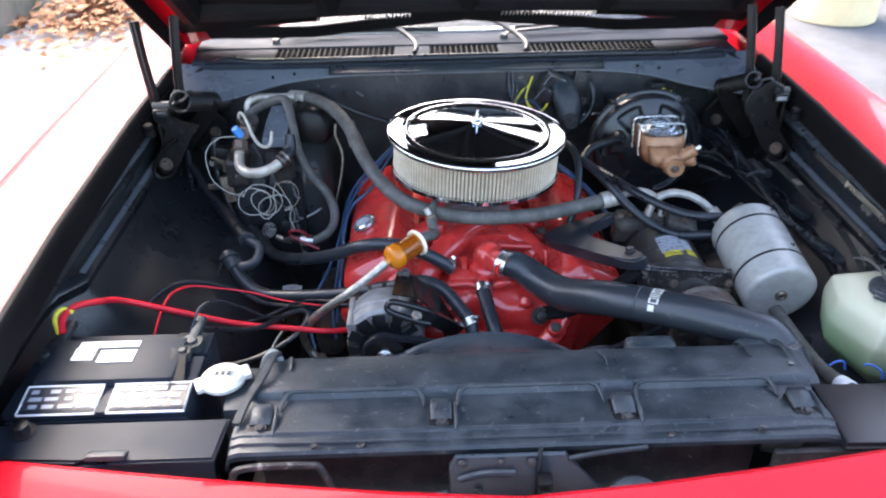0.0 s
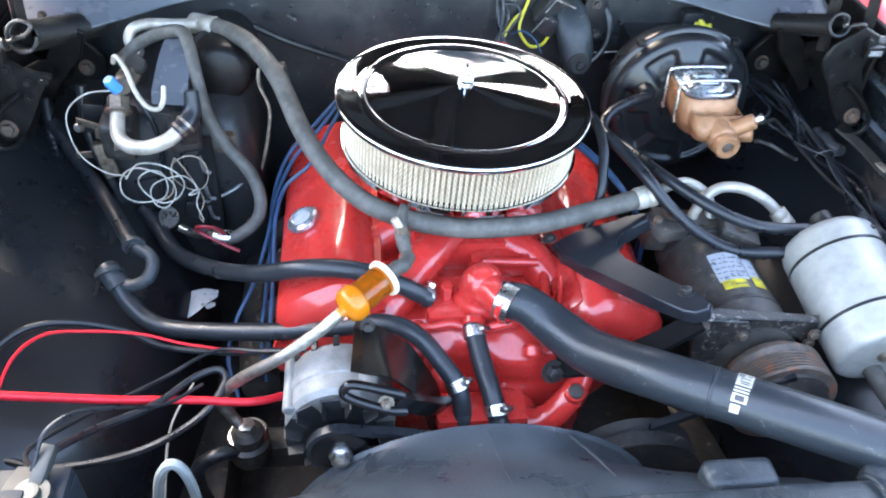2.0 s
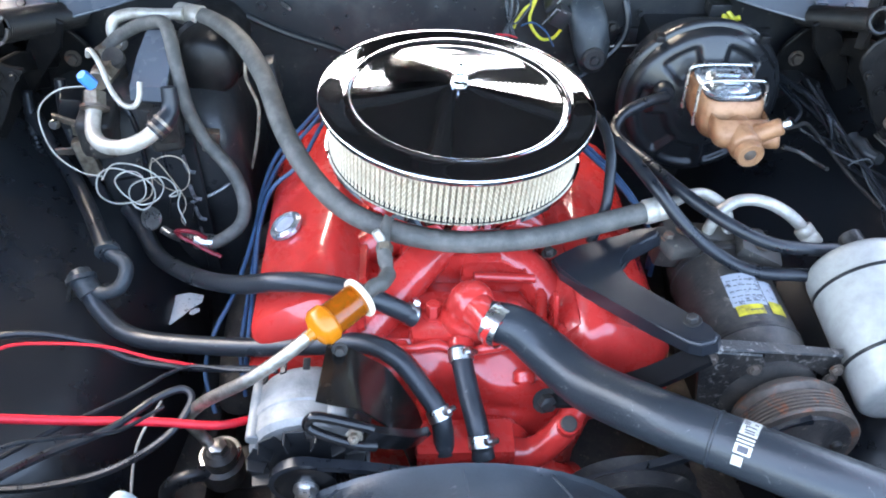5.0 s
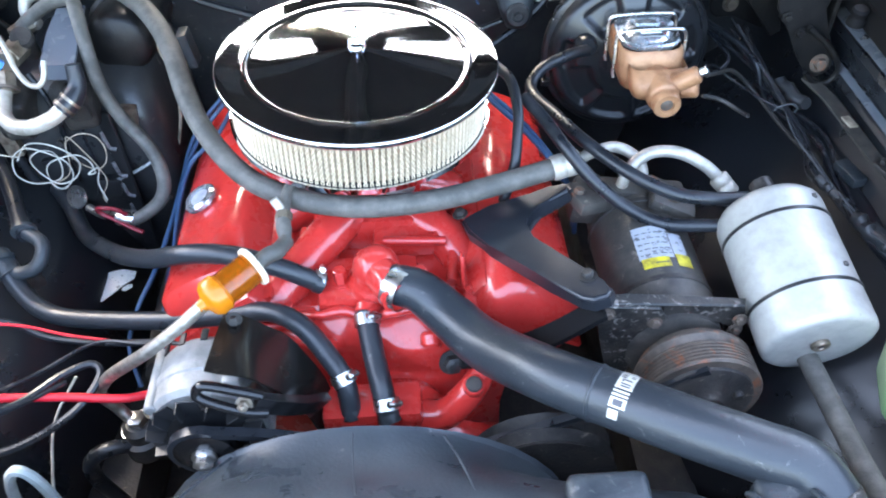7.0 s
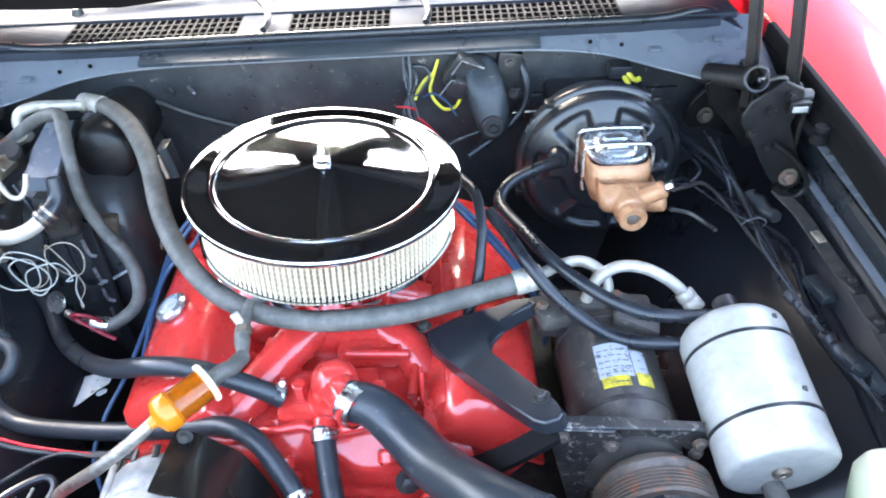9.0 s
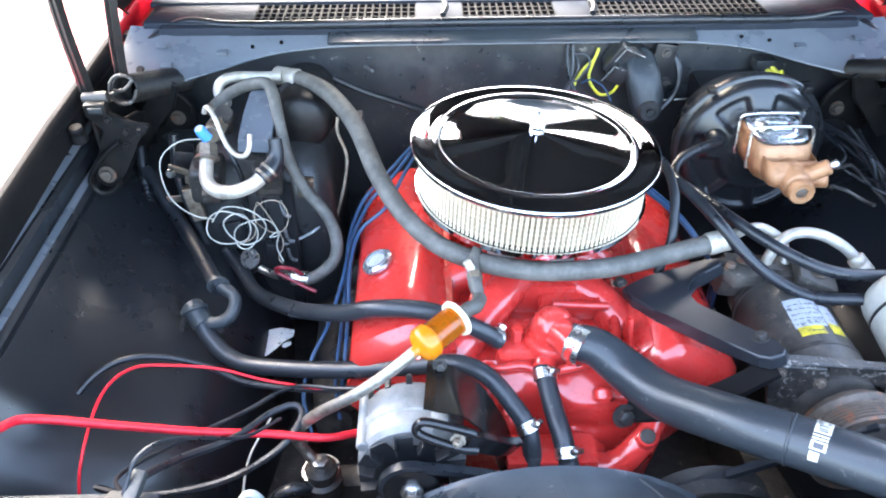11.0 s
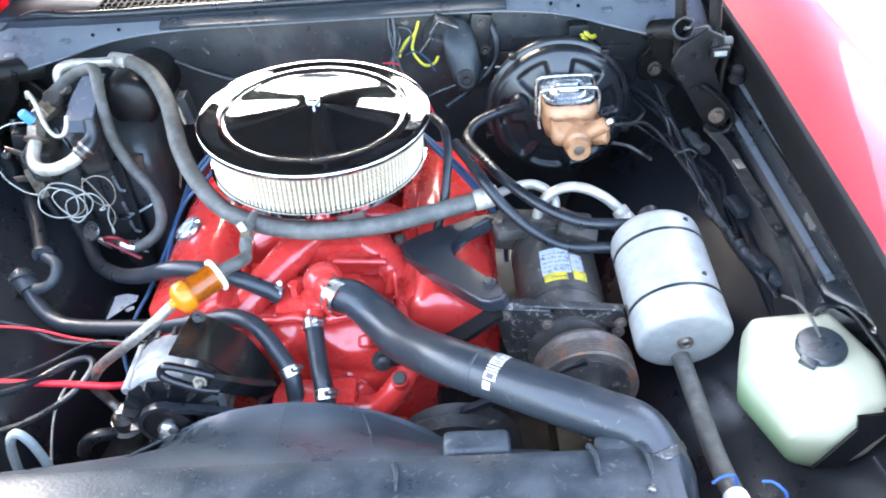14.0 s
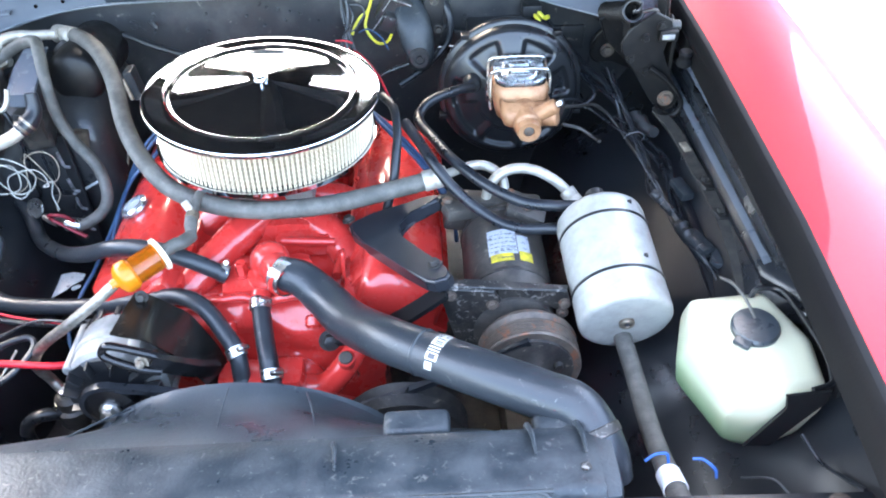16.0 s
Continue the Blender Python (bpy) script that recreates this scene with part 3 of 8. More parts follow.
hu, hn = Vector((0, -math.cos(HA), math.sin(HA))), Vector((0, math.sin(HA), math.cos(HA)))
HO = Vector((0, 0.390, 1.058))


def hpt(x, s, h):
    s -= 0.075 * (abs(x) / 0.6) ** 2 * max(0.0, 1 - s / 0.4)
    return HO + Vector((x, 0, 0)) + hu * s + hn * h


VE = ((-0.335, -0.125), (0.085, 0.298))
V0, V1 = 0.060, 0.125


def skin(x, s):
    return hpt(x, s, 0.05 - 0.035 * (abs(x) / 0.66) ** 2 + 0.03 * math.exp(-((abs(x) - 0.3) / 0.06) ** 2) * min(1, (1.26 - s) * 3))


HX = (-0.69, -0.675, -0.6, -0.5, -0.40, -0.335, -0.24, -0.125, 0.0, 0.085, 0.24, 0.298, 0.40, 0.5, 0.6, 0.675, 0.69)
HS = (0.0, 0.03, V0, V1, 0.25, 0.34, 0.45, 0.6, 0.75, 0.9, 1.05, 1.18, 1.26)
bm = B()
grid = [[bm.verts.new(skin(x, s)) for x in HX] for s in HS]
fs = []
for i in range(len(HS) - 1):
    for k in range(len(HX) - 1):
        xm, sm = (HX[k] + HX[k + 1]) / 2, (HS[i] + HS[i + 1]) / 2
        if sm < V1 and any(p < xm < q for p, q in VE):
            continue
        fs.append(bm.faces.new((grid[i][k], grid[i][k + 1], grid[i + 1][k + 1], grid[i + 1][k])))
bmesh.ops.recalc_face_normals(bm, faces=fs)
bmesh.ops.solidify(bm, geom=fs, thickness=0.003)
hood = part("hood", bm, "car_red", car, "raised red hood with a black underside")
# underside: black inner panel with ribs and two slotted vents near the rear edge
for s0, s1 in ((0.0, V0), (V1, 1.25)):
    bm = loft(B(), [[hpt(x, s, 0.012 + 0.012 * math.cos(x * 9)) for x in (-0.68, -0.6, -0.5, -0.36, -0.2, 0, 0.2, 0.36, 0.5, 0.6, 0.68)] for s in (s0, (s0 + s1) / 2, s1)], thick=0.004)
    part("hood_lining", bm, "hood_black", hood, "black hood inner panel")
xs = [-0.68, VE[0][0], VE[0][1], VE[1][0], VE[1][1], 0.68]
for a, b in zip(xs[::2], xs[1::2]):
    part("vent_bridge", loft(B(), [[hpt(a, s, 0.015), hpt((a + b) / 2, s, 0.015), hpt(b, s, 0.015)] for s in (V0 - 0.004, V1 + 0.004)], thick=0.004), "hood_black", hood)
for x in (-0.60, -0.30, 0.0, 0.30, 0.60):
    part("hood_rib", sweep(B(), [hpt(x, 0.17, 0.0), hpt(x, 0.7, -0.006), hpt(x * 0.95, 1.2, 0.0)], 0.028, 8, 4), "hood_black", hood)
for s in (0.17, 1.2):
    part("hood_crossrib", sweep(B(), [hpt(-0.62, s, 0.004), hpt(0, s, 0.0), hpt(0.62, s, 0.004)], 0.026, 8, 4), "hood_black", hood)
for a, b in VE:
    bm = B()
    n = 24
    for k in range(n + 1):
        p = hpt(a + (b - a) * k / n, (V0 + V1) / 2, 0.010)
        block(bm, p, (0.0028, 0.068, 0.006), 0, rot=(-36, 0, 8))
    part("hood_vent", bm, "steel", hood, "bright slotted vent in the hood underside")

for sx in (-1, 1):
    part("hood_skirt", loft(B(), [[hpt(sx * 0.688, q, 0.016), hpt(sx * 0.692, q, -0.03), hpt(sx * 0.680, q, -0.04)] for q in (0.0, 0.2, 0.5, 0.8, 1.1, 1.25)], thick=0.003), "hood_black", hood)

# front wheels carrying the car
for sx in (-1, 1):
    tyre = part("tyre", lathe(B(), [(0.19, -0.09), (0.29, -0.10), (0.325, -0.085), (0.33, -0.06), (0.33, 0.06), (0.325, 0.085), (0.29, 0.10), (0.19, 0.09)], (sx * 0.79, -0.05, 0.33), (1, 0, 0), 40), "rubber", car, "black tyre inside the front wheel arch")
    part("rim", lathe(B(), [(0.0, -0.05), (0.17, -0.05), (0.19, -0.085), (0.195, -0.085), (0.195, 0.085), (0.19, 0.085), (0.17, 0.05), (0.0, 0.05)], (sx * 0.79, -0.05, 0.33), (1, 0, 0), 32), "steel", tyre)

# roof and pillars behind the windscreen
bm = B()
loft(bm, [[(x * 0.93, y, z - 0.03 * (x / 0.66) ** 2) for x in (-0.66, -0.6, -0.4, 0, 0.4, 0.6, 0.66)] for y, z in ((1.27, 1.435), (1.5, 1.455), (2.0, 1.45), (2.5, 1.40))], thick=0.02)
part("roof", bm, "car_red", car, "red car roof behind the windscreen")
for sx in (-1, 1):
    part("windscreen_pillar", sweep(B(), [(sx * 0.685, 0.60, 1.01), (sx * 0.65, 1.0, 1.22), (sx * 0.62, 1.32, 1.42)], 0, flat=(0.05, 0.03)), "car_red", car)

# closed body behind the bay: floor pan, doors, rear quarter, trunk and tail
part("floor_pan", block(B(), (0, 2.0, 0.30), (1.6, 3.3, 0.03), 0.01), "grime", car)
for sx in (-1, 1):
    rows = []
    for y in (0.9, 1.6, 2.2, 2.9, 3.6):
        t = 0.02 * math.sin((y - 0.9) / 2.7 * math.pi)
        rows.append([(sx * x, y, z) for x, z in ((0.69, 0.99), (0.80, 0.985), (0.885, 0.94), (0.92, 0.84 + t), (0.945, 0.66), (0.93, 0.45), (0.89, 0.30))])
    part("door_side", loft(B(), rows, thick=0.003), "car_red", car, "red door and rear quarter panel")
    part("side_glass", loft(B(), [[(sx * 0.69, y, 0.99), (sx * 0.62, min(max(y, 1.30), 2.45), 1.39)] for y in (0.95, 1.5, 2.1, 2.75)], thick=0.004), "glass", car)
    rear = part("tyre", lathe(B(), [(0.19, -0.09), (0.29, -0.10), (0.325, -0.085), (0.33, -0.06), (0.33, 0.06), (0.325, 0.085), (0.29, 0.10), (0.19, 0.09)], (sx * 0.77, 2.75, 0.33), (1, 0, 0), 32), "rubber", car, "black rear tyre")
    part("rim", lathe(B(), [(0.0, -0.05), (0.17, -0.05), (0.195, -0.085), (0.195, 0.085), (0.17, 0.05), (0.0, 0.05)], (sx * 0.77, 2.75, 0.33), (1, 0, 0), 28), "steel", rear)
part("trunk_lid", loft(B(), [[(x, y, z - 0.02 * (x / 0.7) ** 2) for x in (-0.70, -0.4, 0, 0.4, 0.70)] for y, z in ((2.78, 1.0), (3.1, 0.995), (3.5, 0.97), (3.62, 0.93), (3.66, 0.6), (3.62, 0.38))], thick=0.003), "car_red", car)
part("rear_glass", loft(B(), [[(x, y, z) for x in (-0.6, 0, 0.6)] for y, z in ((2.48, 1.395), (2.78, 1.005))], thick=0.004), "glass", car)

# ---- the engine ----
engine = thing("engine", (0, 0, 0.36), "red painted V8 engine in the black bay", "engine")
bm = B()
block(bm, (0, -0.01, 0.60), (0.34, 0.50, 0.24), 0.02)
for sx in (-1, 1):
    block(bm, (sx * 0.165, -0.005, 0.68), (0.17, 0.46, 0.15), 0.015, rot=(0, sx * 38, 0))
part("block", bm, "engine_red", engine, "red painted engine block and heads")


def valve_cover(sx, y0, y1):
    """Stamped valve cover: flange, rounded box and dished top, leaning outward."""
    c = Vector((sx * 0.200, 0, 0.752 if sx < 0 else 0.745))
    a = radians(27) * sx
    u, n = Vector((math.cos(a), 0, -math.sin(a))), Vector((math.sin(a), 0, math.cos(a)))
    rows = []
    for f, ins in ((y0, 0.03), (y0 + 0.008, 0.012), (y0 + 0.022, 0.0), (y1 - 0.022, 0.0), (y1 - 0.008, 0.012), (y1, 0.03)):
        prof = [(-0.082, -0.022), (-0.082, -0.016), (-0.068 + ins * .3, -0.014), (-0.065 + ins * .4, 0.015 - ins * .8), (-0.055 + ins * .5, 0.030 - ins), (-0.034, 0.037 - ins * 1.2), (0.0, 0.039 - ins * 1.3), (0.034, 0.037 - ins * 1.2), (0.055 - ins * .5, 0.030 - ins), (0.065 - ins * .4, 0.015 - ins * .8), (0.068 - ins * .3, -0.014), (0.082, -0.016), (0.082, -0.022)]
        rows.append([c + u * p + n * q + Vector((0, f, 0)) for p, q in prof])
    bm = B()
    loft(bm, rows)
    g = [[v for v in bm.verts if abs(v.co.y - y) < 1e-6] for y in (y0, y1)]
    for ring in g:
        bm.faces.new(ring)
    vc = part("valve_cover", bm, "engine_red", engine, "gloss red stamped valve cover")
    bolts("cover_bolt", [c + u * (-0.075) + n * (-0.015) + Vector((0, y0 + 0.04 + k * (y1 - y0 - 0.08) / 3, 0)) for k in range(4)], n, "engine_red", vc, 0.006, 0.007)
    return vc, c, u, n


vcl, c, u, n = valve_cover(-1, -0.222, 0.215)
at = c + u * -0.012 + n * 0.038 + Vector((0, -0.045, 0))
bm = lathe(B(), [(0.0, 0.009), (0.016, 0.009), (0.0165, 0.012), (0.0205, 0.0125), (0.0245, 0.009), (0.0250, 0.004), (0.021, 0.002), (0.020, -0.004)], at, n, 32)
cap = part("oil_filler_cap", bm, "lid_zinc", vcl, "chrome push-in oil cap on the valve cover")
bm = lathe(B(), [(0.0, 0.0102), (0.0135, 0.0102), (0.014, 0.0092)], at, n, 24)
for k in (-1, 0, 1):
    block(bm, at + n * 0.0106 + u * (0.005 * k), (0.0018, 0.010, 0.001), 0, rot=(0, -27, 0))
part("cap_disc", bm, "label_grey", cap, "grey stamped disc, unreadable")
vcr, cr, ur, nr = valve_cover(1, -0.262, 0.19)

# intake manifold: valley plate, plenum and runners
bm = B()
block(bm, (0, -0.01, 0.725), (0.25, 0.44, 0.035), 0.012)
block(bm, (0.0, -0.02, 0.765), (0.15, 0.20, 0.06), 0.018)
block(bm, (0.055, -0.105, 0.765), (0.10, 0.08, 0.035), 0.012)
block(bm, (0.0, -0.195, 0.745), (0.13, 0.085, 0.05), 0.016)
part("intake_manifold", bm, "engine_red", engine, "red cast intake manifold under the air cleaner")
for p, r in (([(-0.125, -0.205, 0.742), (-0.085, -0.165, 0.765), (-0.035, -0.105, 0.785), (0.01, -0.06, 0.79)], 0.028),
             ([(0.13, -0.16, 0.74), (0.10, -0.12, 0.762), (0.05, -0.08, 0.78)], 0.028),
             ([(-0.13, -0.06, 0.745), (-0.07, -0.045, 0.775), (0, -0.03, 0.785)], 0.027),
             ([(0.135, -0.02, 0.745), (0.07, -0.02, 0.775), (0, -0.02, 0.785)], 0.027),
             ([(-0.13, 0.12, 0.745), (-0.07, 0.07, 0.775), (0, 0.03, 0.785)], 0.028),
             ([(0.13, 0.12, 0.745), (0.07, 0.07, 0.775), (0, 0.03, 0.785)], 0.028)):
    part("intake_runner", sweep(B(), p, r, 16, 6), "engine_red", engine)
for x, y, z in ((-0.112, -0.12, 0.748), (-0.105, -0.215, 0.742), (-0.075, -0.232, 0.742), (0.118, -0.20, 0.745), (0.12, -0.07, 0.75), (-0.11, 0.02, 0.75), (-0.118, -0.17, 0.745)):
    bolts("manifold_bolt", [(x, y, z)], (0.1, -0.3, 1), "engine_red", engine, 0.009, 0.015)
bm = B()
for k in range(10):
    if k != 1:
        block(bm, (0.032 + k * 0.0062, -0.137, 0.7845), (0.004, 0.006, 0.002), 0)
for k in range(8):
    block(bm, (0.042 + k * 0.0062, -0.147, 0.7805), (0.0045, 0.004, 0.002), 0, rot=(35, 0, 0))
part("casting_mark", bm, "engine_red", engine, "raised casting marks, unreadable")
# upright fin beside the thermostat housing
bm = plate(B(), (0.118, -0.205, 0.765), (0, 1, 0), (0, 0, 1), [(-0.018, -0.03), (0.02, -0.03), (0.022, 0.02), (0.012, 0.04), (0.0, 0.042), (-0.012, 0.02)], 0.005)
part("lifting_tab", bm, "engine_red", engine)

# thermostat housing
bm = B()
lathe(bm, [(0.0, 0.0295)] + [(0.0295 * math.sin(radians(15 * k)), 0.0295 * math.cos(radians(15 * k))) for k in range(1, 8)] + [(0.033, -0.016), (0.036, -0.020), (0.036, -0.04)], (0.012, -0.205, 0.797), (0.05, -0.05, 1), 32)
sweep(bm, [(0.012, -0.205, 0.795), (0.026, -0.232, 0.803), (0.040, -0.262, 0.803)], [0.024, 0.0225, 0.021], 20, 5)
plate(bm, (0.014, -0.204, 0.762), (1, -0.15, 0.1), (0.15, 1, 0), [(-0.062, -0.01), (-0.05, -0.018), (-0.03, -0.03), (0.03, -0.03), (0.055, -0.018), (0.062, 0.0), (0.05, 0.014), (0.03, 0.03), (-0.03, 0.03), (-0.055, 0.014)], 0.012)
part("thermostat_housing", bm, "engine_red", engine, "red dome thermostat housing with outlet neck")
bolts("housing_bolt", [(-0.034, -0.200, 0.770), (0.066, -0.214, 0.778)], (0, 0, 1), "engine_red", engine, 0.009, 0.022)

# wavy cast ledge and bosses along the intake front
part("cast_ledge", sweep(B(), [(-0.150, -0.236, 0.742), (-0.115, -0.248, 0.748), (-0.090, -0.238, 0.752), (-0.060, -0.246, 0.762), (-0.030, -0.240, 0.760), (0.0, -0.250, 0.757), (0.035, -0.252, 0.768), (0.065, -0.246, 0.766), (0.085, -0.236, 0.757), (0.12, -0.242, 0.752), (0.155, -0.232, 0.748)], [0.006, 0.005, 0.007, 0.005, 0.007, 0.005, 0.007, 0.005, 0.007, 0.005, 0.006], 10, 6), "engine_red", engine)
for p, q, r in (((-0.055, -0.262, 0.735), (-0.055, -0.278, 0.722), 0.015), ((0.075, -0.268, 0.745), (0.075, -0.283, 0.733), 0.014), ((-0.125, -0.258, 0.722), (-0.125, -0.27, 0.712), 0.013), ((0.135, -0.262, 0.735), (0.136, -0.275, 0.725), 0.012), ((0.0, -0.235, 0.766), (-0.002, -0.250, 0.760), 0.016)):
    part("cast_boss", cyl(B(), p, q, r, 18, 0.004), "engine_red", engine)
for pts, r in (([(-0.10, -0.20, 0.752), (-0.095, -0.15, 0.760), (-0.085, -0.10, 0.766)], 0.008), ([(0.105, -0.20, 0.757), (0.11, -0.15, 0.765), (0.10, -0.10, 0.772)], 0.008), ([(0.02, -0.150, 0.788), (0.10, -0.148, 0.780)], 0.006), ([(-0.05, -0.235, 0.70), (-0.045, -0.275, 0.69), (-0.04, -0.29, 0.64)], 0.012)):
    part("cast_rib", sweep(B(), pts, r, 10, 6), "engine_red", engine)

# front of the engine: intake front face, timing cover and water pump
FRONT = [[(-0.14, -0.215, 0.745), (-0.06, -0.225, 0.755), (0.0, -0.23, 0.755), (0.07, -0.228, 0.76), (0.15, -0.215, 0.75)],
         [(-0.155, -0.245, 0.725), (-0.06, -0.255, 0.728), (0.0, -0.262, 0.735), (0.08, -0.262, 0.738), (0.17, -0.25, 0.735)],
         [(-0.16, -0.265, 0.69), (-0.06, -0.27, 0.69), (0.0, -0.275, 0.70), (0.09, -0.285, 0.70), (0.18, -0.27, 0.70)],
         [(-0.16, -0.27, 0.63), (-0.06, -0.285, 0.63), (0.0, -0.29, 0.64), (0.1, -0.29, 0.64), (0.17, -0.27, 0.63)],
         [(-0.14, -0.27, 0.50), (-0.06, -0.30, 0.50), (0.0, -0.30, 0.50), (0.1, -0.30, 0.50), (0.15, -0.27, 0.50)]]
SWELL = ((0.055, 0.722, 0.030, 0.013, 0.010), (-0.075, 0.722, 0.034, 0.012, 0.007), (0.125, 0.728, 0.022, 0.016, 0.008), (-0.002, 0.742, 0.024, 0.014, 0.009), (0.05, 0.685, 0.05, 0.010, -0.008), (-0.09, 0.685, 0.04, 0.012, -0.007), (0.02, 0.655, 0.03, 0.02, 0.009), (-0.03, 0.712, 0.010, 0.016, -0.006), (0.098, 0.712, 0.010, 0.020, -0.006))


def cast_front(p):
    """Bulges and hollows of the rough casting."""
    q = Vector(p)
    d = sum(h * math.exp(-((q.x - cx) / wx) ** 2 - ((q.z - cz) / wz) ** 2) for cx, cz, wx, wz, h in SWELL)
    d += 0.0016 * math.sin(q.x * 95 + 2.0 * math.sin(q.z * 60)) * math.exp(-((q.z - 0.735) / 0.03) ** 2)
    return q + Vector((0, -0.8, 0.5)) * d


cols = list(zip(*[spline(r, 9) for r in FRONT]))
bm = loft(B(), [[cast_front(p) for p in row] for row in zip(*[spline(c, 8) for c in cols])], thick=0.02)
part("front_cover", bm, "engine_red", engine, "red engine front with water outlet bosses")
bm = B()
lathe(bm, [(0.055, 0), (0.06, 0.01), (0.05, 0.035), (0.032, 0.05), (0.02, 0.075), (0.0, 0.075)], (0.03, -0.295, 0.635), (0, -1, 0), 28)
block(bm, (0.0, -0.335, 0.69), (0.12, 0.05, 0.035), 0.010)
sweep(bm, [(0.04, -0.33, 0.66), (0.085, -0.335, 0.665), (0.12, -0.325, 0.70), (0.14, -0.30, 0.72)], [0.024, 0.02, 0.018, 0.016], 14, 5)
sweep(bm, [(0.06, -0.33, 0.62), (0.11, -0.33, 0.60), (0.15, -0.31, 0.56)], [0.024, 0.022, 0.022], 14, 5)
cyl(bm, (0.122, -0.31, 0.66), (0.122, -0.335, 0.725), 0.013)
part("water_pump", bm, "engine_red", engine, "red cast water pump")
bm = B()
hexbolt(bm, (0.098, -0.302, 0.727), (0.2, -0.8, 0.4), 0.011, 0.014)
cyl(bm, (0.122, -0.335, 0.724), (0.122, -0.3365, 0.729), 0.010, 14)
part("pump_bolt", bm, "grime", engine)
# pulleys below
for y, r in ((-0.39, 0.075), (-0.41, 0.085)):
    part("fan_pulley", lathe(B(), [(0.02, 0), (r, 0), (r * 0.88, -0.008), (r, -0.016), (0.02, -0.016)], (0.03, y, 0.60), (0, 1, 0), 36), "grime", engine)
part("steering_pulley", lathe(B(), [(0.02, 0), (0.09, 0), (0.078, -0.01), (0.09, -0.02), (0.078, -0.03), (0.09, -0.04), (0.02, -0.04)], (0.20, -0.37, 0.62), (0, 1, 0), 36), "grime", engine, "black grooved steering pump pulley")
ALT_BELT = [(-0.178 + 0.036 * math.cos(radians(a)), -0.408, 0.738 + 0.036 * math.sin(radians(a))) for a in range(225, 62, -18)]
part("fan_belt", sweep(B(), ALT_BELT + [(-0.10, -0.408, 0.758), (0.0, -0.408, 0.722), (0.08, -0.408, 0.66)], 0, flat=(0.011, 0.008), n=3), "rubber", engine, "black rubber fan belt round the alternator")
part("fan_belt", sweep(B(), [(-0.205, -0.408, 0.712), (-0.10, -0.408, 0.62), (0.0, -0.408, 0.54)], 0, flat=(0.010, 0.009)), "rubber", engine)
part("compressor_belt", sweep(B(), [(0.10, -0.385, 0.66), (0.23, -0.385, 0.72), (0.37, -0.385, 0.80)], 0, flat=(0.010, 0.009)), "rubber", engine)

# ---- air cleaner ----
ac = thing("air_cleaner", (0, 0, 0.87), "round chrome air cleaner with a white pleated filter", "air filter")
LT = Matrix.Translation((0.002, 0.002, 0.966)) @ Euler((0, radians(2.6), 0)).to_matrix().to_4x4()
cone = [(0.012 + 0.0122 * k, 0.0142 - 0.00171 * k) for k in range(11)]
bm = lathe(B(), [(0.0, 0.0150), (0.006, 0.0149)] + cone + [(0.1365, -0.0030), (0.1378, -0.0018), (0.1395, 0.0006), (0.1412, 0.0010), (0.1428, 0.0), (0.1442, -0.0018), (0.1458, -0.0025), (0.152, -0.0023), (0.160, -0.0020), (0.168, -0.0017), (0.1760, -0.0014), (0.1776, -0.0020), (0.1784, -0.0042), (0.1785, -0.0082), (0.177, -0.0105), (0.1755, -0.008), (0.170, -0.006), (0.0, -0.003)], (0, 0, 0), (0, 0, 1), 144)
for v in bm.verts:
    r, a = Vector((v.co.x, v.co.y)).length, math.atan2(v.co.y, v.co.x)
    if 0.02 < r < 0.134 and v.co.z > -0.0026:
        v.co.z += (0.00020 * math.cos(a * 7) + 0.00008 * math.cos(a * 17 + 1)) * r / 0.13 * min(1, (0.135 - r) / 0.02)
bm.transform(LT)
part("lid", bm, "lid_chrome", ac, "polished chrome lid with a raised ring", 60)
bm = lathe(B(), [(0.0, 0.030), (0.0028, 0.030), (0.0034, 0.024), (0.0034, 0.018), (0.0052, 0.016), (0.0056, 0.008), (0.0100, 0.006), (0.0112, 0.003), (0.0112, 0.0)], (0, 0, 0), (0, 0, 1), 20)
block(bm, (0.0065, 0, 0.010), (0.007, 0.004, 0.007), 0.0012)
block(bm, (-0.0065, 0, 0.010), (0.007, 0.004, 0.007), 0.0012)
bm.transform(LT @ Matrix.Translation((0, 0, 0.0125)))
part("wing_nut", bm, "chrome", ac, "small chrome wing nut on a stud")
FZ0, FZ1, FR = -0.077, -0.011, 0.164
bm = B()
NP = 141
ring = []
for z in (FZ0, FZ1):
    ring.append([bm.verts.new(((FR - 0.004 - 0.006 * (j % 2)) * math.cos(math.pi * j / NP), (FR - 0.004 - 0.006 * (j % 2)) * math.sin(math.pi * j / NP), z)) for j in range(2 * NP)])
for j in range(2 * NP):
    k = (j + 1) % (2 * NP)
    bm.faces.new((ring[0][j], ring[0][k], ring[1][k], ring[1][j]))
bm.transform(LT)
part("filter_paper", bm, "paper", ac, "white pleated paper element", 20)
# expanded screen: wavy upright strands that meet their neighbours
verts, faces = [], []
NC, NR = 141, 16
for j in range(NC):
    for sgn in (1, -1):
        base = len(verts)
        for i in range(NR + 1):
            z = FZ0 + (FZ1 - FZ0) * i / NR
            off = sgn * (0.225 if i % 2 else 0.09)
            for w, e in ((-0.13, 0.0), (0.0, 0.0014), (0.13, 0.0)):
                a = 2 * math.pi * (j + off + w) / NC
                verts.append(((FR + e) * math.cos(a), (FR + e) * math.sin(a), z))
        for i in range(NR):
            b = base + 3 * i
            faces += [(b, b + 1, b + 4, b + 3), (b + 1, b + 2, b + 5, b + 4)]
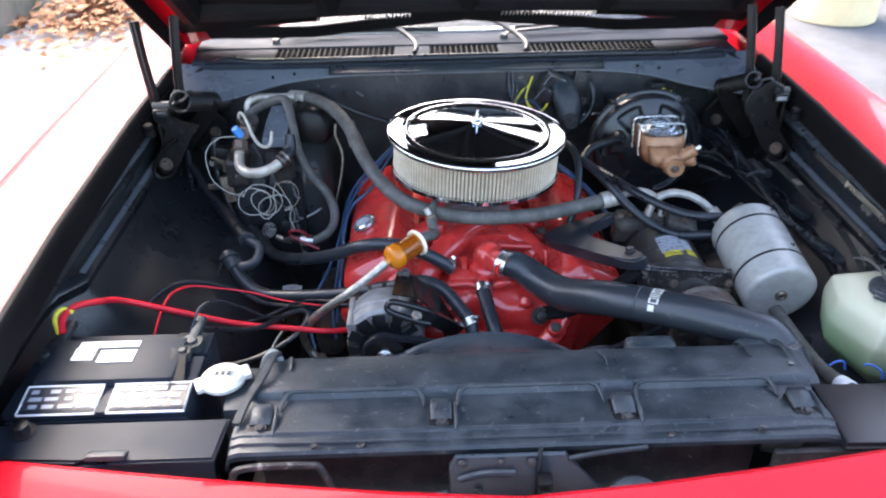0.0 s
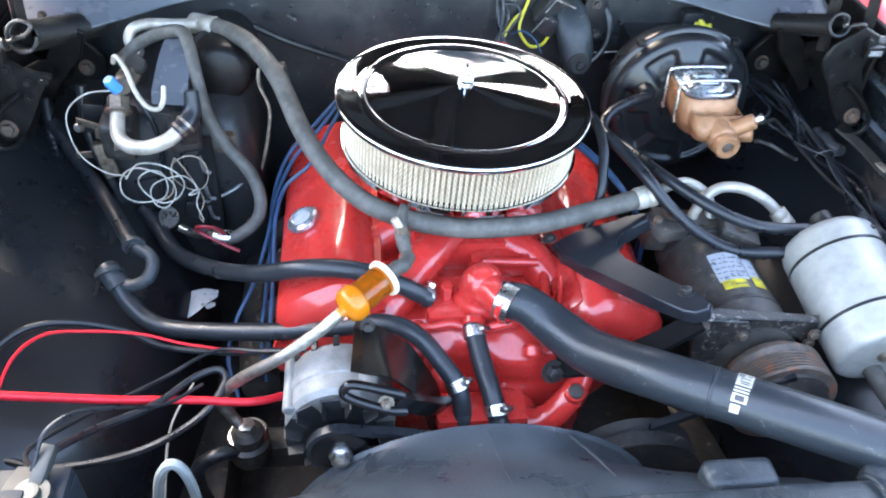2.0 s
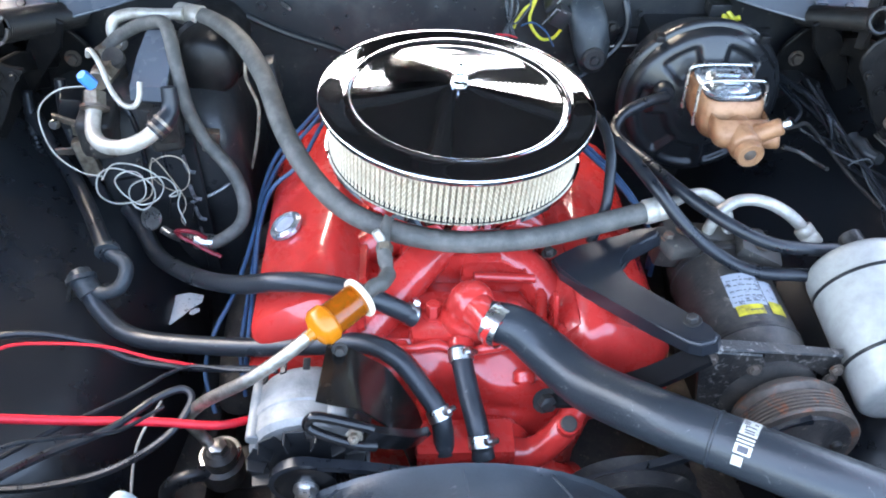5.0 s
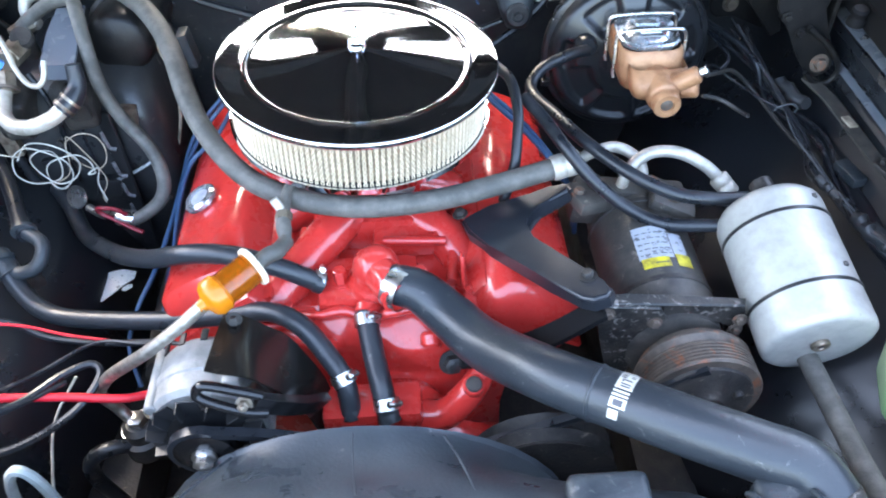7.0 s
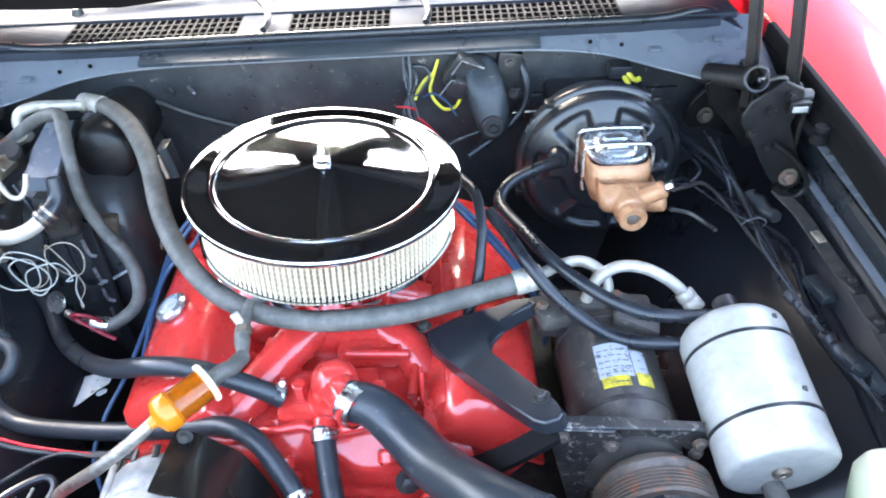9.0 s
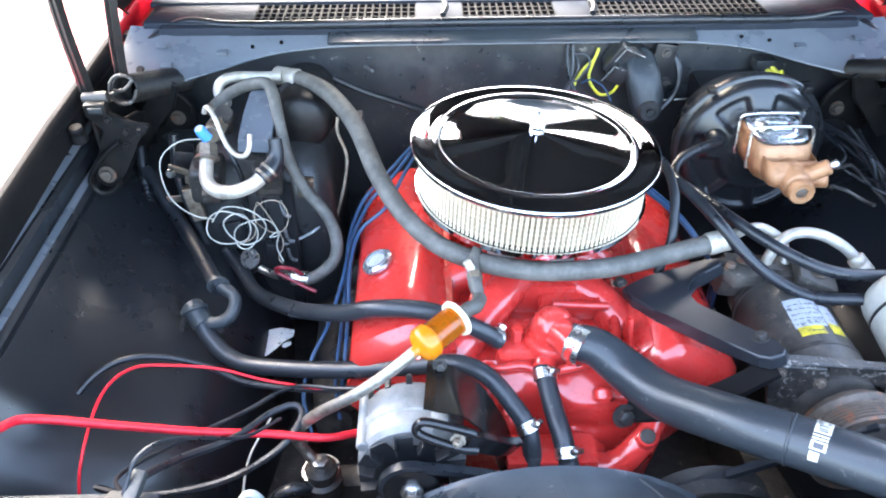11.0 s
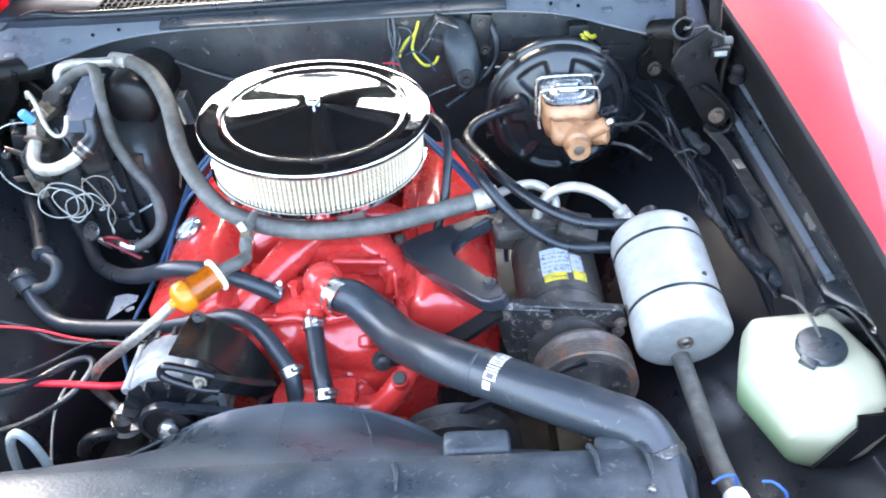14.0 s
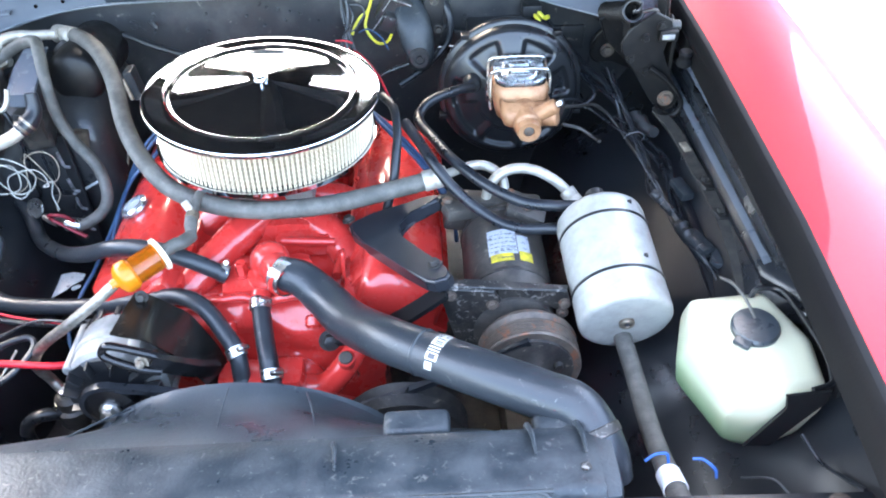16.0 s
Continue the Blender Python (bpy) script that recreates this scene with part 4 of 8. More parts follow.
me = bpy.data.meshes.new("filter_screen")
me.from_pydata(verts, [], faces)
me.transform(LT)
me.materials.append(M["screen"])
so = new("filter_screen", me)
so.parent = ac
so.matrix_parent_inverse = ac.matrix_basis.inverted()
tagged(so, "pale expanded wire screen round the filter", kind="stuff")
for z in (FZ0 - 0.002, FZ1 + 0.001):
    bm = lathe(B(), [(FR + 0.002, -0.004), (FR + 0.0035, -0.003), (FR + 0.0035, 0.003), (FR + 0.001, 0.004), (FR - 0.02, 0.004), (FR - 0.02, -0.004)], (0, 0, z), (0, 0, 1), 96)
    bm.transform(LT)
    part("filter_end_ring", bm, "rubber" if z < -0.05 else "chrome", ac)
bm = lathe(B(), [(0.0, -0.02), (0.07, -0.02), (0.10, -0.006), (0.150, -0.004), (0.169, 0.0), (0.170, 0.008), (0.167, 0.008), (0.165, 0.002), (0.0, 0.0)], (0, 0, FZ0 - 0.006), (0, 0, 1), 96)
bm.transform(LT)
part("base_pan", bm, "chrome", ac)
carb = thing("carburetor", (0, 0, 0.79), "dull metal carburetor hidden under the air cleaner", "carburetor")
bm = B()
block(bm, (0, 0, 0.825), (0.13, 0.14, 0.07), 0.01)
cyl(bm, (0, 0, 0.85), (0, 0, 0.885), 0.062, 28)
part("carburetor_body", bm, "alu_cast", carb)

# ---- upper radiator hose, printed with a white band ----
hose = thing("radiator_hose", (0.04, -0.24, 0.80), "thick black upper radiator hose with a white printed band", "hose")
RH = [(0.030, -0.240, 0.804), (0.063, -0.252, 0.803), (0.097, -0.281, 0.791), (0.135, -0.332, 0.795), (0.190, -0.402, 0.833), (0.245, -0.445, 0.848), (0.305, -0.485, 0.857), (0.365, -0.515, 0.855), (0.403, -0.534, 0.850), (0.424, -0.570, 0.830), (0.431, -0.590, 0.800)]
part("tube", sweep(B(), RH, [0.0245, 0.0255, 0.028, 0.0295, 0.029, 0.0285, 0.0285, 0.0285, 0.028, 0.0275, 0.027], 24, 10), "hose_rubber", hose)
hp = spline(RH, 10)
d = (hp[55] - hp[51]).normalized()
bm = lathe(B(), [(0.0285, -0.002), (0.0298, -0.001), (0.0298, 0.001), (0.0285, 0.002)], hp[48], hp[49] - hp[47], 28, close=False)
part("seam_ring", bm, "hose_rubber", hose)
dd, uu, vv = axes(d)
zz = (Vector((0, 0, 1)) - dd * dd.z).normalized()
ss = dd.cross(zz)
def on_hose(bm, a0, a1, l0, l1, lift=0.0):
    loft(bm, [[hp[52] + dd * l * 0.76 + (zz * math.cos(radians(a)) + ss * math.sin(radians(a))) * (0.0290 + lift) for a in np.linspace(a0 * 0.82, a1 * 0.82, 5)] for l in (l0, l1)])
    return bm


for p in ((-62, -57, -0.010, 0.010), (-52, -48, -0.010, 0.011), (-44, 14, -0.010, 0.012), (19, 24, -0.010, 0.011), (28, 33, -0.010, 0.011), (37, 60, -0.010, 0.011), (66, 90, -0.009, 0.004)):
    band = part("printed_mark", on_hose(B(), *p), "label_cream", hose, "off-white printed mark, unreadable")
bm = B()
for p in ((-36, -33, -0.008, -0.001), (-30, -26, -0.008, -0.001), (-22, -18, -0.008, -0.001), (-33, -30, 0.004, 0.009), (-27, -23, 0.004, 0.009), (-14, -6, -0.005, -0.003), (-14, -10, -0.005, 0.008), (-2, 2, -0.005, 0.008), (5, 9, -0.004, 0.008), (41, 56, -0.006, 0.007)):
    on_hose(bm, *p, 0.0003)
part("print", bm, "ink", band)
clamp((0.040, -0.248, 0.804), Vector((0.03, -0.025, 0.0)), 0.0252, None, 0.020, 200)
part("end_band", lathe(B(), [(0.0278, -0.006), (0.0290, -0.005), (0.0290, 0.005), (0.0278, 0.006)], hp[87], hp[88] - hp[86], 28, close=False), "worn_iron", hose, "dull metal clamp band at the radiator end")

# ---- heater and bypass hoses ----
def hose_thing(name, pts, r, material, label, n=8, seg=14, category="hose", group=""):
    t = thing(name, pts[0], label, category, group)
    part("tube", sweep(B(), pts, r, seg, n), material, t)
    if r > 0.011:
        for p, q in ((pts[0], pts[1]), (pts[-1], pts[-2])):
            part("end_cuff", lathe(B(), [(r * 0.9, 0.0), (r * 1.05, 0.001), (r * 1.05, 0.010), (r, 0.012)], p, Vector(q) - Vector(p), 16, close=False), material, t)
    return t


hose_thing("bypass_hose", [(-0.004, -0.246, 0.763), (0.004, -0.29, 0.742), (0.014, -0.335, 0.722), (0.021, -0.36, 0.695)], 0.0135, "hose_rubber", "short black bypass hose at the engine front")
clamp((-0.002, -0.256, 0.759), (0.1, -0.9, -0.45), 0.0145)
clamp((0.018, -0.348, 0.713), (0.1, -0.8, -0.6), 0.0145)
hose_thing("heater_hose", [(-0.50, 0.10, 0.70), (-0.472, 0.063, 0.690), (-0.440, 0.010, 0.684), (-0.398, -0.040, 0.703), (-0.342, -0.096, 0.735), (-0.282, -0.146, 0.775), (-0.231, -0.175, 0.808), (-0.187, -0.188, 0.820), (-0.145, -0.198, 0.820), (-0.098, -0.203, 0.800), (-0.056, -0.205, 0.772)], 0.0125, "hose_rubber", "black heater hose running to the intake manifold")
clamp((-0.062, -0.202, 0.775), (0.9, -0.1, -0.4), 0.0135)
hose_thing("heater_hose", [(-0.494, -0.112, 0.742), (-0.475, -0.135, 0.720), (-0.445, -0.158, 0.703), (-0.397, -0.175, 0.700), (-0.273, -0.206, 0.722), (-0.18, -0.228, 0.75), (-0.12, -0.245, 0.772), (-0.080, -0.268, 0.772), (-0.050, -0.298, 0.752), (-0.030, -0.325, 0.732), (-0.024, -0.352, 0.695)], 0.0125, "hose_rubber", "black heater hose curving down to the water pump")
clamp((-0.031, -0.323, 0.734), (0.4, -0.7, -0.6), 0.0135)
hose_thing("heater_hose", [(-0.63, 0.175, 0.82), (-0.600, 0.14, 0.79), (-0.569, 0.102, 0.767), (-0.52, 0.02, 0.765), (-0.480, -0.055, 0.770), (-0.462, -0.085, 0.772)], 0.0115, "rubber", "black heater hose from the firewall to a tee")
tee = thing("hose_tee", (-0.47, -0.10, 0.75), "black plastic tee joining the heater hoses", "tee")
part("tee_body", sweep(sweep(B(), [(-0.466, -0.078, 0.774), (-0.440, -0.096, 0.765), (-0.445, -0.118, 0.748), (-0.470, -0.122, 0.738), (-0.497, -0.112, 0.742)], 0.0095, 12, 6), [(-0.505, -0.098, 0.75), (-0.497, -0.108, 0.746), (-0.486, -0.120, 0.735)], 0.0165, 14, 5), "black_plastic", tee)
bm = B()
lathe(bm, [(0.013, -0.004), (0.0165, -0.003), (0.0165, 0.003), (0.013, 0.004)], (-0.466, -0.078, 0.774), (0.2, -0.9, -0.1), 20)
lathe(bm, [(0.017, -0.004), (0.020, -0.003), (0.020, 0.003), (0.017, 0.004)], (-0.500, -0.105, 0.748), (0.3, -0.7, -0.5), 20)
part("tee_flange", bm, "black_plastic", tee)
bm = B()
sweep(bm, [(-0.515, -0.11, 0.74), (-0.528, -0.118, 0.70), (-0.53, -0.12, 0.665), (-0.515, -0.13, 0.66)], 0.003, 8, 4)
part("tee_wire", bm, "grime", tee)

# ---- fuel filter and line ----
ff = thing("fuel_filter", (-0.14, -0.27, 0.85), "amber inline fuel filter with a cream end", "fuel filter")
fa, fb = Vector((-0.167, -0.294, 0.852)), Vector((-0.112, -0.246, 0.862))
ax = (fb - fa).normalized()
part("bowl", lathe(B(), [(0.006, -0.012), (0.008, -0.004), (0.018, 0.0), (0.0225, 0.006), (0.0225, 0.018), (0.019, 0.022), (0.0, 0.022)], fa, ax, 28), "amber_cap", ff, "yellow amber plastic filter cap")
part("glass_body", lathe(B(), [(0.0, 0.0), (0.0195, 0.0), (0.0195, 0.042), (0.0, 0.042)], fa + ax * 0.020, ax, 28), "amber", ff, "clear amber filter body")
part("element", lathe(B(), [(0.0, 0.0), (0.013, 0.0), (0.013, 0.036), (0.0, 0.036)], fa + ax * 0.022, ax, 20), "rust", ff)
part("end_flange", lathe(B(), [(0.0, 0.0), (0.024, 0.0), (0.0245, 0.002), (0.0245, 0.005), (0.0225, 0.007), (0.010, 0.009), (0.0, 0.0095)], fa + ax * 0.060, ax, 28), "cream", ff, "cream plastic filter end")
bm = B()
sweep(bm, [fb - ax * 0.004, fb + ax * 0.012, (-0.095, -0.232, 0.862), (-0.088, -0.21, 0.855)], 0.0095, 12, 5)
part("rubber_elbow", bm, "rubber_grey", ff)
fl = thing("fuel_line", (-0.32, -0.29, 0.62), "bent steel fuel line up to the amber filter", "pipe")
part("tube", sweep(B(), [fa + ax * -0.006, (-0.200, -0.308, 0.830), (-0.245, -0.316, 0.797), (-0.300, -0.308, 0.750), (-0.328, -0.300, 0.712), (-0.334, -0.296, 0.690), (-0.328, -0.291, 0.660), (-0.315, -0.298, 0.642)], 0.0076, 14, 8), "line_steel", fl)
fv = thing("fuel_fitting", (-0.10, -0.18, 0.85), "grey metal fuel inlet fitting by the carburetor", "fitting")
part("fitting_body", sweep(B(), [(-0.088, -0.21, 0.855), (-0.092, -0.190, 0.858), (-0.094, -0.165, 0.862), (-0.090, -0.135, 0.868), (-0.080, -0.105, 0.872)], [0.0065, 0.0095, 0.0085, 0.0065, 0.0065], 12, 6), "rubber_grey", fv)
part("fitting_nut", lathe(B(), [(0.0085, 0.0), (0.0105, 0.001), (0.0105, 0.011), (0.0085, 0.012)], (-0.0925, -0.180, 0.860), (-0.05, 0.95, 0.15), 6), "nut_brown", fv)
part("fitting_valve", cyl(B(), (-0.093, -0.168, 0.862), (-0.104, -0.160, 0.878), 0.006, 10), "alu_tube", fv)
pump = thing("fuel_pump", (-0.31, -0.30, 0.50), "grimy fuel pump beside the engine block", "fuel pump")
part("pump_body", lathe(B(), [(0.0, 0.0), (0.026, 0.0), (0.028, 0.005), (0.028, 0.03), (0.022, 0.034), (0.022, 0.05), (0.016, 0.056), (0.0, 0.056)], (-0.307, -0.302, 0.578), (0.0, 0.05, 1), 24), "grime", pump)
part("pump_ring", lathe(B(), [(0.013, 0.0), (0.026, 0.0), (0.0275, 0.002), (0.026, 0.005), (0.013, 0.006)], (-0.309, -0.293, 0.612), (-0.1, 0.05, 1), 28), "steel", pump, "bright steel ring on the fuel pump")
part("pump_nut", lathe(B(), [(0.012, 0), (0.012, 0.012), (0.008, 0.014)], (-0.307, -0.300, 0.634), (0, 0, 1), 6), "steel", pump)
part("pump_mount", block(B(), (-0.24, -0.28, 0.56), (0.14, 0.04, 0.05), 0.008), "grime", pump)
part("pump_hose", sweep(B(), [(-0.31, -0.31, 0.60), (-0.345, -0.325, 0.615), (-0.372, -0.33, 0.595), (-0.378, -0.33, 0.55), (-0.37, -0.32, 0.46)], 0.010, 12, 6), "rubber", pump)

# ---- alternator with its bracket and shield ----
alt = thing("alternator", (-0.19, -0.33, 0.68), "silver cast alternator with a black fan", "alternator")
AC = (-0.178, 0.738)
bm = lathe(B(), [(0.0, 0.0), (0.03, 0.0), (0.05, -0.006), (0.062, -0.016), (0.066, -0.024), (0.066, -0.050), (0.068, -0.052), (0.068, -0.062), (0.066, -0.064), (0.066, -0.086), (0.060, -0.092), (0.02, -0.094), (0.0, -0.094)], (AC[0], -0.285, AC[1]), (0, 1, 0), 40)
part("housing", bm, "alu_cast", alt, "silver cast aluminium alternator housing")
for k in range(4):
    a = radians(62 + 90 * k)
    p = Vector((AC[0] + 0.066 * math.cos(a), 0, AC[1] + 0.066 * math.sin(a)))
    part("housing_lug", cyl(B(), p + Vector((0, -0.295, 0)), p + Vector((0, -0.376, 0)), 0.008, 12), "alu_cast", alt)
part("adjuster_ear", block(B(), (-0.142, -0.345, 0.795), (0.02, 0.05, 0.026), 0.006), "alu_cast", alt)
for k in range(7):
    a = radians(20 + k * 24)
    part("cooling_slot", block(B(), (AC[0] + 0.0660 * math.cos(a), -0.300, AC[1] + 0.0660 * math.sin(a)), (0.003, 0.016, 0.008), 0.001, rot=(0, -math.degrees(a), 0)), "black", alt)
bm = lathe(B(), [(0.0, 0.0), (0.046, 0.0), (0.046, 0.003), (0.0, 0.003)], (AC[0], -0.385, AC[1]), (0, -1, 0), 32)
fan = part("cooling_fan", bm, "black", alt, "black stamped alternator fan")
for k in range(12):
    a = 2 * math.pi * (k + 0.3) / 12
    o = Vector((AC[0], -0.388, AC[1]))
    rad_d, tan_d = Vector((math.cos(a), 0, math.sin(a))), Vector((-math.sin(a), 0, math.cos(a)))
    bm = plate(B(), o + rad_d * 0.053, rad_d, tan_d, [(-0.010, -0.010), (0.011, -0.012), (0.013, 0.010), (-0.010, 0.007)], 0.002, 0.0005)
    plate(bm, o + rad_d * 0.054 + tan_d * 0.009 + Vector((0, -0.006, 0)), rad_d, Vector((0, -1, 0)), [(-0.012, -0.007), (0.012, -0.007), (0.010, 0.008), (-0.008, 0.008)], 0.002, 0.0005)
    part("fan_blade", bm, "black", fan)
bm = lathe(B(), [(0.012, 0.0), (0.034, 0.0), (0.030, 0.007), (0.034, 0.014), (0.028, 0.016), (0.012, 0.016)], (AC[0], -0.400, AC[1]), (0, -1, 0), 32)
part("pulley", bm, "black_gloss", alt)
bm = cyl(B(), (AC[0], -0.414, AC[1]), (AC[0], -0.421, AC[1]), 0.014, 20)
lathe(bm, [(0.011, 0.0), (0.011, 0.009), (0.007, 0.011)], (AC[0], -0.420, AC[1]), (0, -1, 0), 6)
cyl(bm, (AC[0], -0.42, AC[1]), (AC[0], -0.432, AC[1]), 0.005, 12)
part("shaft_nut", bm, "steel", alt)
br = thing("alternator_bracket", (-0.12, -0.31, 0.65), "gloss black steel alternator shield and slotted arm", "bracket")
def bent(rows, n=8):
    """A sheet whose rows of points are smoothed lengthwise."""
    return [spline(r, n) for r in rows]


bm = loft(B(), bent([[(-0.157, -0.285, 0.822), (-0.144, -0.287, 0.821), (-0.128, -0.289, 0.814), (-0.110, -0.290, 0.799), (-0.090, -0.292, 0.782), (-0.070, -0.302, 0.752), (-0.054, -0.312, 0.722), (-0.042, -0.325, 0.670)],
                     [(-0.160, -0.328, 0.829), (-0.146, -0.331, 0.828), (-0.126, -0.335, 0.822), (-0.106, -0.336, 0.804), (-0.088, -0.336, 0.780), (-0.071, -0.336, 0.744), (-0.060, -0.338, 0.712), (-0.048, -0.345, 0.655)],
                     [(-0.163, -0.372, 0.834), (-0.146, -0.377, 0.834), (-0.118, -0.380, 0.828), (-0.100, -0.378, 0.806), (-0.087, -0.372, 0.780), (-0.076, -0.366, 0.740), (-0.068, -0.360, 0.704), (-0.056, -0.362, 0.640)]]), thick=0.0025)
part("shield", bm, "shield", br, "dark bent sheet steel alternator shield", 50)
part("slotted_arm", sweep(B(), [(-0.104, -0.394, 0.812), (-0.120, -0.393, 0.819), (-0.158, -0.389, 0.829), (-0.169, -0.389, 0.825), (-0.171, -0.392, 0.817), (-0.160, -0.396, 0.811), (-0.138, -0.401, 0.804), (-0.118, -0.403, 0.797), (-0.102, -0.400, 0.790)], 0.0056, 10, 7), "black_gloss", br, "gloss black slotted adjusting arm")
part("arm_tail", sweep(B(), [(-0.112, -0.397, 0.806), (-0.090, -0.392, 0.792), (-0.070, -0.380, 0.770), (-0.052, -0.360, 0.745)], 0, flat=(0.010, 0.024)), "black_gloss", br)
bm = hexbolt(B(), (-0.124, -0.397, 0.804), (0, -0.8, 0.5), 0.0062, 0.009)
cyl(bm, (-0.124, -0.352, 0.776), (-0.124, -0.408, 0.811), 0.0036)
part("arm_bolt", bm, "nut_brown", br)
bolts("shield_bolt", [(-0.142, -0.300, 0.828)], (0, -0.9, 0.3), "grime", br, 0.006, 0.008)

# ---- air conditioning compressor, bracket and canister ----
comp = thing("compressor", (0.36, -0.22, 0.69), "grimy black cylindrical air conditioning compressor", "compressor")
CX, CZ = 0.358, 0.752
bm = lathe(B(), [(0.0, 0.0), (0.055, 0.0), (0.060, -0.004), (0.060, -0.030), (0.063, -0.034), (0.063, -0.195), (0.060, -0.20), (0.058, -0.235), (0.050, -0.238), (0.0, -0.238)], (CX, -0.085, CZ), (0, 1, 0), 36)
part("shell", bm, "comp_dust", comp)
bm = B()
block(bm, (0.345, -0.098, 0.785), (0.15, 0.035, 0.06), 0.008, rot=(0, 8, 0))
block(bm, (0.290, -0.115, 0.812), (0.05, 0.05, 0.02), 0.005, rot=(0, 10, 20))
block(bm, (0.395, -0.13, 0.812), (0.06, 0.05, 0.018), 0.005, rot=(0, 20, -15))
part("rear_head", bm, "comp_dust", comp, "grimy rear head with hose fittings")
for k, (x, y) in enumerate(((0.275, -0.118), (0.300, -0.103), (0.395, -0.135), (0.372, -0.105))):
    bolts("head_bolt", [(x, y, 0.822)], (0.15, 0, 1), "rust", comp, 0.007, 0.009)


def wrap(bm, a0, a1, y0, y1, r):
    loft(bm, [[(CX + r * math.sin(radians(a)), y, CZ + r * math.cos(radians(a))) for a in np.linspace(a0, a1, 9)] for y in (y0, y1)])
    return bm


lab = part("label", wrap(B(), -26, 12, -0.232, -0.178, 0.0636), "label_worn", comp, "worn white and yellow compressor label")
part("label_corner", wrap(B(), 13, 30, -0.228, -0.190, 0.0636), "label_worn", lab)
part("label_stripe", wrap(B(), -24, 6, -0.247, -0.231, 0.0639), "label_yellow", lab)
part("label_stripe", wrap(B(), 14, 32, -0.246, -0.226, 0.0639), "label_yellow", lab)
bm = B()
random.seed(14)
for k in range(5):
    a = -23
    while a < 8:
        w = random.uniform(2, 8)
        wrap(bm, a, a + w, -0.226 + k * 0.009, -0.2245 + k * 0.009, 0.0639)
        a += w + 2
wrap(bm, -10, 4, -0.241, -0.239, 0.0641)
part("label_print", bm, "wire_grey", lab, "rows of small print, unreadable")
for y, r in ((-0.128, 0.0645), (-0.262, 0.0642), (-0.30, 0.064)):
    part("shell_band", lathe(B(), [(r - 0.002, -0.004), (r, -0.003), (r, 0.003), (r - 0.002, 0.004)], (CX, y, CZ), (0, 1, 0), 36, close=False), "grime", comp)
bm = B()
prof = [(0.03, 0.0), (0.056, 0.0), (0.060, 0.003), (0.062, 0.012), (0.068, 0.014), (0.068, 0.017), (0.062, 0.023), (0.068, 0.029)]
for k in range(5):
    prof += [(0.068, 0.031 + 0.0045 * k), (0.0645, 0.0325 + 0.0045 * k), (0.068, 0.034 + 0.0045 * k)]
prof += [(0.068, 0.054), (0.066, 0.056), (0.048, 0.056), (0.046, 0.050), (0.03, 0.050)]
lathe(bm, prof, (0.374, -0.330, 0.742), (0, -1, 0.04), 48)
pul = part("clutch_pulley", bm, "rust", comp, "rusty grooved compressor clutch pulley")
bm = lathe(B(), [(0.0, 0.0), (0.052, 0.0), (0.057, 0.003), (0.056, 0.008), (0.050, 0.010), (0.03, 0.012), (0.02, 0.02), (0.0, 0.02)], (0.374, -0.382, 0.744), (0, -1, 0.04), 32)
for k in range(3):
    a = 2.1 * k + 0.4
    cyl(bm, (0.374 + 0.038 * math.cos(a), -0.390, 0.744 + 0.038 * math.sin(a)), (0.374 + 0.038 * math.cos(a), -0.398, 0.744 + 0.038 * math.sin(a)), 0.006, 10)
part("clutch_plate", bm, "grime", pul)
cbr = thing("compressor_bracket", (0.33, -0.31, 0.70), "greasy black iron compressor mounting plates", "bracket")
bm = plate(B(), (0, -0.317, 0), (1, 0, 0), (0, 0, 1), [(0.254, 0.838), (0.330, 0.827), (0.339, 0.809), (0.325, 0.781), (0.312, 0.752), (0.306, 0.700), (0.285, 0.700), (0.271, 0.762)], 0.007, 0.002)
part("gusset", bm, "worn_iron", cbr, "scuffed triangular iron gusset")
bm = plate(B(), (0, -0.312, 0), (1, 0, 0), (0, 0, 1), [(0.334, 0.829), (0.420, 0.819), (0.430, 0.812), (0.434, 0.797), (0.428, 0.779), (0.418, 0.779), (0.397, 0.797), (0.368, 0.803), (0.334, 0.799)], 0.006, 0.002)
part("front_plate", bm, "worn_iron", cbr)
bm = plate(B(), (0.345, -0.292, 0.829), (1, 0.02, -0.13), (0, 1, 0), [(-0.09, -0.028), (0.082, -0.028), (0.087, -0.016), (-0.05, -0.012), (-0.09, -0.014)], 0.005)
part("top_flange", bm, "worn_iron", cbr)
bm = B()
sweep(bm, [(0.266, -0.318, 0.832), (0.215, -0.318, 0.79), (0.16, -0.306, 0.745), (0.105, -0.298, 0.730)], 0, flat=(0.030, 0.007))
part("brace", bm, "hood_black", cbr, "black flat brace to the engine front")
for x, z in ((0.327, 0.803), (0.271, 0.823), (0.425, 0.799), (0.423, 0.782)):
    bolts("plate_bolt", [(x, -0.320, z)], (0, -1, 0.1), "rust", cbr, 0.0058, 0.006)
yb = thing("y_bracket", (0.2, -0.2, 0.79), "black forked bracket from intake to compressor", "bracket")
PU, PV = Vector((0.5835, -0.7716, 0.2534)), Vector((0.7724, 0.6237, 0.1205))
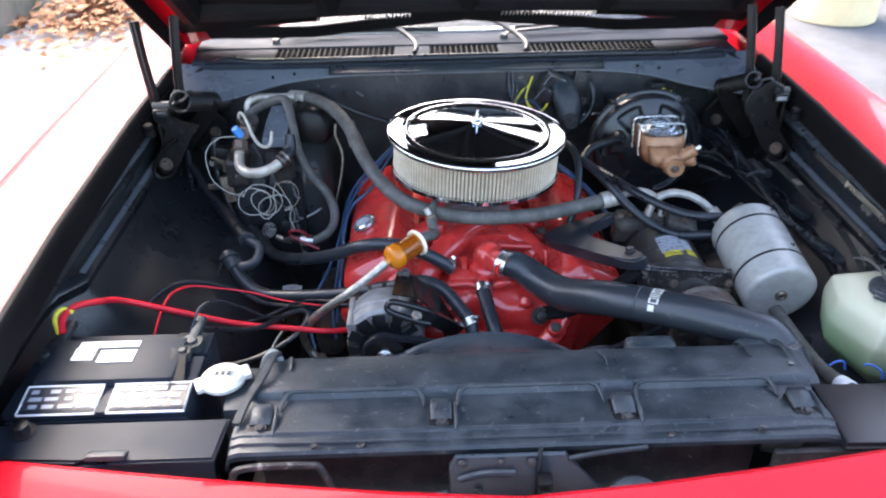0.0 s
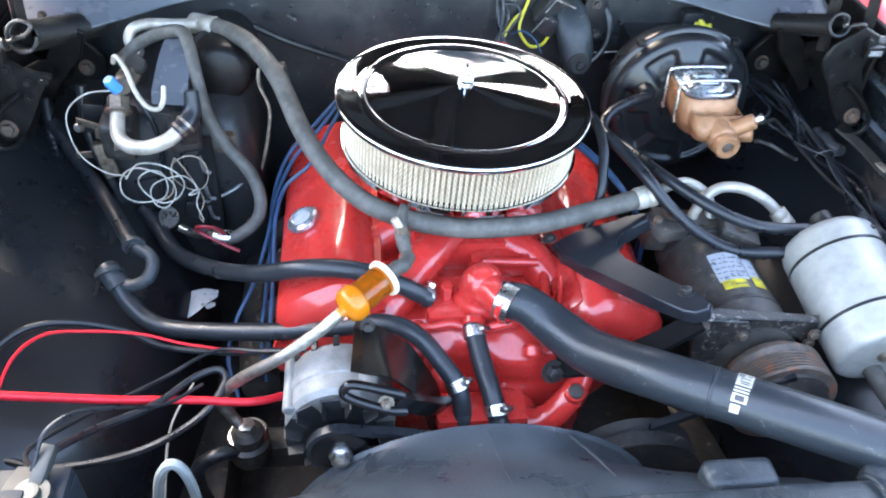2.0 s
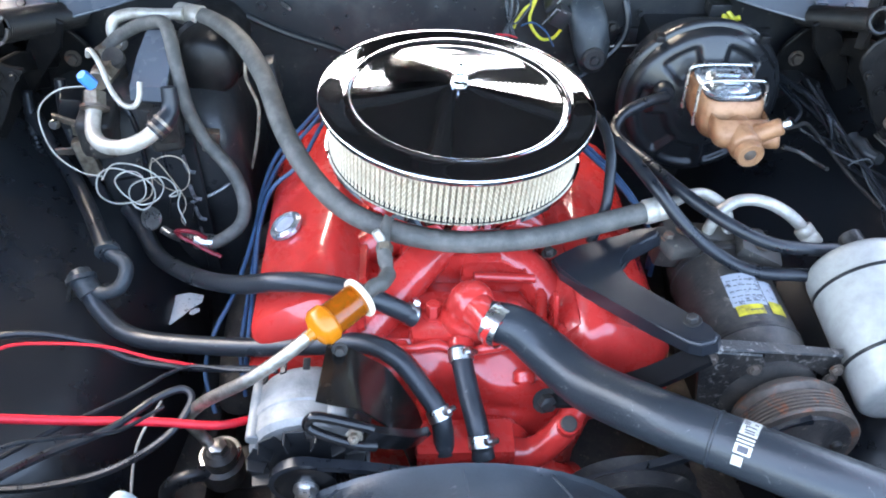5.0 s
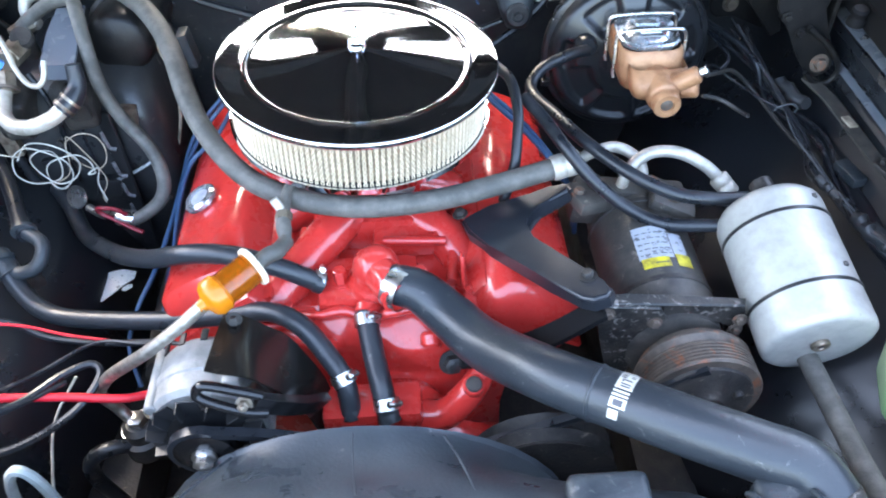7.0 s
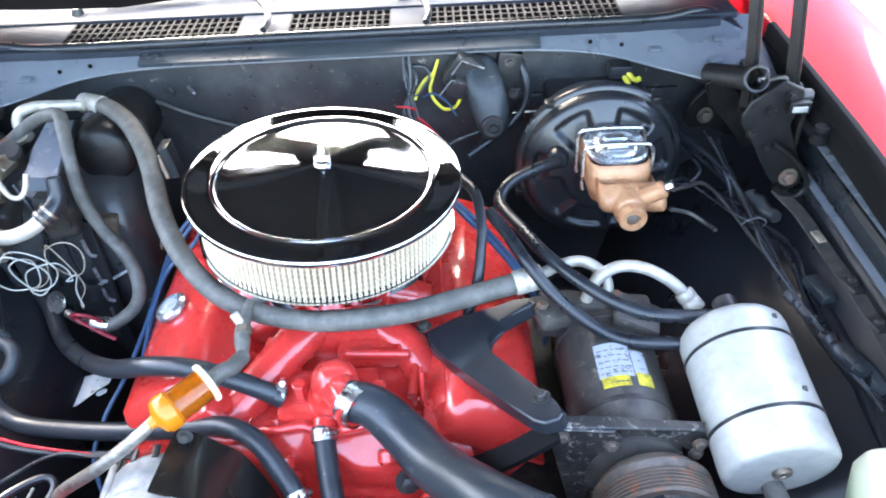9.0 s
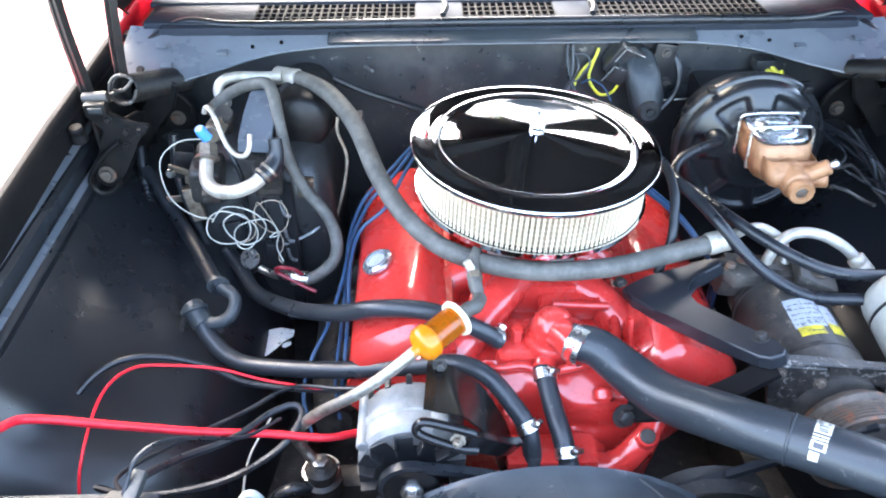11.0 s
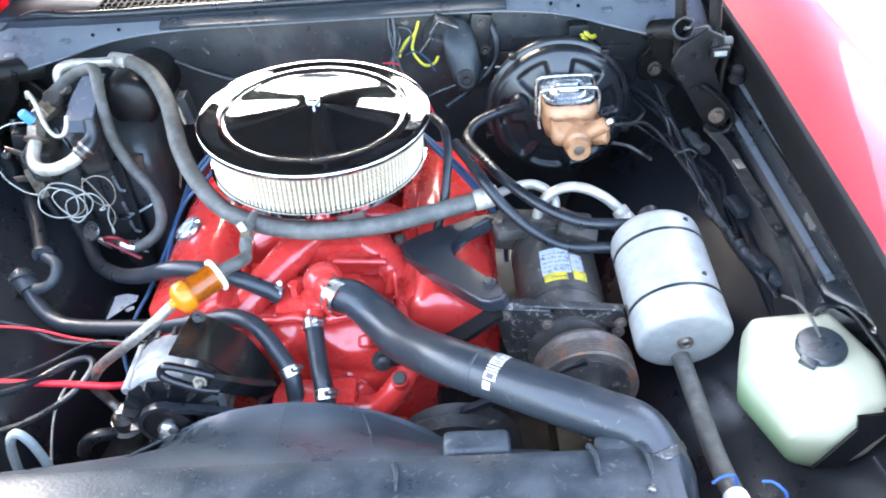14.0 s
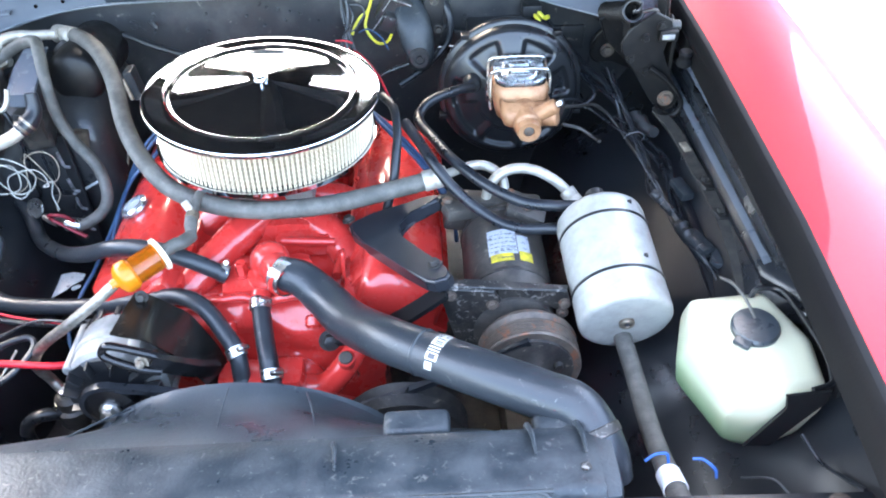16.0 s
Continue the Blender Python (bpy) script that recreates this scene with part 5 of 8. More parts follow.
bm = plate(B(), (0.127, -0.102, 0.784), PU, PV, [(0.020, -0.018), (0.045, -0.030), (0.090, -0.0345), (0.139, -0.037), (0.197, -0.040), (0.250, -0.042), (0.264, -0.037), (0.274, -0.022), (0.270, -0.011), (0.255, -0.0075), (0.225, -0.004), (0.176, 0.001), (0.131, 0.006), (0.113, 0.010), (0.102, 0.017), (0.094, 0.027), (0.090, 0.040), (0.0915, 0.054), (0.096, 0.070), (0.106, 0.096), (0.102, 0.105), (0.089, 0.108), (0.077, 0.090), (0.064, 0.066), (0.047, 0.042), (0.034, 0.022), (0.022, -0.002)], 0.022, 0.0042, 3)
part("fork", bm, "fork_black", yb, "", 16)
nn = PU.cross(PV).normalized()
o = Vector((0.127, -0.102, 0.784)) + nn * 0.011
bolts("fork_bolt", [o + PU * 0.012 + PV * -0.012, o + PU * 0.235 + PV * -0.012], nn, "grime", yb, 0.007, 0.008)

can = thing("receiver_canister", (0.50, -0.27, 0.75), "silver receiver canister held by two black straps", "canister")
ca, cb = Vector((0.4920, -0.178, 0.836)), Vector((0.500, -0.362, 0.800))
cd = (cb - ca).normalized()
cl = (cb - ca).length
part("shell", lathe(B(), [(0.0, 0.004), (0.045, 0.004), (0.056, 0.007), (0.0615, 0.014), (0.063, 0.022), (0.063, cl - 0.009), (0.0622, cl - 0.004), (0.059, cl - 0.001), (0.053, cl), (0.03, cl - 0.0015), (0.0, cl - 0.0015)], ca, cd, 56), "canister", can)
for f in (0.245, 0.745):
    bm = lathe(B(), [(0.0632, -0.0022), (0.0642, -0.0018), (0.0642, 0.0018), (0.0632, 0.0022)], ca + cd * cl * f, cd, 56, close=False)
    dd, uu, vv = axes(cd)
    block(bm, ca + cd * cl * f + Vector((0.030, 0.01, 0.056)), (0.008, 0.006, 0.006), 0.001)
    part("strap", bm, "black", can, "thin black strap")
plug = part("plug", lathe(B(), [(0.0105, -0.001), (0.0105, 0.003), (0.009, 0.0045), (0.0055, 0.0045), (0.005, 0.002), (0.0, 0.002)], cb, cd, 12), "nut_brown", can)
part("plug_center", lathe(B(), [(0.0, 0.003), (0.0035, 0.003), (0.0045, 0.002)], cb, cd, 10), "ink", plug)
bm = cyl(B(), ca + Vector((0.0, 0.0, 0.018)), ca + Vector((-0.004, 0.022, 0.022)), 0.014, 14)
part("top_fitting", bm, "grime", can)
part("mount", block(B(), (0.525, -0.24, 0.750), (0.05, 0.03, 0.05), 0.006), "hood_black", can)
rod = thing("drain_hose", (0.50, -0.5, 0.75), "grey rubber hose below the silver canister", "hose")
part("tube", sweep(B(), [(0.500, -0.345, 0.765), (0.503, -0.42, 0.762), (0.500, -0.52, 0.775), (0.497, -0.60, 0.805), (0.497, -0.64, 0.82)], 0.012, 14, 6), "rubber_grey", rod)
part("sleeve", lathe(B(), [(0.0125, 0), (0.0138, 0.001), (0.0138, 0.028), (0.0125, 0.029)], (0.4968, -0.588, 0.800), (0, -0.93, 0.38), 20, close=False), "label_white", rod, "white sleeve with faint marks")

# ---- brake booster and master cylinder ----
boost = thing("brake_booster", (0.40, 0.25, 0.84), "round black brake booster with pressed ribs", "brake booster")
BC, BD = Vector((0.402, 0.172, 0.838)), Vector((0.0, -1.0, 0.10))
prof = [(0.0, 0.022), (0.040, 0.022), (0.046, 0.018)] + [(0.05 + 0.0028 * k, 0.017 - 0.00042 * k - 0.000018 * k * k) for k in range(24)] + [(0.1185, -0.008), (0.1215, -0.018), (0.126, -0.019), (0.1295, -0.021), (0.131, -0.026), (0.129, -0.034), (0.120, -0.036), (0.117, -0.07), (0.105, -0.10), (0.07, -0.115), (0.0, -0.115)]
bm = lathe(B(), prof, BC, BD, 200)
dd, uu, vv = axes(BD)


def smooth(v, w=0.011):
    f = max(0.0, min(1.0, v / w + 0.5))
    return f * f * (3 - 2 * f)


# pressed pads between the spokes
PADS = ((61, 16, 0.060, 0.100), (121, 16, 0.060, 0.100), (176, 14, 0.086, 0.104), (208, 22, 0.062, 0.101), (256, 18, 0.066, 0.103), (300, 18, 0.066, 0.103), (338, 14, 0.068, 0.101), (14, 13, 0.070, 0.101))
for v in bm.verts:
    q = v.co - BC
    h = q.dot(dd)
    r = (q - dd * h).length
    a = math.degrees(math.atan2(q.z, q.x)) % 360
    if 0.045 < r < 0.117 and h > -0.012:
        m = 0.0
        for c0, w0, r0, r1 in PADS:
            da = abs((a - c0 + 180) % 360 - 180) * radians(1) * r
            m = max(m, smooth(w0 * radians(1) * r - da) * smooth(r - r0) * smooth(r1 - r))
        v.co -= dd * 0.0105 * m
part("shell", bm, "booster", boost, "satin black pressed steel booster shell", 50)
bm = lathe(B(), [(0.0, 0.016), (0.013, 0.016), (0.016, 0.012), (0.017, 0.0)], (0.331, 0.165, 0.869), BD, 20)
block(bm, Vector((0.331, 0.147, 0.871)), (0.016, 0.002, 0.003), 0)
block(bm, Vector((0.331, 0.147, 0.871)), (0.003, 0.002, 0.016), 0)
part("check_valve", bm, "rubber", boost, "black rubber vacuum check valve")
for a in (52, 128, 200, 340):
    p = BC + dd * -0.02 + (uu * math.cos(radians(a)) + vv * math.sin(radians(a))) * 0.131
    part("rim_tab", block(B(), p, (0.014, 0.016, 0.010), 0.002), "black", boost)
bm = block(B(), (0.40, 0.31, 0.84), (0.14, 0.07, 0.14), 0.01)
part("mount_bracket", bm, "black", boost)

mc = thing("master_cylinder", (0.40, 0.08, 0.84), "rust tan brake master cylinder with a bright lid", "master cylinder")


def rounded(cx, cy, w, h, r, z, n=4):
    """Rounded rectangle outline at one height."""
    out = []
    for qx, qy, a0 in ((1, 1, 0), (-1, 1, 90), (-1, -1, 180), (1, -1, 270)):
        for k in range(n + 1):
            a = radians(a0 + 90 * k / n)
            out.append((cx + qx * (w / 2 - r) + r * math.cos(a), cy + qy * (h / 2 - r) + r * math.sin(a), z))
    return out


bm = B()
loft(bm, [rounded(0.408, 0.122, 0.084, 0.094, 0.020, 0.906), rounded(0.408, 0.121, 0.090, 0.102, 0.020, 0.901), rounded(0.408, 0.119, 0.091, 0.106, 0.020, 0.888), rounded(0.408, 0.117, 0.090, 0.108, 0.020, 0.866), rounded(0.409, 0.117, 0.082, 0.104, 0.020, 0.850), rounded(0.410, 0.117, 0.062, 0.090, 0.018, 0.842)], closed=True)
bm.faces.new([v for v in bm.verts if abs(v.co.z - 0.842) < 1e-5])
loft(bm, [rounded(0.412, 0.070, 0.078, 0.040, 0.012, 0.892), rounded(0.413, 0.058, 0.084, 0.052, 0.016, 0.884), rounded(0.414, 0.052, 0.086, 0.056, 0.018, 0.872), rounded(0.414, 0.054, 0.078, 0.050, 0.016, 0.858), rounded(0.413, 0.060, 0.056, 0.036, 0.012, 0.850)], closed=True)
cyl(bm, (0.412, 0.16, 0.866), (0.412, 0.014, 0.868), 0.0225, 28, 0.004)
block(bm, (0.436, 0.046, 0.877), (0.030, 0.030, 0.026), 0.009, seg=3)
body = part("body", bm, "mc_iron", mc, "tan surface-rusted cast iron reservoir", 55)
part("side_valve", cyl(B(), (0.424, 0.034, 0.874), (0.459, 0.027, 0.898), 0.0125, 18, 0.003), "mc_iron", body)
part("line_boss", cyl(B(), (0.440, 0.036, 0.868), (0.462, 0.026, 0.874), 0.0125, 16, 0.003), "mc_iron", body)
part("line_nut", cyl(B(), (0.459, 0.027, 0.898), (0.468, 0.024, 0.905), 0.006, 6), "steel", body)
bm = lathe(B(), [(0.016, 0.0), (0.0195, 0.002), (0.0195, 0.011), (0.0175, 0.014), (0.010, 0.0135), (0.009, 0.0105), (0.006, 0.0105), (0.005, 0.012), (0.0, 0.012)], (0.412, 0.010, 0.868), (0, -1, 0), 24)
plug = part("end_plug", bm, "mc_iron", mc)
part("plug_center", lathe(B(), [(0.0, 0.0125), (0.0062, 0.0125), (0.0085, 0.0110)], (0.412, 0.010, 0.868), (0, -1, 0), 16), "rust", plug)
bm = B()
loft(bm, [rounded(0.408, 0.124, 0.084, 0.092, 0.028, 0.905), rounded(0.408, 0.124, 0.086, 0.094, 0.029, 0.908), rounded(0.408, 0.124, 0.086, 0.094, 0.029, 0.911), rounded(0.408, 0.124, 0.082, 0.090, 0.028, 0.913), rounded(0.408, 0.124, 0.076, 0.084, 0.026, 0.912), rounded(0.408, 0.124, 0.064, 0.072, 0.024, 0.9125), rounded(0.408, 0.124, 0.056, 0.064, 0.020, 0.917), rounded(0.408, 0.124, 0.044, 0.052, 0.016, 0.919)], closed=True)
bm.faces.new([v for v in bm.verts if abs(v.co.z - 0.919) < 1e-5])
block(bm, (0.408, 0.132, 0.9195), (0.034, 0.014, 0.004), 0.0015)
block(bm, (0.408, 0.108, 0.9195), (0.030, 0.012, 0.004), 0.0015)
part("lid", bm, "lid_zinc", mc, "bright plated lid with raised ribs")
for y, dz in ((0.098, -0.002), (0.150, -0.006)):
    bm = sweep(B(), [(0.358, y - 0.012, 0.862 + dz), (0.3565, y - 0.010, 0.870 + dz), (0.3575, y - 0.005, 0.895 + dz), (0.358, y, 0.916 + dz), (0.362, y, 0.925 + dz), (0.373, y, 0.928 + dz), (0.407, y, 0.929 + dz), (0.441, y, 0.928 + dz), (0.452, y, 0.925 + dz), (0.457, y, 0.916 + dz), (0.457, y - 0.003, 0.900 + dz), (0.456, y - 0.006, 0.885 + dz)], 0.0026, 10, 5)
    part("wire_bail", bm, "steel", mc, "bright wire bail over the lid")

# ---- washer bottle ----
wb = thing("washer_bottle", (0.63, -0.43, 0.72), "milky green-tinted plastic washer bottle with black cap", "washer bottle")
bm = B()
loft(bm, [
    [(0.600, -0.385, 0.853), (0.672, -0.385, 0.858), (0.692, -0.46, 0.858), (0.688, -0.505, 0.853), (0.645, -0.510, 0.85), (0.60, -0.50, 0.848), (0.583, -0.44, 0.85)],
    [(0.585, -0.368, 0.845), (0.676, -0.368, 0.852), (0.705, -0.45, 0.852), (0.700, -0.515, 0.845), (0.655, -0.522, 0.838), (0.60, -0.515, 0.834), (0.569, -0.43, 0.838)],
    [(0.580, -0.362, 0.815), (0.680, -0.362, 0.82), (0.708, -0.45, 0.815), (0.702, -0.520, 0.81), (0.655, -0.528, 0.805), (0.592, -0.518, 0.80), (0.560, -0.425, 0.795)],
    [(0.582, -0.370, 0.765), (0.678, -0.365, 0.76), (0.700, -0.45, 0.75), (0.69, -0.512, 0.755), (0.65, -0.52, 0.745), (0.604, -0.505, 0.74), (0.566, -0.425, 0.755)],
    [(0.60, -0.385, 0.725), (0.665, -0.385, 0.72), (0.685, -0.45, 0.71), (0.675, -0.49, 0.72), (0.65, -0.50, 0.71), (0.622, -0.488, 0.71), (0.594, -0.43, 0.72)]], closed=True)
bmesh.ops.holes_fill(bm, edges=bm.edges[:], sides=8)
bmesh.ops.bevel(bm, geom=bm.edges[:], offset=0.006, segments=2, affect="EDGES", profile=0.6)
for v in bm.verts:
    v.co.x -= 0.011
part("bottle", bm, "bottle", wb)
bm = lathe(B(), [(0.022, -0.01), (0.028, -0.004), (0.0285, 0.004), (0.026, 0.0075), (0.0, 0.009)], (0.632, -0.432, 0.856), (-0.03, -0.08, 1), 32)
block(bm, (0.612, -0.452, 0.857), (0.02, 0.02, 0.006), 0.002, rot=(0, 0, 45))
part("cap", bm, "shroud", wb, "black round bottle cap")
bm = B()
sweep(bm, [(0.632, -0.425, 0.866), (0.625, -0.405, 0.878), (0.618, -0.38, 0.880), (0.612, -0.355, 0.868)], 0.0020, 8, 6)
part("washer_tube", bm, "rubber_grey", wb)
part("bracket_rod", sweep(B(), [(0.644, -0.378, 0.850), (0.652, -0.376, 0.866), (0.674, -0.378, 0.868), (0.683, -0.392, 0.868), (0.6885, -0.425, 0.867), (0.693, -0.475, 0.866), (0.690, -0.508, 0.864), (0.684, -0.524, 0.862), (0.662, -0.530, 0.860)], 0.0035, 8, 6), "black", wb, "bent black rod round the bottle")
bm = plate(B(), (-0.011, -0.536, 0.0), (1, 0, 0), (0, 0, 1), [(0.640, 0.862), (0.690, 0.868), (0.690, 0.845), (0.668, 0.815), (0.645, 0.768), (0.612, 0.770), (0.622, 0.786), (0.648, 0.838)], 0.004)
part("bracket", bm, "black_gloss", wb, "black sheet steel bottle bracket")
part("bracket_back", block(B(), (0.715, -0.44, 0.78), (0.012, 0.14, 0.16), 0.004), "black", wb)
for y in (-0.42, -0.46, -0.50):
    bolts("bracket_bolt", [(0.697, y, 0.866)], (0, 0, 1), "steel", wb, 0.004, 0.006)

# ---- vacuum hoses and air conditioning pipes ----
hose_thing("vacuum_hose", [(0.331, 0.148, 0.869), (0.30, 0.125, 0.876), (0.255, 0.095, 0.875), (0.236, 0.07, 0.864), (0.240, 0.042, 0.862), (0.258, -0.010, 0.870), (0.285, -0.076, 0.874), (0.335, -0.135, 0.864), (0.385, -0.165, 0.854), (0.43, -0.172, 0.850), (0.472, -0.172, 0.848)], 0.0085, "rubber", "black vacuum hose looping to the brake booster")
hose_thing("vacuum_hose", [(0.215, -0.01, 0.90), (0.235, -0.05, 0.893), (0.256, -0.095, 0.882), (0.285, -0.125, 0.855), (0.325, -0.150, 0.828), (0.37, -0.175, 0.816), (0.43, -0.190, 0.822), (0.458, -0.195, 0.826)], 0.0085, "rubber", "black hose draped over the compressor")
hose_thing("vacuum_hose", [(0.180, 0.05, 0.915), (0.198, 0.01, 0.915), (0.203, -0.035, 0.900), (0.200, -0.065, 0.875), (0.194, -0.088, 0.845), (0.18, -0.10, 0.80)], 0.007, "rubber", "thin black hose beside the air cleaner")
bigh = thing("refrigerant_hose", (-0.35, 0.24, 0.94), "thick weathered grey refrigerant hose across the engine", "hose")
BH = [(-0.385, 0.258, 0.945), (-0.350, 0.232, 0.950), (-0.305, 0.180, 0.950), (-0.262, 0.105, 0.935), (-0.226, 0.010, 0.906), (-0.190, -0.050, 0.880), (-0.145, -0.098, 0.862), (-0.092, -0.130, 0.855), (-0.03, -0.149, 0.852), (0.03, -0.152, 0.850), (0.10, -0.140, 0.846), (0.167, -0.120, 0.846), (0.235, -0.105, 0.853), (0.268, -0.100, 0.858)]
part("tube", sweep(B(), BH, 0.0138, 18, 8), "rubber_grey", bigh)
for p, q in (((-0.405, 0.268, 0.944), (-0.365, 0.243, 0.949)), ((0.240, -0.104, 0.854), (0.276, -0.097, 0.859))):
    p, q = Vector(p), Vector(q)
    L = (q - p).length
    part("ferrule", lathe(B(), [(0.0150, 0), (0.0162, 0.002), (0.0162, L * 0.4), (0.0152, L * 0.45), (0.0162, L * 0.5), (0.0162, L - 0.002), (0.015, L)], p, q - p, 24), "alu_tube", bigh, "crimped aluminium ferrule")
pipes = thing("refrigerant_pipe", (0.35, -0.07, 0.80), "bent dull aluminium refrigerant pipes at the compressor", "pipe")
part("first_pipe", sweep(B(), [(0.270, -0.098, 0.858), (0.300, -0.075, 0.855), (0.335, -0.060, 0.848), (0.362, -0.075, 0.835), (0.365, -0.095, 0.81), (0.355, -0.105, 0.79)], 0.0075, 14, 6), "alu_tube", pipes)
part("second_pipe", sweep(B(), [(0.330, -0.105, 0.79), (0.338, -0.098, 0.825), (0.352, -0.090, 0.846), (0.378, -0.080, 0.853), (0.410, -0.085, 0.853), (0.440, -0.098, 0.842), (0.462, -0.108, 0.824), (0.470, -0.114, 0.816)], 0.0080, 14, 6), "alu_tube", pipes)
bm = lathe(B(), [(0.011, 0), (0.0125, 0.002), (0.0125, 0.012), (0.0115, 0.014), (0.0125, 0.016), (0.0125, 0.028), (0.011, 0.03)], (0.458, -0.106, 0.828), (0.45, -0.45, -0.45), 20)
part("ferrule", bm, "alu_tube", pipes)

random.seed(33)
for k in range(7):
    j = lambda q: random.uniform(-q, q)
    hose_thing("wire", [(0.575 + j(.02), 0.20 + j(.03), 0.850 + j(.02)), (0.588 + j(.006), 0.09 + j(.02), 0.846 + j(.004)), (0.590 + j(.004), 0.021, 0.839 + j(.003)), (0.594 + j(.007), -0.035 + j(.01), 0.826 + j(.006)), (0.598 + j(.009), -0.093, 0.814 + j(.006)), (0.612 + j(.012), -0.15 + j(.02), 0.808 + j(.006)), (0.632 + j(.012), -0.21 + j(.02), 0.802 + j(.006)), (0.648 + j(.010), -0.27 + j(.02), 0.800)], random.choice((0.0014, 0.0018, 0.0022)), random.choice(("rubber", "rubber", "wire_grey")), "thin wire tied in a bundle on the wheelhouse", 7, 6, "wire", "wires")
for pts in ([(0.470, 0.04, 0.900), (0.505, 0.09, 0.868), (0.533, 0.099, 0.842), (0.565, 0.05, 0.836), (0.590, 0.015, 0.838)], [(0.48, 0.30, 0.92), (0.535, 0.27, 0.86), (0.596, 0.257, 0.800), (0.600, 0.16, 0.815), (0.592, 0.07, 0.838)], [(0.500, 0.29, 0.88), (0.528, 0.24, 0.82), (0.545, 0.19, 0.80), (0.56, 0.13, 0.82), (0.585, 0.06, 0.838)], [(0.525, 0.11, 0.84), (0.556, 0.20, 0.81), (0.596, 0.25, 0.80)]):
    hose_thing("wire", pts, 0.0019, "rubber", "thin black wire between booster and wheelhouse", 8, 6, "wire", "wires")
hose_thing("cable_tie", [(0.572, 0.016, 0.836), (0.578, 0.013, 0.846), (0.594, 0.012, 0.850), (0.605, 0.014, 0.840), (0.600, 0.016, 0.828)], 0.0012, "wire_grey", "thin tie round the wire bundle", 6, 6, "tie")
mud = thing("mud_strap", (0.665, -0.1, 0.83), "dusty flat strap along the inner fender", "strap")
part("strap_band", sweep(B(), [(0.640, 0.075, 0.850), (0.655, 0.02, 0.845), (0.662, -0.06, 0.840), (0.667, -0.13, 0.838), (0.669, -0.20, 0.834), (0.668, -0.28, 0.822), (0.664, -0.34, 0.806)], 0, flat=(0.020, 0.003)), "mud", mud)
part("strap_patch", block(B(), (0.660, -0.028, 0.8445), (0.012, 0.024, 0.003), 0.001, rot=(0, 0, 8)), "cord_brown", mud, "pale worn patch")
for p in ((0.666, -0.127, 0.842), (0.668, -0.191, 0.838)):
    part("strap_tab", block(B(), (p[0], p[1], p[2]), (0.022, 0.026, 0.006), 0.002, rot=(0, 12, 15)), "grime", mud)
bolts("strap_bolt", [(0.668, -0.191, 0.841), (0.665, -0.120, 0.845)], (-0.1, 0, 1), "worn_iron", mud, 0.006, 0.007)
tape = thing("taped_harness", (0.60, 0.04, 0.82), "crumpled black tape round the wiring on the wheelhouse", "harness")
for p, q, r in (((0.604, 0.085, 0.838), (0.625, 0.030, 0.834), 0.012), ((0.598, -0.105, 0.812), (0.612, -0.150, 0.808), 0.007), ((0.616, -0.175, 0.806), (0.640, -0.235, 0.802), 0.011)):
    p, q = Vector(p), Vector(q)
    pts = [p + (q - p) * f + Vector((random.uniform(-.003, .003), 0, random.uniform(-.002, .003))) for f in np.linspace(0, 1, 9)]
    part("tape_wrap", sweep(B(), pts, [r * random.uniform(0.72, 1.1) for _ in pts], 10, 1, straight=True), "black_dusty", tape)

# ---- radiator: top panel with clips, fan shroud, tank and cap ----
rad = thing("radiator", (0.02, -0.62, 0.45), "black radiator with ribbed top panel and fan shroud", "radiator")
rows = []
for y, z, e in ((-0.740, 0.843, 0.0), (-0.742, 0.852, 0.0), (-0.739, 0.856, 0.0), (-0.729, 0.856, 0.0), (-0.727, 0.8595, 0.0), (-0.718, 0.8605, 0.0), (-0.716, 0.863, 0.0), (-0.712, 0.863, 0.0), (-0.680, 0.859, 0.0), (-0.655, 0.857, 0.0), (-0.649, 0.858, 0.0), (-0.645, 0.866, 0.004), (-0.641, 0.869, 0.006), (-0.634, 0.869, 0.006), (-0.605, 0.8675, 0.010), (-0.575, 0.864, 0.014), (-0.562, 0.858, 0.020), (-0.556, 0.838, 0.024)):
    rows.append([(x, y, z - dz) for x, dz in ((-0.362 + e * 2, 0.020), (-0.356 + e * 2, 0.004), (-0.344 + e * 2, 0.0), (-0.20, 0.0), (-0.05, 0.0), (0.12, 0.0), (0.26, 0.0), (0.395, 0.0), (0.412, 0.004), (0.422 - e, 0.02))])
bm = loft(B(), rows, thick=0.004)
panel = part("top_panel", bm, "black_plastic", rad, "black moulded radiator top panel")
CL = (-0.322, -0.090, 0.148, 0.381)
for a, b in zip(CL, CL[1:]):
    for x, d in ((a, 1), (b, -1)):
        p = [(x + d * 0.044, -0.643, 0.869), (x + d * 0.030, -0.646, 0.867), (x + d * 0.024, -0.656, 0.863), (x + d * 0.022, -0.672, 0.860)]
        part("moulded_bead", sweep(B(), p, [0.0020, 0.0030, 0.0030, 0.0012], 8, 6), "black_plastic", panel)
    for y, z, r in ((-0.6435, 0.8685, 0.0026), (-0.7145, 0.8630, 0.0022), (-0.728, 0.8585, 0.0016)):
        part("moulded_edge", sweep(B(), [(a + 0.022, y, z), ((a + b) / 2, y - 0.0005, z), (b - 0.022, y, z)], r, 8, 6), "black_plastic", panel)
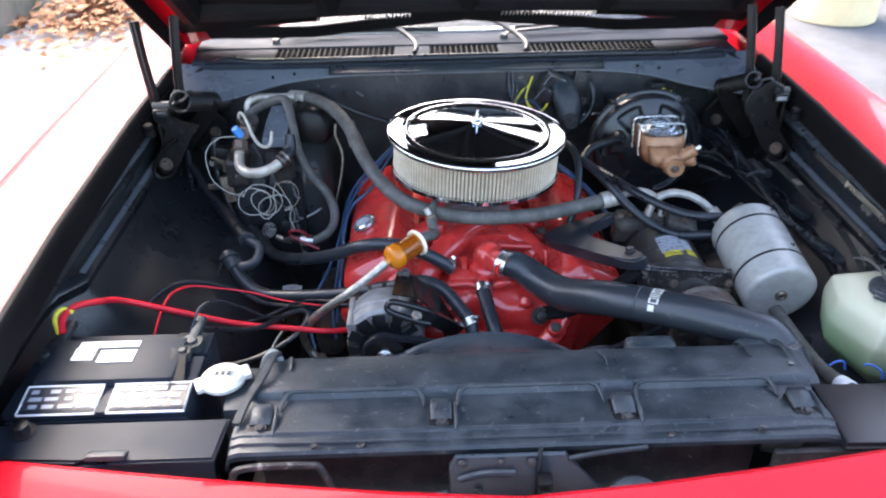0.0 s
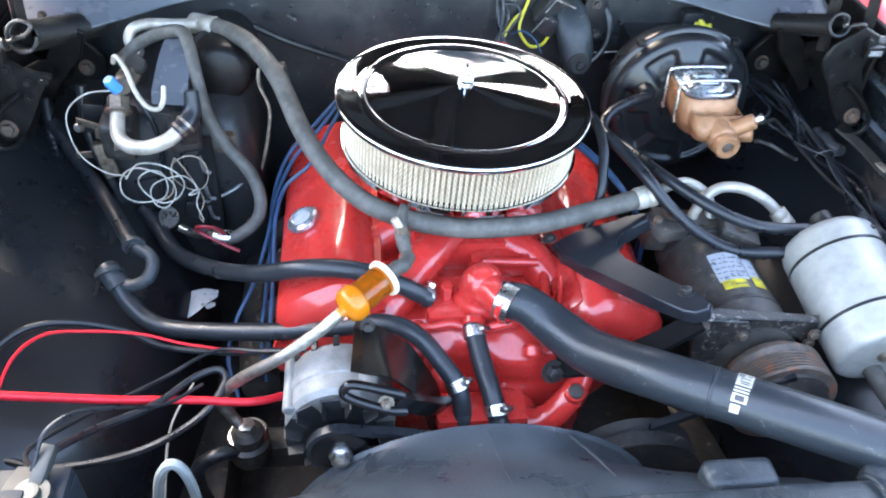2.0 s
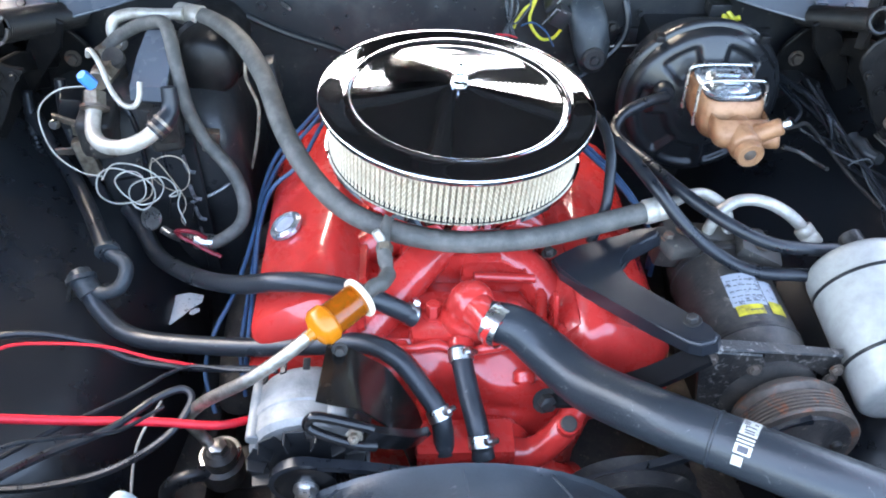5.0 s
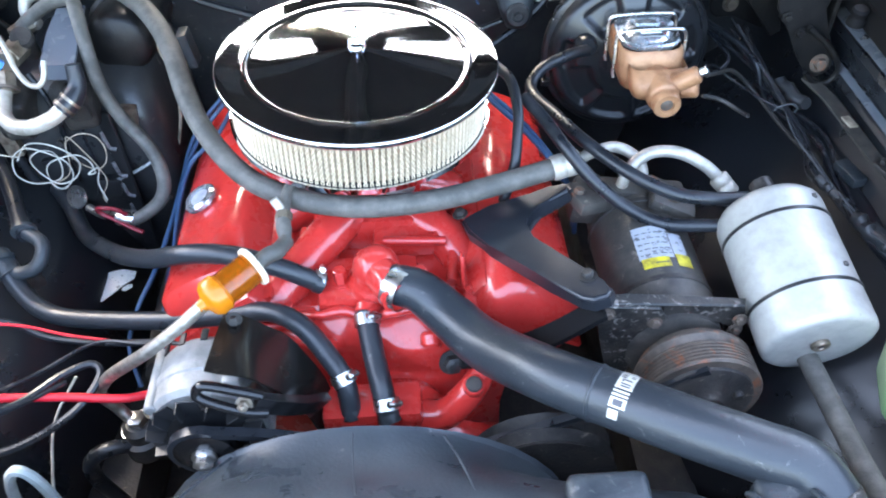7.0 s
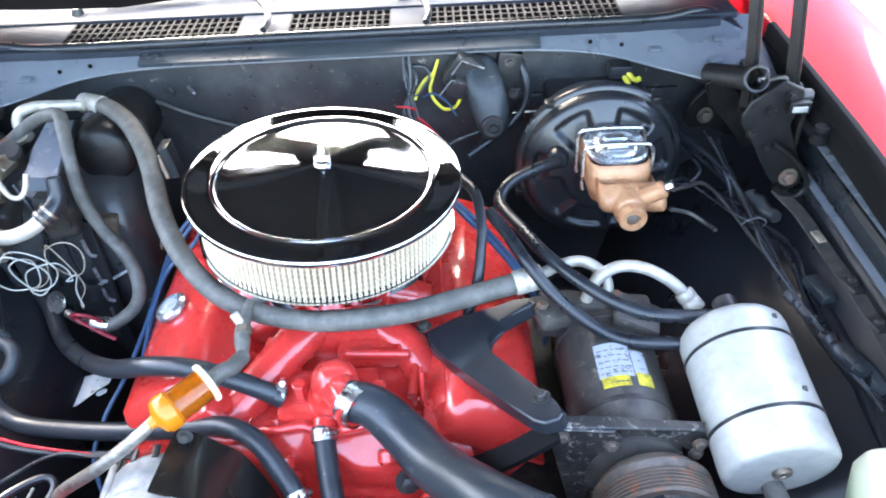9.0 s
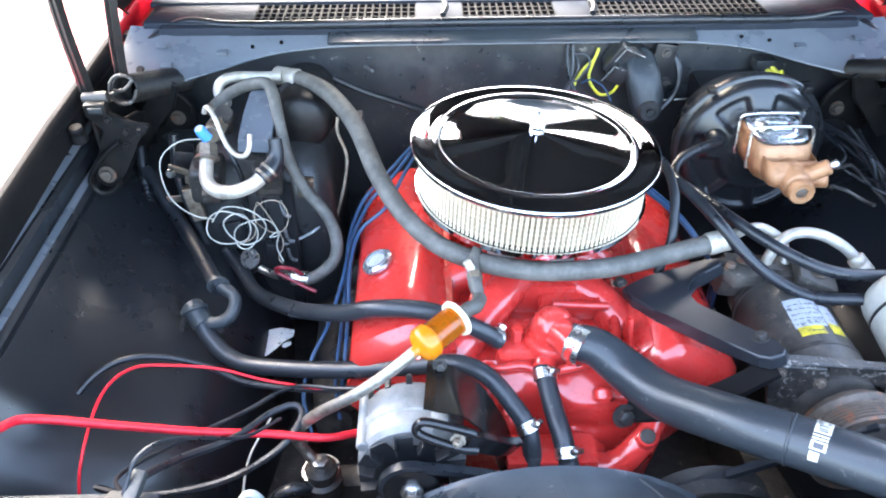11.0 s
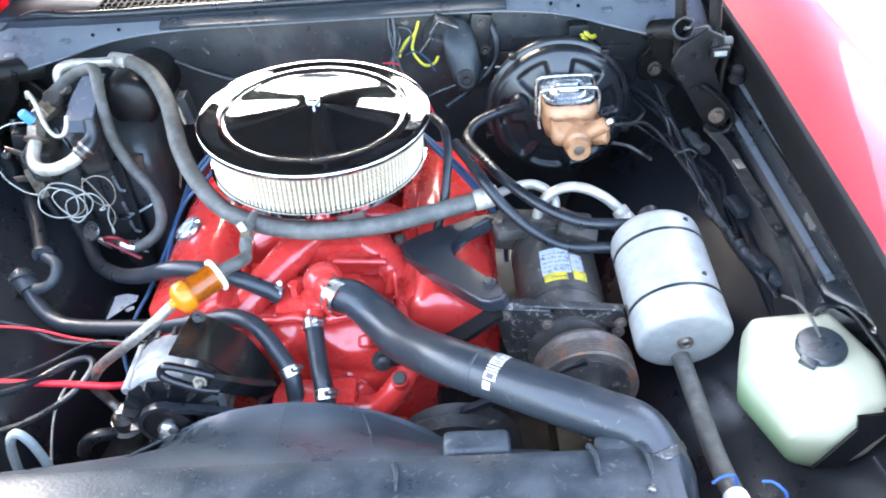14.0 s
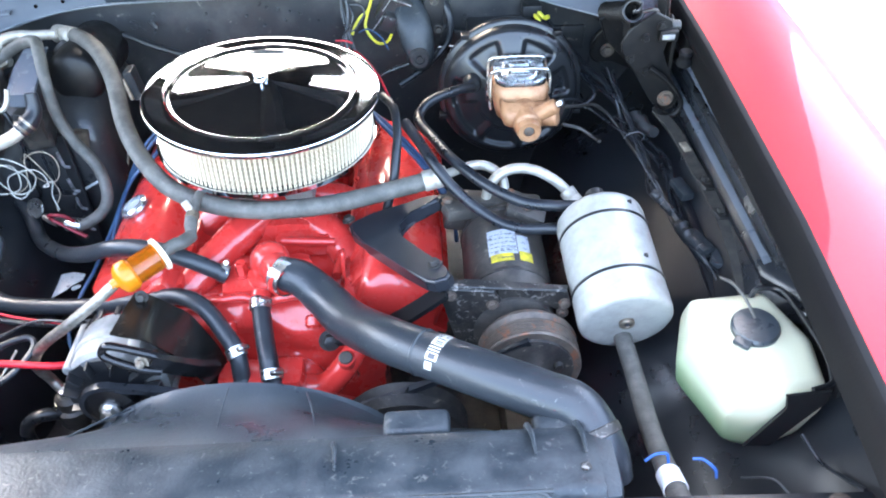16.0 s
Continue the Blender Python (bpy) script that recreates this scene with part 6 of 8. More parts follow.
for x in CL:
    # no hollow is cut; a darker plate paints the pocket's shade
    clip = part("clip_pocket_shade", block(B(), (x, -0.694, 0.8605), (0.034, 0.046, 0.0045), 0.002), "hinge_black", panel, "dark plate painting the shade of a recess")
    rows = [[(x + dx * w, y, 0.862 + h * dz) for dx, dz in ((-1, 0.0), (-0.96, 0.7), (-0.75, 1.0), (0.75, 1.0), (0.96, 0.7), (1, 0.0))] for y, w, h in ((-0.664, 0.010, 0.004), (-0.668, 0.0135, 0.009), (-0.680, 0.0150, 0.010), (-0.694, 0.0145, 0.006), (-0.700, 0.0135, 0.003))]
    bm = loft(B(), rows)
    bmesh.ops.holes_fill(bm, edges=bm.edges[:], sides=12)
    part("clip_tongue", bm, "black_plastic", clip, "", 50)
    part("pocket_wall", sweep(B(), [(x + 0.018, -0.718, 0.862), (x + 0.019, -0.695, 0.865), (x + 0.018, -0.672, 0.867)], [0.0016, 0.003, 0.0022], 8, 5), "black_plastic", clip)
    part("clip_screw", hexbolt(B(), (x + 0.001, -0.705, 0.862), (0, -0.25, 1), 0.0055, 0.006), "grime", clip, "dull screw")
for x, y0, y1 in ((0.138, -0.566, -0.610), (0.343, -0.553, -0.602), (0.395, -0.553, -0.602), (-0.300, -0.560, -0.600)):
    part("panel_rib", sweep(B(), [(x, y0, 0.850), (x, y0 - 0.008, 0.863), (x + 0.003, (y0 + y1) / 2, 0.869), (x + 0.004, y1, 0.8695)], [0.003, 0.0032, 0.0028, 0.0012], 8, 5), "black_plastic", panel)
for x0, x1, y, z in ((0.188, 0.262, -0.538, 0.852), (0.350, 0.392, -0.556, 0.858)):
    part("panel_lug", block(B(), ((x0 + x1) / 2, y, z - 0.016), (x1 - x0, 0.034, 0.030), 0.010, seg=3), "black_plastic", panel)
part("panel_strap", sweep(B(), [(-0.352, -0.700, 0.866), (-0.345, -0.660, 0.869), (-0.330, -0.620, 0.876), (-0.322, -0.585, 0.880), (-0.318, -0.562, 0.868)], 0, flat=(0.010, 0.006)), "black_plastic", panel)
bolts("panel_screw", [(0.395, -0.618, 0.866), (0.316, -0.728, 0.857), (-0.250, -0.733, 0.855), (-0.190, -0.733, 0.855), (0.20, -0.733, 0.855)], (0, -0.2, 1), "worn_iron", panel, 0.0045, 0.005)
bm = B()
rows = []
for y, f in ((-0.552, 0.0), (-0.535, 0.12), (-0.49, 0.62), (-0.455, 0.95), (-0.425, 1.0), (-0.42, 0.98)):
    row = []
    for k in range(25):
        a = radians(-12 + k * 204 / 24)
        R = 0.25
        cx, cz = -0.012 - R * math.cos(a), 0.535 + R * math.sin(a)
        fx = -0.012 - 0.34 * max(-1, min(1, 1.45 * math.cos(a)))
        fz = min(0.842, 0.535 + 0.33 * math.sin(a) + 0.06)
        row.append((fx * (1 - f) + cx * f, y, fz * (1 - f) + cz * f))
    rows.append(row)
loft(bm, rows, thick=0.003)
part("fan_shroud", bm, "shroud", rad, "weathered black moulded fan shroud")
def shroud_at(a, f, lift=0.0):
    """Point on the shroud at an angle, from the flat rear edge (0) to the round mouth (1)."""
    fx, fz = -0.012 - 0.34 * max(-1, min(1, 1.45 * math.cos(a))), min(0.842, 0.535 + 0.33 * math.sin(a) + 0.06)
    return (fx * (1 - f) + (-0.012 - (0.25 + lift) * math.cos(a)) * f, -0.552 + 0.127 * f ** 1.25, fz * (1 - f) + (0.535 + (0.25 + lift) * math.sin(a)) * f + lift)


for a0, a1, r in ((69, 59, 0.0015), (92, 90, 0.0008), (104.5, 111.8, 0.0015)):
    part("mould_seam", sweep(B(), [shroud_at(radians(a0 + (a1 - a0) * f), f, 0.001) for f in (0.02, 0.25, 0.5, 0.75, 0.97)], r, 6, 4), "shroud", rad)
bm = B()
block(bm, (0.02, -0.63, 0.62), (0.66, 0.07, 0.40), 0.01)
block(bm, (-0.345, -0.61, 0.80), (0.08, 0.09, 0.10), 0.012)
block(bm, (0.40, -0.60, 0.79), (0.07, 0.10, 0.14), 0.020)
part("tank", bm, "black_plastic", rad, "black radiator tanks and core")
bm = cyl(B(), (-0.385, -0.60, 0.80), (-0.388, -0.602, 0.856), 0.021, 24)
part("filler_neck", bm, "black", rad)
bm = lathe(B(), [(0.0, 0.013), (0.014, 0.012), (0.017, 0.009), (0.026, 0.008), (0.031, 0.003), (0.031, -0.002), (0.026, -0.003), (0.0, -0.003)], (-0.390, -0.602, 0.858), (0, 0, 1), 32)
for a in (25, 205):
    block(bm, (-0.390 + 0.029 * math.cos(radians(a)), -0.602 + 0.029 * math.sin(radians(a)), 0.859), (0.018, 0.026, 0.009), 0.003, rot=(0, 0, a))
cap = part("radiator_cap", bm, "cap_pale", rad, "pale worn radiator cap with two ears")
bm = B()
for k in range(3):
    block(bm, (-0.396 + 0.008 * k, -0.604, 0.8712), (0.005, 0.008, 0.001), 0)
part("cap_print", bm, "ink", cap, "short dark marks, unreadable")

# ---- battery ----
bat = thing("battery", (-0.55, -0.58, 0.66), "black car battery with pale labels on top", "battery")
bm = B()
block(bm, (-0.548, -0.578, 0.755), (0.246, 0.175, 0.185), 0.006)
part("case", bm, "battery_case", bat)
bm = B()
block(bm, (-0.548, -0.606, 0.853), (0.244, 0.112, 0.014), 0.004)
part("top_cover", bm, "battery_case", bat)
part("vent_cover", block(B(), (-0.55, -0.568, 0.862), (0.19, 0.09, 0.024), 0.005), "battery_case", bat)
part("terminal_ledge", block(B(), (-0.548, -0.515, 0.850), (0.242, 0.05, 0.010), 0.003), "battery_case", bat)
for x in (-0.598, -0.480):
    lab = part("label", plate(B(), (x, -0.638, 0.8615), (1, 0, 0), (0, 1, 0.15), [(-0.050, -0.024), (0.050, -0.024), (0.050, 0.022), (-0.050, 0.022)], 0.002, 0), "battery_label", bat, "black battery label with silver print, unreadable")
    bm = B()
    for i in range(3):
        for j in range(4):
            w = random.uniform(0.009, 0.022)
            block(bm, (x - 0.037 + j * 0.0245 + random.uniform(-0.003, 0.003), -0.650 + i * 0.0125, 0.8613 + i * 0.0019), (w, 0.006, 0.0012), 0, rot=(8.5, 0, 0))
    part("print", bm, "label_grey", lab)
    bm = B()
    sweep(bm, [(x - 0.051, -0.663, 0.8585), (x + 0.051, -0.663, 0.8585), (x + 0.051, -0.615, 0.866), (x - 0.051, -0.615, 0.866), (x - 0.051, -0.663, 0.8585)], 0.0016, 6, 1, straight=True)
    part("label_border", bm, "label_white", lab)
for x0, x1, y0, y1 in ((-0.607, -0.578, -0.572, -0.545), (-0.570, -0.520, -0.578, -0.552), (-0.605, -0.520, -0.545, -0.532)):
    part("white_sticker", plate(B(), ((x0 + x1) / 2, (y0 + y1) / 2, 0.8752), (1, 0, 0), (0, 1, 0), [(-(x1 - x0) / 2, -(y1 - y0) / 2), ((x1 - x0) / 2, -(y1 - y0) / 2), ((x1 - x0) / 2, (y1 - y0) / 2), (-(x1 - x0) / 2, (y1 - y0) / 2)], 0.0014, 0), "label_white", bat, "white sticker, unreadable")
for x in (-0.645, -0.452):
    bm = lathe(B(), [(0.010, 0), (0.0085, 0.018), (0.0, 0.019)], (x, -0.525, 0.853), (0, 0, 1), 18)
    post = part("terminal", bm, "lead", bat)
    bm = lathe(B(), [(0.0105, 0.002), (0.017, 0.002), (0.017, 0.014), (0.0105, 0.014)], (x, -0.525, 0.853), (0, 0, 1), 18)
    block(bm, (x - 0.004, -0.548, 0.862), (0.020, 0.032, 0.012), 0.003, rot=(0, 0, 10))
    block(bm, (x + 0.004, -0.500, 0.868), (0.014, 0.045, 0.011), 0.003, rot=(20, 0, -12))
    hexbolt(bm, (x - 0.004, -0.555, 0.868), (0, 0, 1), 0.006, 0.008)
    part("terminal_clamp", bm, "lead", post, "tarnished lead terminal clamp")


def cable(name, pts, r, material, label, group="wires", seg=8, n=8):
    return hose_thing(name, pts, r, material, label, n, seg, "wire", group)


cable("battery_cable", [(-0.645, -0.505, 0.872), (-0.650, -0.482, 0.884), (-0.640, -0.455, 0.886), (-0.615, -0.42, 0.870), (-0.60, -0.385, 0.845), (-0.52, -0.36, 0.80), (-0.44, -0.335, 0.755), (-0.36, -0.325, 0.735), (-0.29, -0.325, 0.725), (-0.25, -0.31, 0.715)], 0.0052, "wire_red", "thick red battery cable to the alternator", seg=10)
cable("battery_cable", [(-0.650, -0.505, 0.872), (-0.660, -0.485, 0.886), (-0.653, -0.470, 0.892), (-0.640, -0.468, 0.884)], 0.0035, "wire_yellow", "short yellow lead at the battery terminal")
cable("wire", [(-0.575, -0.42, 0.70), (-0.57, -0.38, 0.76), (-0.565, -0.30, 0.785), (-0.545, -0.245, 0.775), (-0.50, -0.222, 0.755), (-0.44, -0.215, 0.738), (-0.38, -0.225, 0.725), (-0.30, -0.235, 0.715)], 0.0020, "wire_red", "thin red wire over the inner fender")
cable("wire_loom", [(-0.655, -0.47, 0.69), (-0.660, -0.39, 0.70), (-0.64, -0.32, 0.72), (-0.61, -0.26, 0.755), (-0.57, -0.225, 0.768), (-0.52, -0.208, 0.757), (-0.46, -0.203, 0.73), (-0.415, -0.215, 0.712), (-0.34, -0.228, 0.71), (-0.25, -0.24, 0.72)], 0.0045, "rubber", "black taped wiring loom across the inner fender")
cable("wire_loom", [(-0.455, -0.50, 0.868), (-0.455, -0.46, 0.84), (-0.44, -0.40, 0.79), (-0.40, -0.345, 0.752), (-0.36, -0.30, 0.745), (-0.332, -0.285, 0.742), (-0.322, -0.30, 0.735), (-0.35, -0.34, 0.72), (-0.42, -0.37, 0.70), (-0.52, -0.38, 0.69), (-0.60, -0.37, 0.70), (-0.67, -0.40, 0.69)], 0.0048, "rubber", "black battery cable doubling back beside the alternator")
cable("wire", [(-0.22, -0.28, 0.765), (-0.28, -0.26, 0.745), (-0.34, -0.25, 0.738), (-0.40, -0.29, 0.735), (-0.47, -0.36, 0.76), (-0.50, -0.43, 0.80), (-0.465, -0.49, 0.85)], 0.0026, "rubber", "thin black wire to the battery")
cable("overflow_tube", [(-0.395, -0.44, 0.60), (-0.389, -0.44, 0.678), (-0.376, -0.44, 0.745), (-0.361, -0.44, 0.772), (-0.350, -0.44, 0.764), (-0.344, -0.44, 0.731), (-0.343, -0.44, 0.66)], 0.006, "tube_pale", "pale grey-green overflow tube arched beside the radiator", "")
bd = thing("battery_strap", (-0.47, -0.55, 0.86), "flat black rubber hold-down strap across the battery", "strap")
part("strap_band", sweep(B(), [(-0.468, -0.488, 0.852), (-0.470, -0.515, 0.862), (-0.462, -0.55, 0.872), (-0.452, -0.60, 0.868), (-0.446, -0.65, 0.855)], 0, flat=(0.020, 0.003)), "black", bd)
cable("wire", [(-0.455, -0.50, 0.872), (-0.446, -0.475, 0.890), (-0.425, -0.45, 0.885), (-0.40, -0.42, 0.85), (-0.37, -0.38, 0.80), (-0.34, -0.33, 0.77)], 0.0022, "rubber", "thin black wire from the battery terminal")
cable("wire", [(-0.37, -0.27, 0.70), (-0.40, -0.31, 0.66), (-0.41, -0.36, 0.60), (-0.42, -0.40, 0.52)], 0.0018, "wire_white", "thin grey wire hanging by the fuel pump")

# ---- heater and evaporator case on the firewall ----
hb = thing("evaporator_case", (-0.44, 0.22, 0.5), "black evaporator case bolted to the firewall", "heater case")
bm = B()
loft(bm, [rounded(-0.425, 0.235, 0.235, 0.20, 0.03, 0.50), rounded(-0.425, 0.230, 0.235, 0.23, 0.03, 0.60), rounded(-0.425, 0.225, 0.225, 0.25, 0.035, 0.80), rounded(-0.425, 0.232, 0.215, 0.235, 0.04, 0.845), rounded(-0.425, 0.245, 0.19, 0.20, 0.045, 0.872), rounded(-0.425, 0.25, 0.15, 0.16, 0.045, 0.882)], closed=True)
bm.faces.new([v for v in bm.verts if abs(v.co.z - 0.882) < 1e-5])
part("case", bm, "black_dusty", hb, "", 50)
bm = lathe(B(), [(0.0, 0.0), (0.036, 0.0), (0.044, -0.006), (0.048, -0.018), (0.050, -0.06), (0.056, -0.065), (0.056, -0.075), (0.050, -0.08), (0.050, -0.17), (0.0, -0.17)], (-0.355, 0.165, 0.905), (0.06, -1, 0.12), 36)
part("blower_dome", bm, "hinge_black", hb, "dull black round blower housing")
bm = B()
loft(bm, [[(-0.437, 0.200, 0.950), (-0.396, 0.200, 0.952)], [(-0.442, 0.150, 0.938), (-0.392, 0.140, 0.942)], [(-0.447, 0.105, 0.915), (-0.392, 0.090, 0.922)], [(-0.448, 0.098, 0.897), (-0.392, 0.084, 0.902)]], thick=0.003)
part("sheet_bracket", bm, "cowl", hb, "bent dusty grey sheet metal bracket")
bm = B()
plate(bm, (-0.383, 0.092, 0.74), (0.95, -0.3, 0), (0, 0.04, 1), [(-0.012, -0.16), (0.012, -0.16), (0.012, 0.10), (-0.012, 0.10)], 0.006)
part("clamp_rib", bm, "black", hb)
bm = B()
sweep(bm, [(-0.405, 0.094, 0.712), (-0.375, 0.092, 0.726), (-0.345, 0.102, 0.738), (-0.325, 0.122, 0.748)], 0.0028, 8, 5)
part("case_seam", bm, "case_edge", hb)
for z, h in ((0.796, 0.030), (0.742, 0.026), (0.700, 0.024), (0.655, 0.03)):
    bm = sweep(B(), [(-0.392, 0.086, z + h / 2), (-0.388, 0.084, z - h / 2 + 0.004), (-0.378, 0.083, z - h / 2)], 0, flat=(0.005, 0.003))
    part("spring_clip", bm, "case_edge", hb, "worn metal clip edge")
for x, y, z in ((-0.515, 0.115, 0.80), (-0.46, 0.097, 0.79), (-0.46, 0.097, 0.66), (-0.51, 0.115, 0.67), (-0.34, 0.11, 0.78), (-0.335, 0.112, 0.66)):
    bolts("case_screw", [(x, y, z)], (0, -1, 0.2), "grime", hb, 0.005, 0.007)
bm = B()
block(bm, (-0.405, 0.085, 0.858), (0.045, 0.05, 0.05), 0.010, rot=(12, 0, 10), seg=3)
block(bm, (-0.395, 0.062, 0.875), (0.028, 0.028, 0.04), 0.006, rot=(20, 0, 10))
part("inlet_block", block(B(), (-0.505, 0.105, 0.845), (0.05, 0.06, 0.07), 0.012, rot=(10, 5, 0), seg=3), "grime", hb)
part("valve_block", bm, "grime", hb, "greasy expansion valve block")
bm = sweep(B(), [(-0.297, 0.17, 0.915), (-0.299, 0.168, 0.888), (-0.288, 0.165, 0.852), (-0.289, 0.162, 0.821), (-0.304, 0.160, 0.756), (-0.324, 0.150, 0.702)], 0.0026, 8, 5)
part("drain_cord", bm, "cord_brown", hb, "thin dirty cord along the case")
for x, y, z, dx, dz in ((-0.535, 0.085, 0.870, 0.05, 0.012), (-0.520, 0.080, 0.855, 0.030, 0.020)):
    part("clamp_strap", block(B(), (x, y, z), (dx, 0.004, dz), 0.001, rot=(10, 14, -12)), "nut_brown", hb, "dull brown clamp strap")
part("strap_screw", lathe(B(), [(0.0, 0.007), (0.006, 0.007), (0.0075, 0.004), (0.0075, 0.0)], (-0.552, 0.078, 0.872), (-0.2, -0.9, 0.3), 12), "steel", hb)
part("rusty_tab", plate(B(), (-0.555, 0.12, 0.795), (1, 0.3, -0.2), (0, -0.3, 1), [(-0.03, -0.008), (0.02, -0.012), (0.026, 0.0), (0.015, 0.012), (-0.03, 0.006)], 0.003), "rust", hb, "small rusty bracket tab")
part("flat_tab", block(B(), (-0.492, 0.06, 0.842), (0.026, 0.020, 0.024), 0.004, rot=(15, 0, 10)), "grime", hb)
bm = B()
pts = spline([(-0.640, 0.20, 0.85), (-0.634, 0.17, 0.806), (-0.632, 0.16, 0.771), (-0.625, 0.15, 0.741), (-0.60, 0.14, 0.712)], 9)
sweep(bm, pts, [0.0095 if k % 2 else 0.0075 for k in range(len(pts))], 12, 1, straight=True)
part("ribbed_drain", bm, "rubber", hb, "small ribbed black hose")
random.seed(17)
for p, q, a in (((-0.545, 0.125, 0.865), (0.03, 0.03, 0.05), 12), ((-0.535, 0.10, 0.80), (0.022, 0.02, 0.06), -8), ((-0.432, 0.098, 0.865), (0.02, 0.02, 0.045), 6), ((-0.415, 0.092, 0.705), (0.035, 0.02, 0.03), 15), ((-0.48, 0.098, 0.735), (0.04, 0.012, 0.05), -12), ((-0.352, 0.108, 0.822), (0.025, 0.015, 0.035), 10)):
    part("bracket_piece", block(B(), p, q, 0.003, rot=(random.uniform(-15, 15), a, random.uniform(-20, 20))), random.choice(("grime", "black", "nut_brown")), hb)
for pts, r in (([(-0.56, 0.15, 0.90), (-0.562, 0.13, 0.84), (-0.548, 0.115, 0.77), (-0.53, 0.105, 0.69), (-0.535, 0.10, 0.60)], 0.008), ([(-0.47, 0.11, 0.90), (-0.452, 0.098, 0.86), (-0.45, 0.092, 0.80), (-0.462, 0.09, 0.74)], 0.004), ([(-0.40, 0.10, 0.90), (-0.415, 0.09, 0.84), (-0.42, 0.088, 0.78), (-0.41, 0.088, 0.70)], 0.003)):
    part("case_hose", sweep(B(), pts, r, 10, 6), "rubber", hb)
rl = thing("relay", (-0.27, 0.20, 0.86), "small tan-edged connector behind the grey hose", "connector")
part("relay_body", block(B(), (-0.262, 0.185, 0.885), (0.016, 0.03, 0.055), 0.003, rot=(0, -8, 0)), "black_plastic", rl)
part("relay_edge", block(B(), (-0.271, 0.170, 0.880), (0.006, 0.008, 0.040), 0.002, rot=(0, -8, 0)), "cord_brown", rl, "tan plastic edge")

pv = thing("refrigerant_pipe", (-0.47, 0.1, 0.85), "bent aluminium refrigerant pipes on the evaporator case", "pipe")
part("top_pipe", sweep(B(), [(-0.392, 0.240, 0.955), (-0.430, 0.243, 0.954), (-0.470, 0.243, 0.954), (-0.492, 0.238, 0.948), (-0.499, 0.232, 0.934), (-0.494, 0.226, 0.920), (-0.482, 0.22, 0.915)], 0.0085, 14, 7), "alu_tube", pv)
part("u_pipe", sweep(B(), [(-0.492, 0.088, 0.905), (-0.492, 0.070, 0.893), (-0.488, 0.042, 0.881), (-0.472, 0.022, 0.876), (-0.445, 0.014, 0.877), (-0.415, 0.018, 0.886), (-0.395, 0.032, 0.897)], 0.0105, 18, 7), "alu_tube", pv, "thick pale aluminium return bend")
part("equalizer_pipe", sweep(B(), [(-0.490, 0.105, 0.962), (-0.484, 0.098, 0.974), (-0.476, 0.090, 0.974), (-0.466, 0.078, 0.960), (-0.455, 0.060, 0.938), (-0.440, 0.046, 0.924), (-0.425, 0.043, 0.922), (-0.418, 0.052, 0.930), (-0.417, 0.066, 0.945)], 0.0037, 12, 7), "alu_tube", pv)
for p, q, r in (((-0.493, 0.096, 0.912), (-0.492, 0.078, 0.896), 0.0175), ((-0.490, 0.222, 0.917), (-0.510, 0.200, 0.915), 0.012), ((-0.515, 0.195, 0.915), (-0.498, 0.215, 0.921), 0.010), ((-0.478, 0.155, 0.925), (-0.482, 0.10, 0.930), 0.018)):
    part("flare_nut", cyl(cyl(B(), p, q, r * 0.9, 6), p, Vector(q) + (Vector(q) - Vector(p)) * 0.15, r * 0.76, 18), "nut_brown", pv, "dull hexagonal pipe nut")
part("pipe_elbow", sweep(B(), [(-0.402, 0.026, 0.892), (-0.388, 0.038, 0.901), (-0.380, 0.052, 0.915), (-0.380, 0.062, 0.940)], [0.0145, 0.0145, 0.012, 0.010], 14, 5), "rubber", pv, "black rubber elbow on the return bend")
for p in ((-0.398, 0.030, 0.8945), (-0.390, 0.037, 0.900)):
    part("clamp_ring", lathe(B(), [(0.0140, -0.0025), (0.0156, -0.002), (0.0156, 0.002), (0.0140, 0.0025)], p, (0.6, 0.5, 0.4), 20, close=False), "nut_brown", pv)
part("rust_ring", lathe(B(), [(0.0125, -0.002), (0.019, -0.002), (0.019, 0.002), (0.0125, 0.002)], (-0.492, 0.079, 0.897), (0, -0.75, -0.65), 20), "rust", pv)
part("valve_head", lathe(B(), [(0.0, 0.0), (0.014, 0.0), (0.016, 0.004), (0.016, 0.012), (0.012, 0.02), (0.012, 0.05), (0.0, 0.05)], (-0.470, 0.135, 0.945), (-0.15, 0.5, -0.8), 24), "grime", pv, "dull metal expansion valve head")
part("blue_cap", lathe(B(), [(0.0095, -0.003), (0.0088, 0.0), (0.0088, 0.016), (0.0070, 0.019), (0, 0.019)], (-0.487, 0.080, 0.935), (-0.35, -0.3, 0.9), 8), "blue", pv, "bright blue plastic valve cap")
part("suction_hose", sweep(B(), [(-0.508, 0.203, 0.915), (-0.485, 0.222, 0.930), (-0.445, 0.208, 0.955), (-0.408, 0.187, 0.969), (-0.393, 0.158, 0.962), (-0.382, 0.122, 0.925), (-0.370, 0.094, 0.880), (-0.348, 0.072, 0.845), (-0.312, 0.045, 0.808), (-0.298, 0.020, 0.775), (-0.305, 0.004, 0.748), (-0.330, -0.010, 0.732), (-0.352, -0.018, 0.728)], 0.0098, 14, 8), "rubber_grey", pv, "grey rubber suction hose")
bm = lathe(B(), [(0.0105, 0), (0.0118, 0.002), (0.0118, 0.026), (0.0105, 0.028)], (-0.343, -0.015, 0.729), (-1, 0.1, 0.05), 18)
sweep(bm, [(-0.370, -0.012, 0.731), (-0.390, 0.005, 0.722), (-0.409, 0.019, 0.712), (-0.430, 0.034, 0.712)], [0.0062, 0.009, 0.0062, 0.0062], 12, 6)
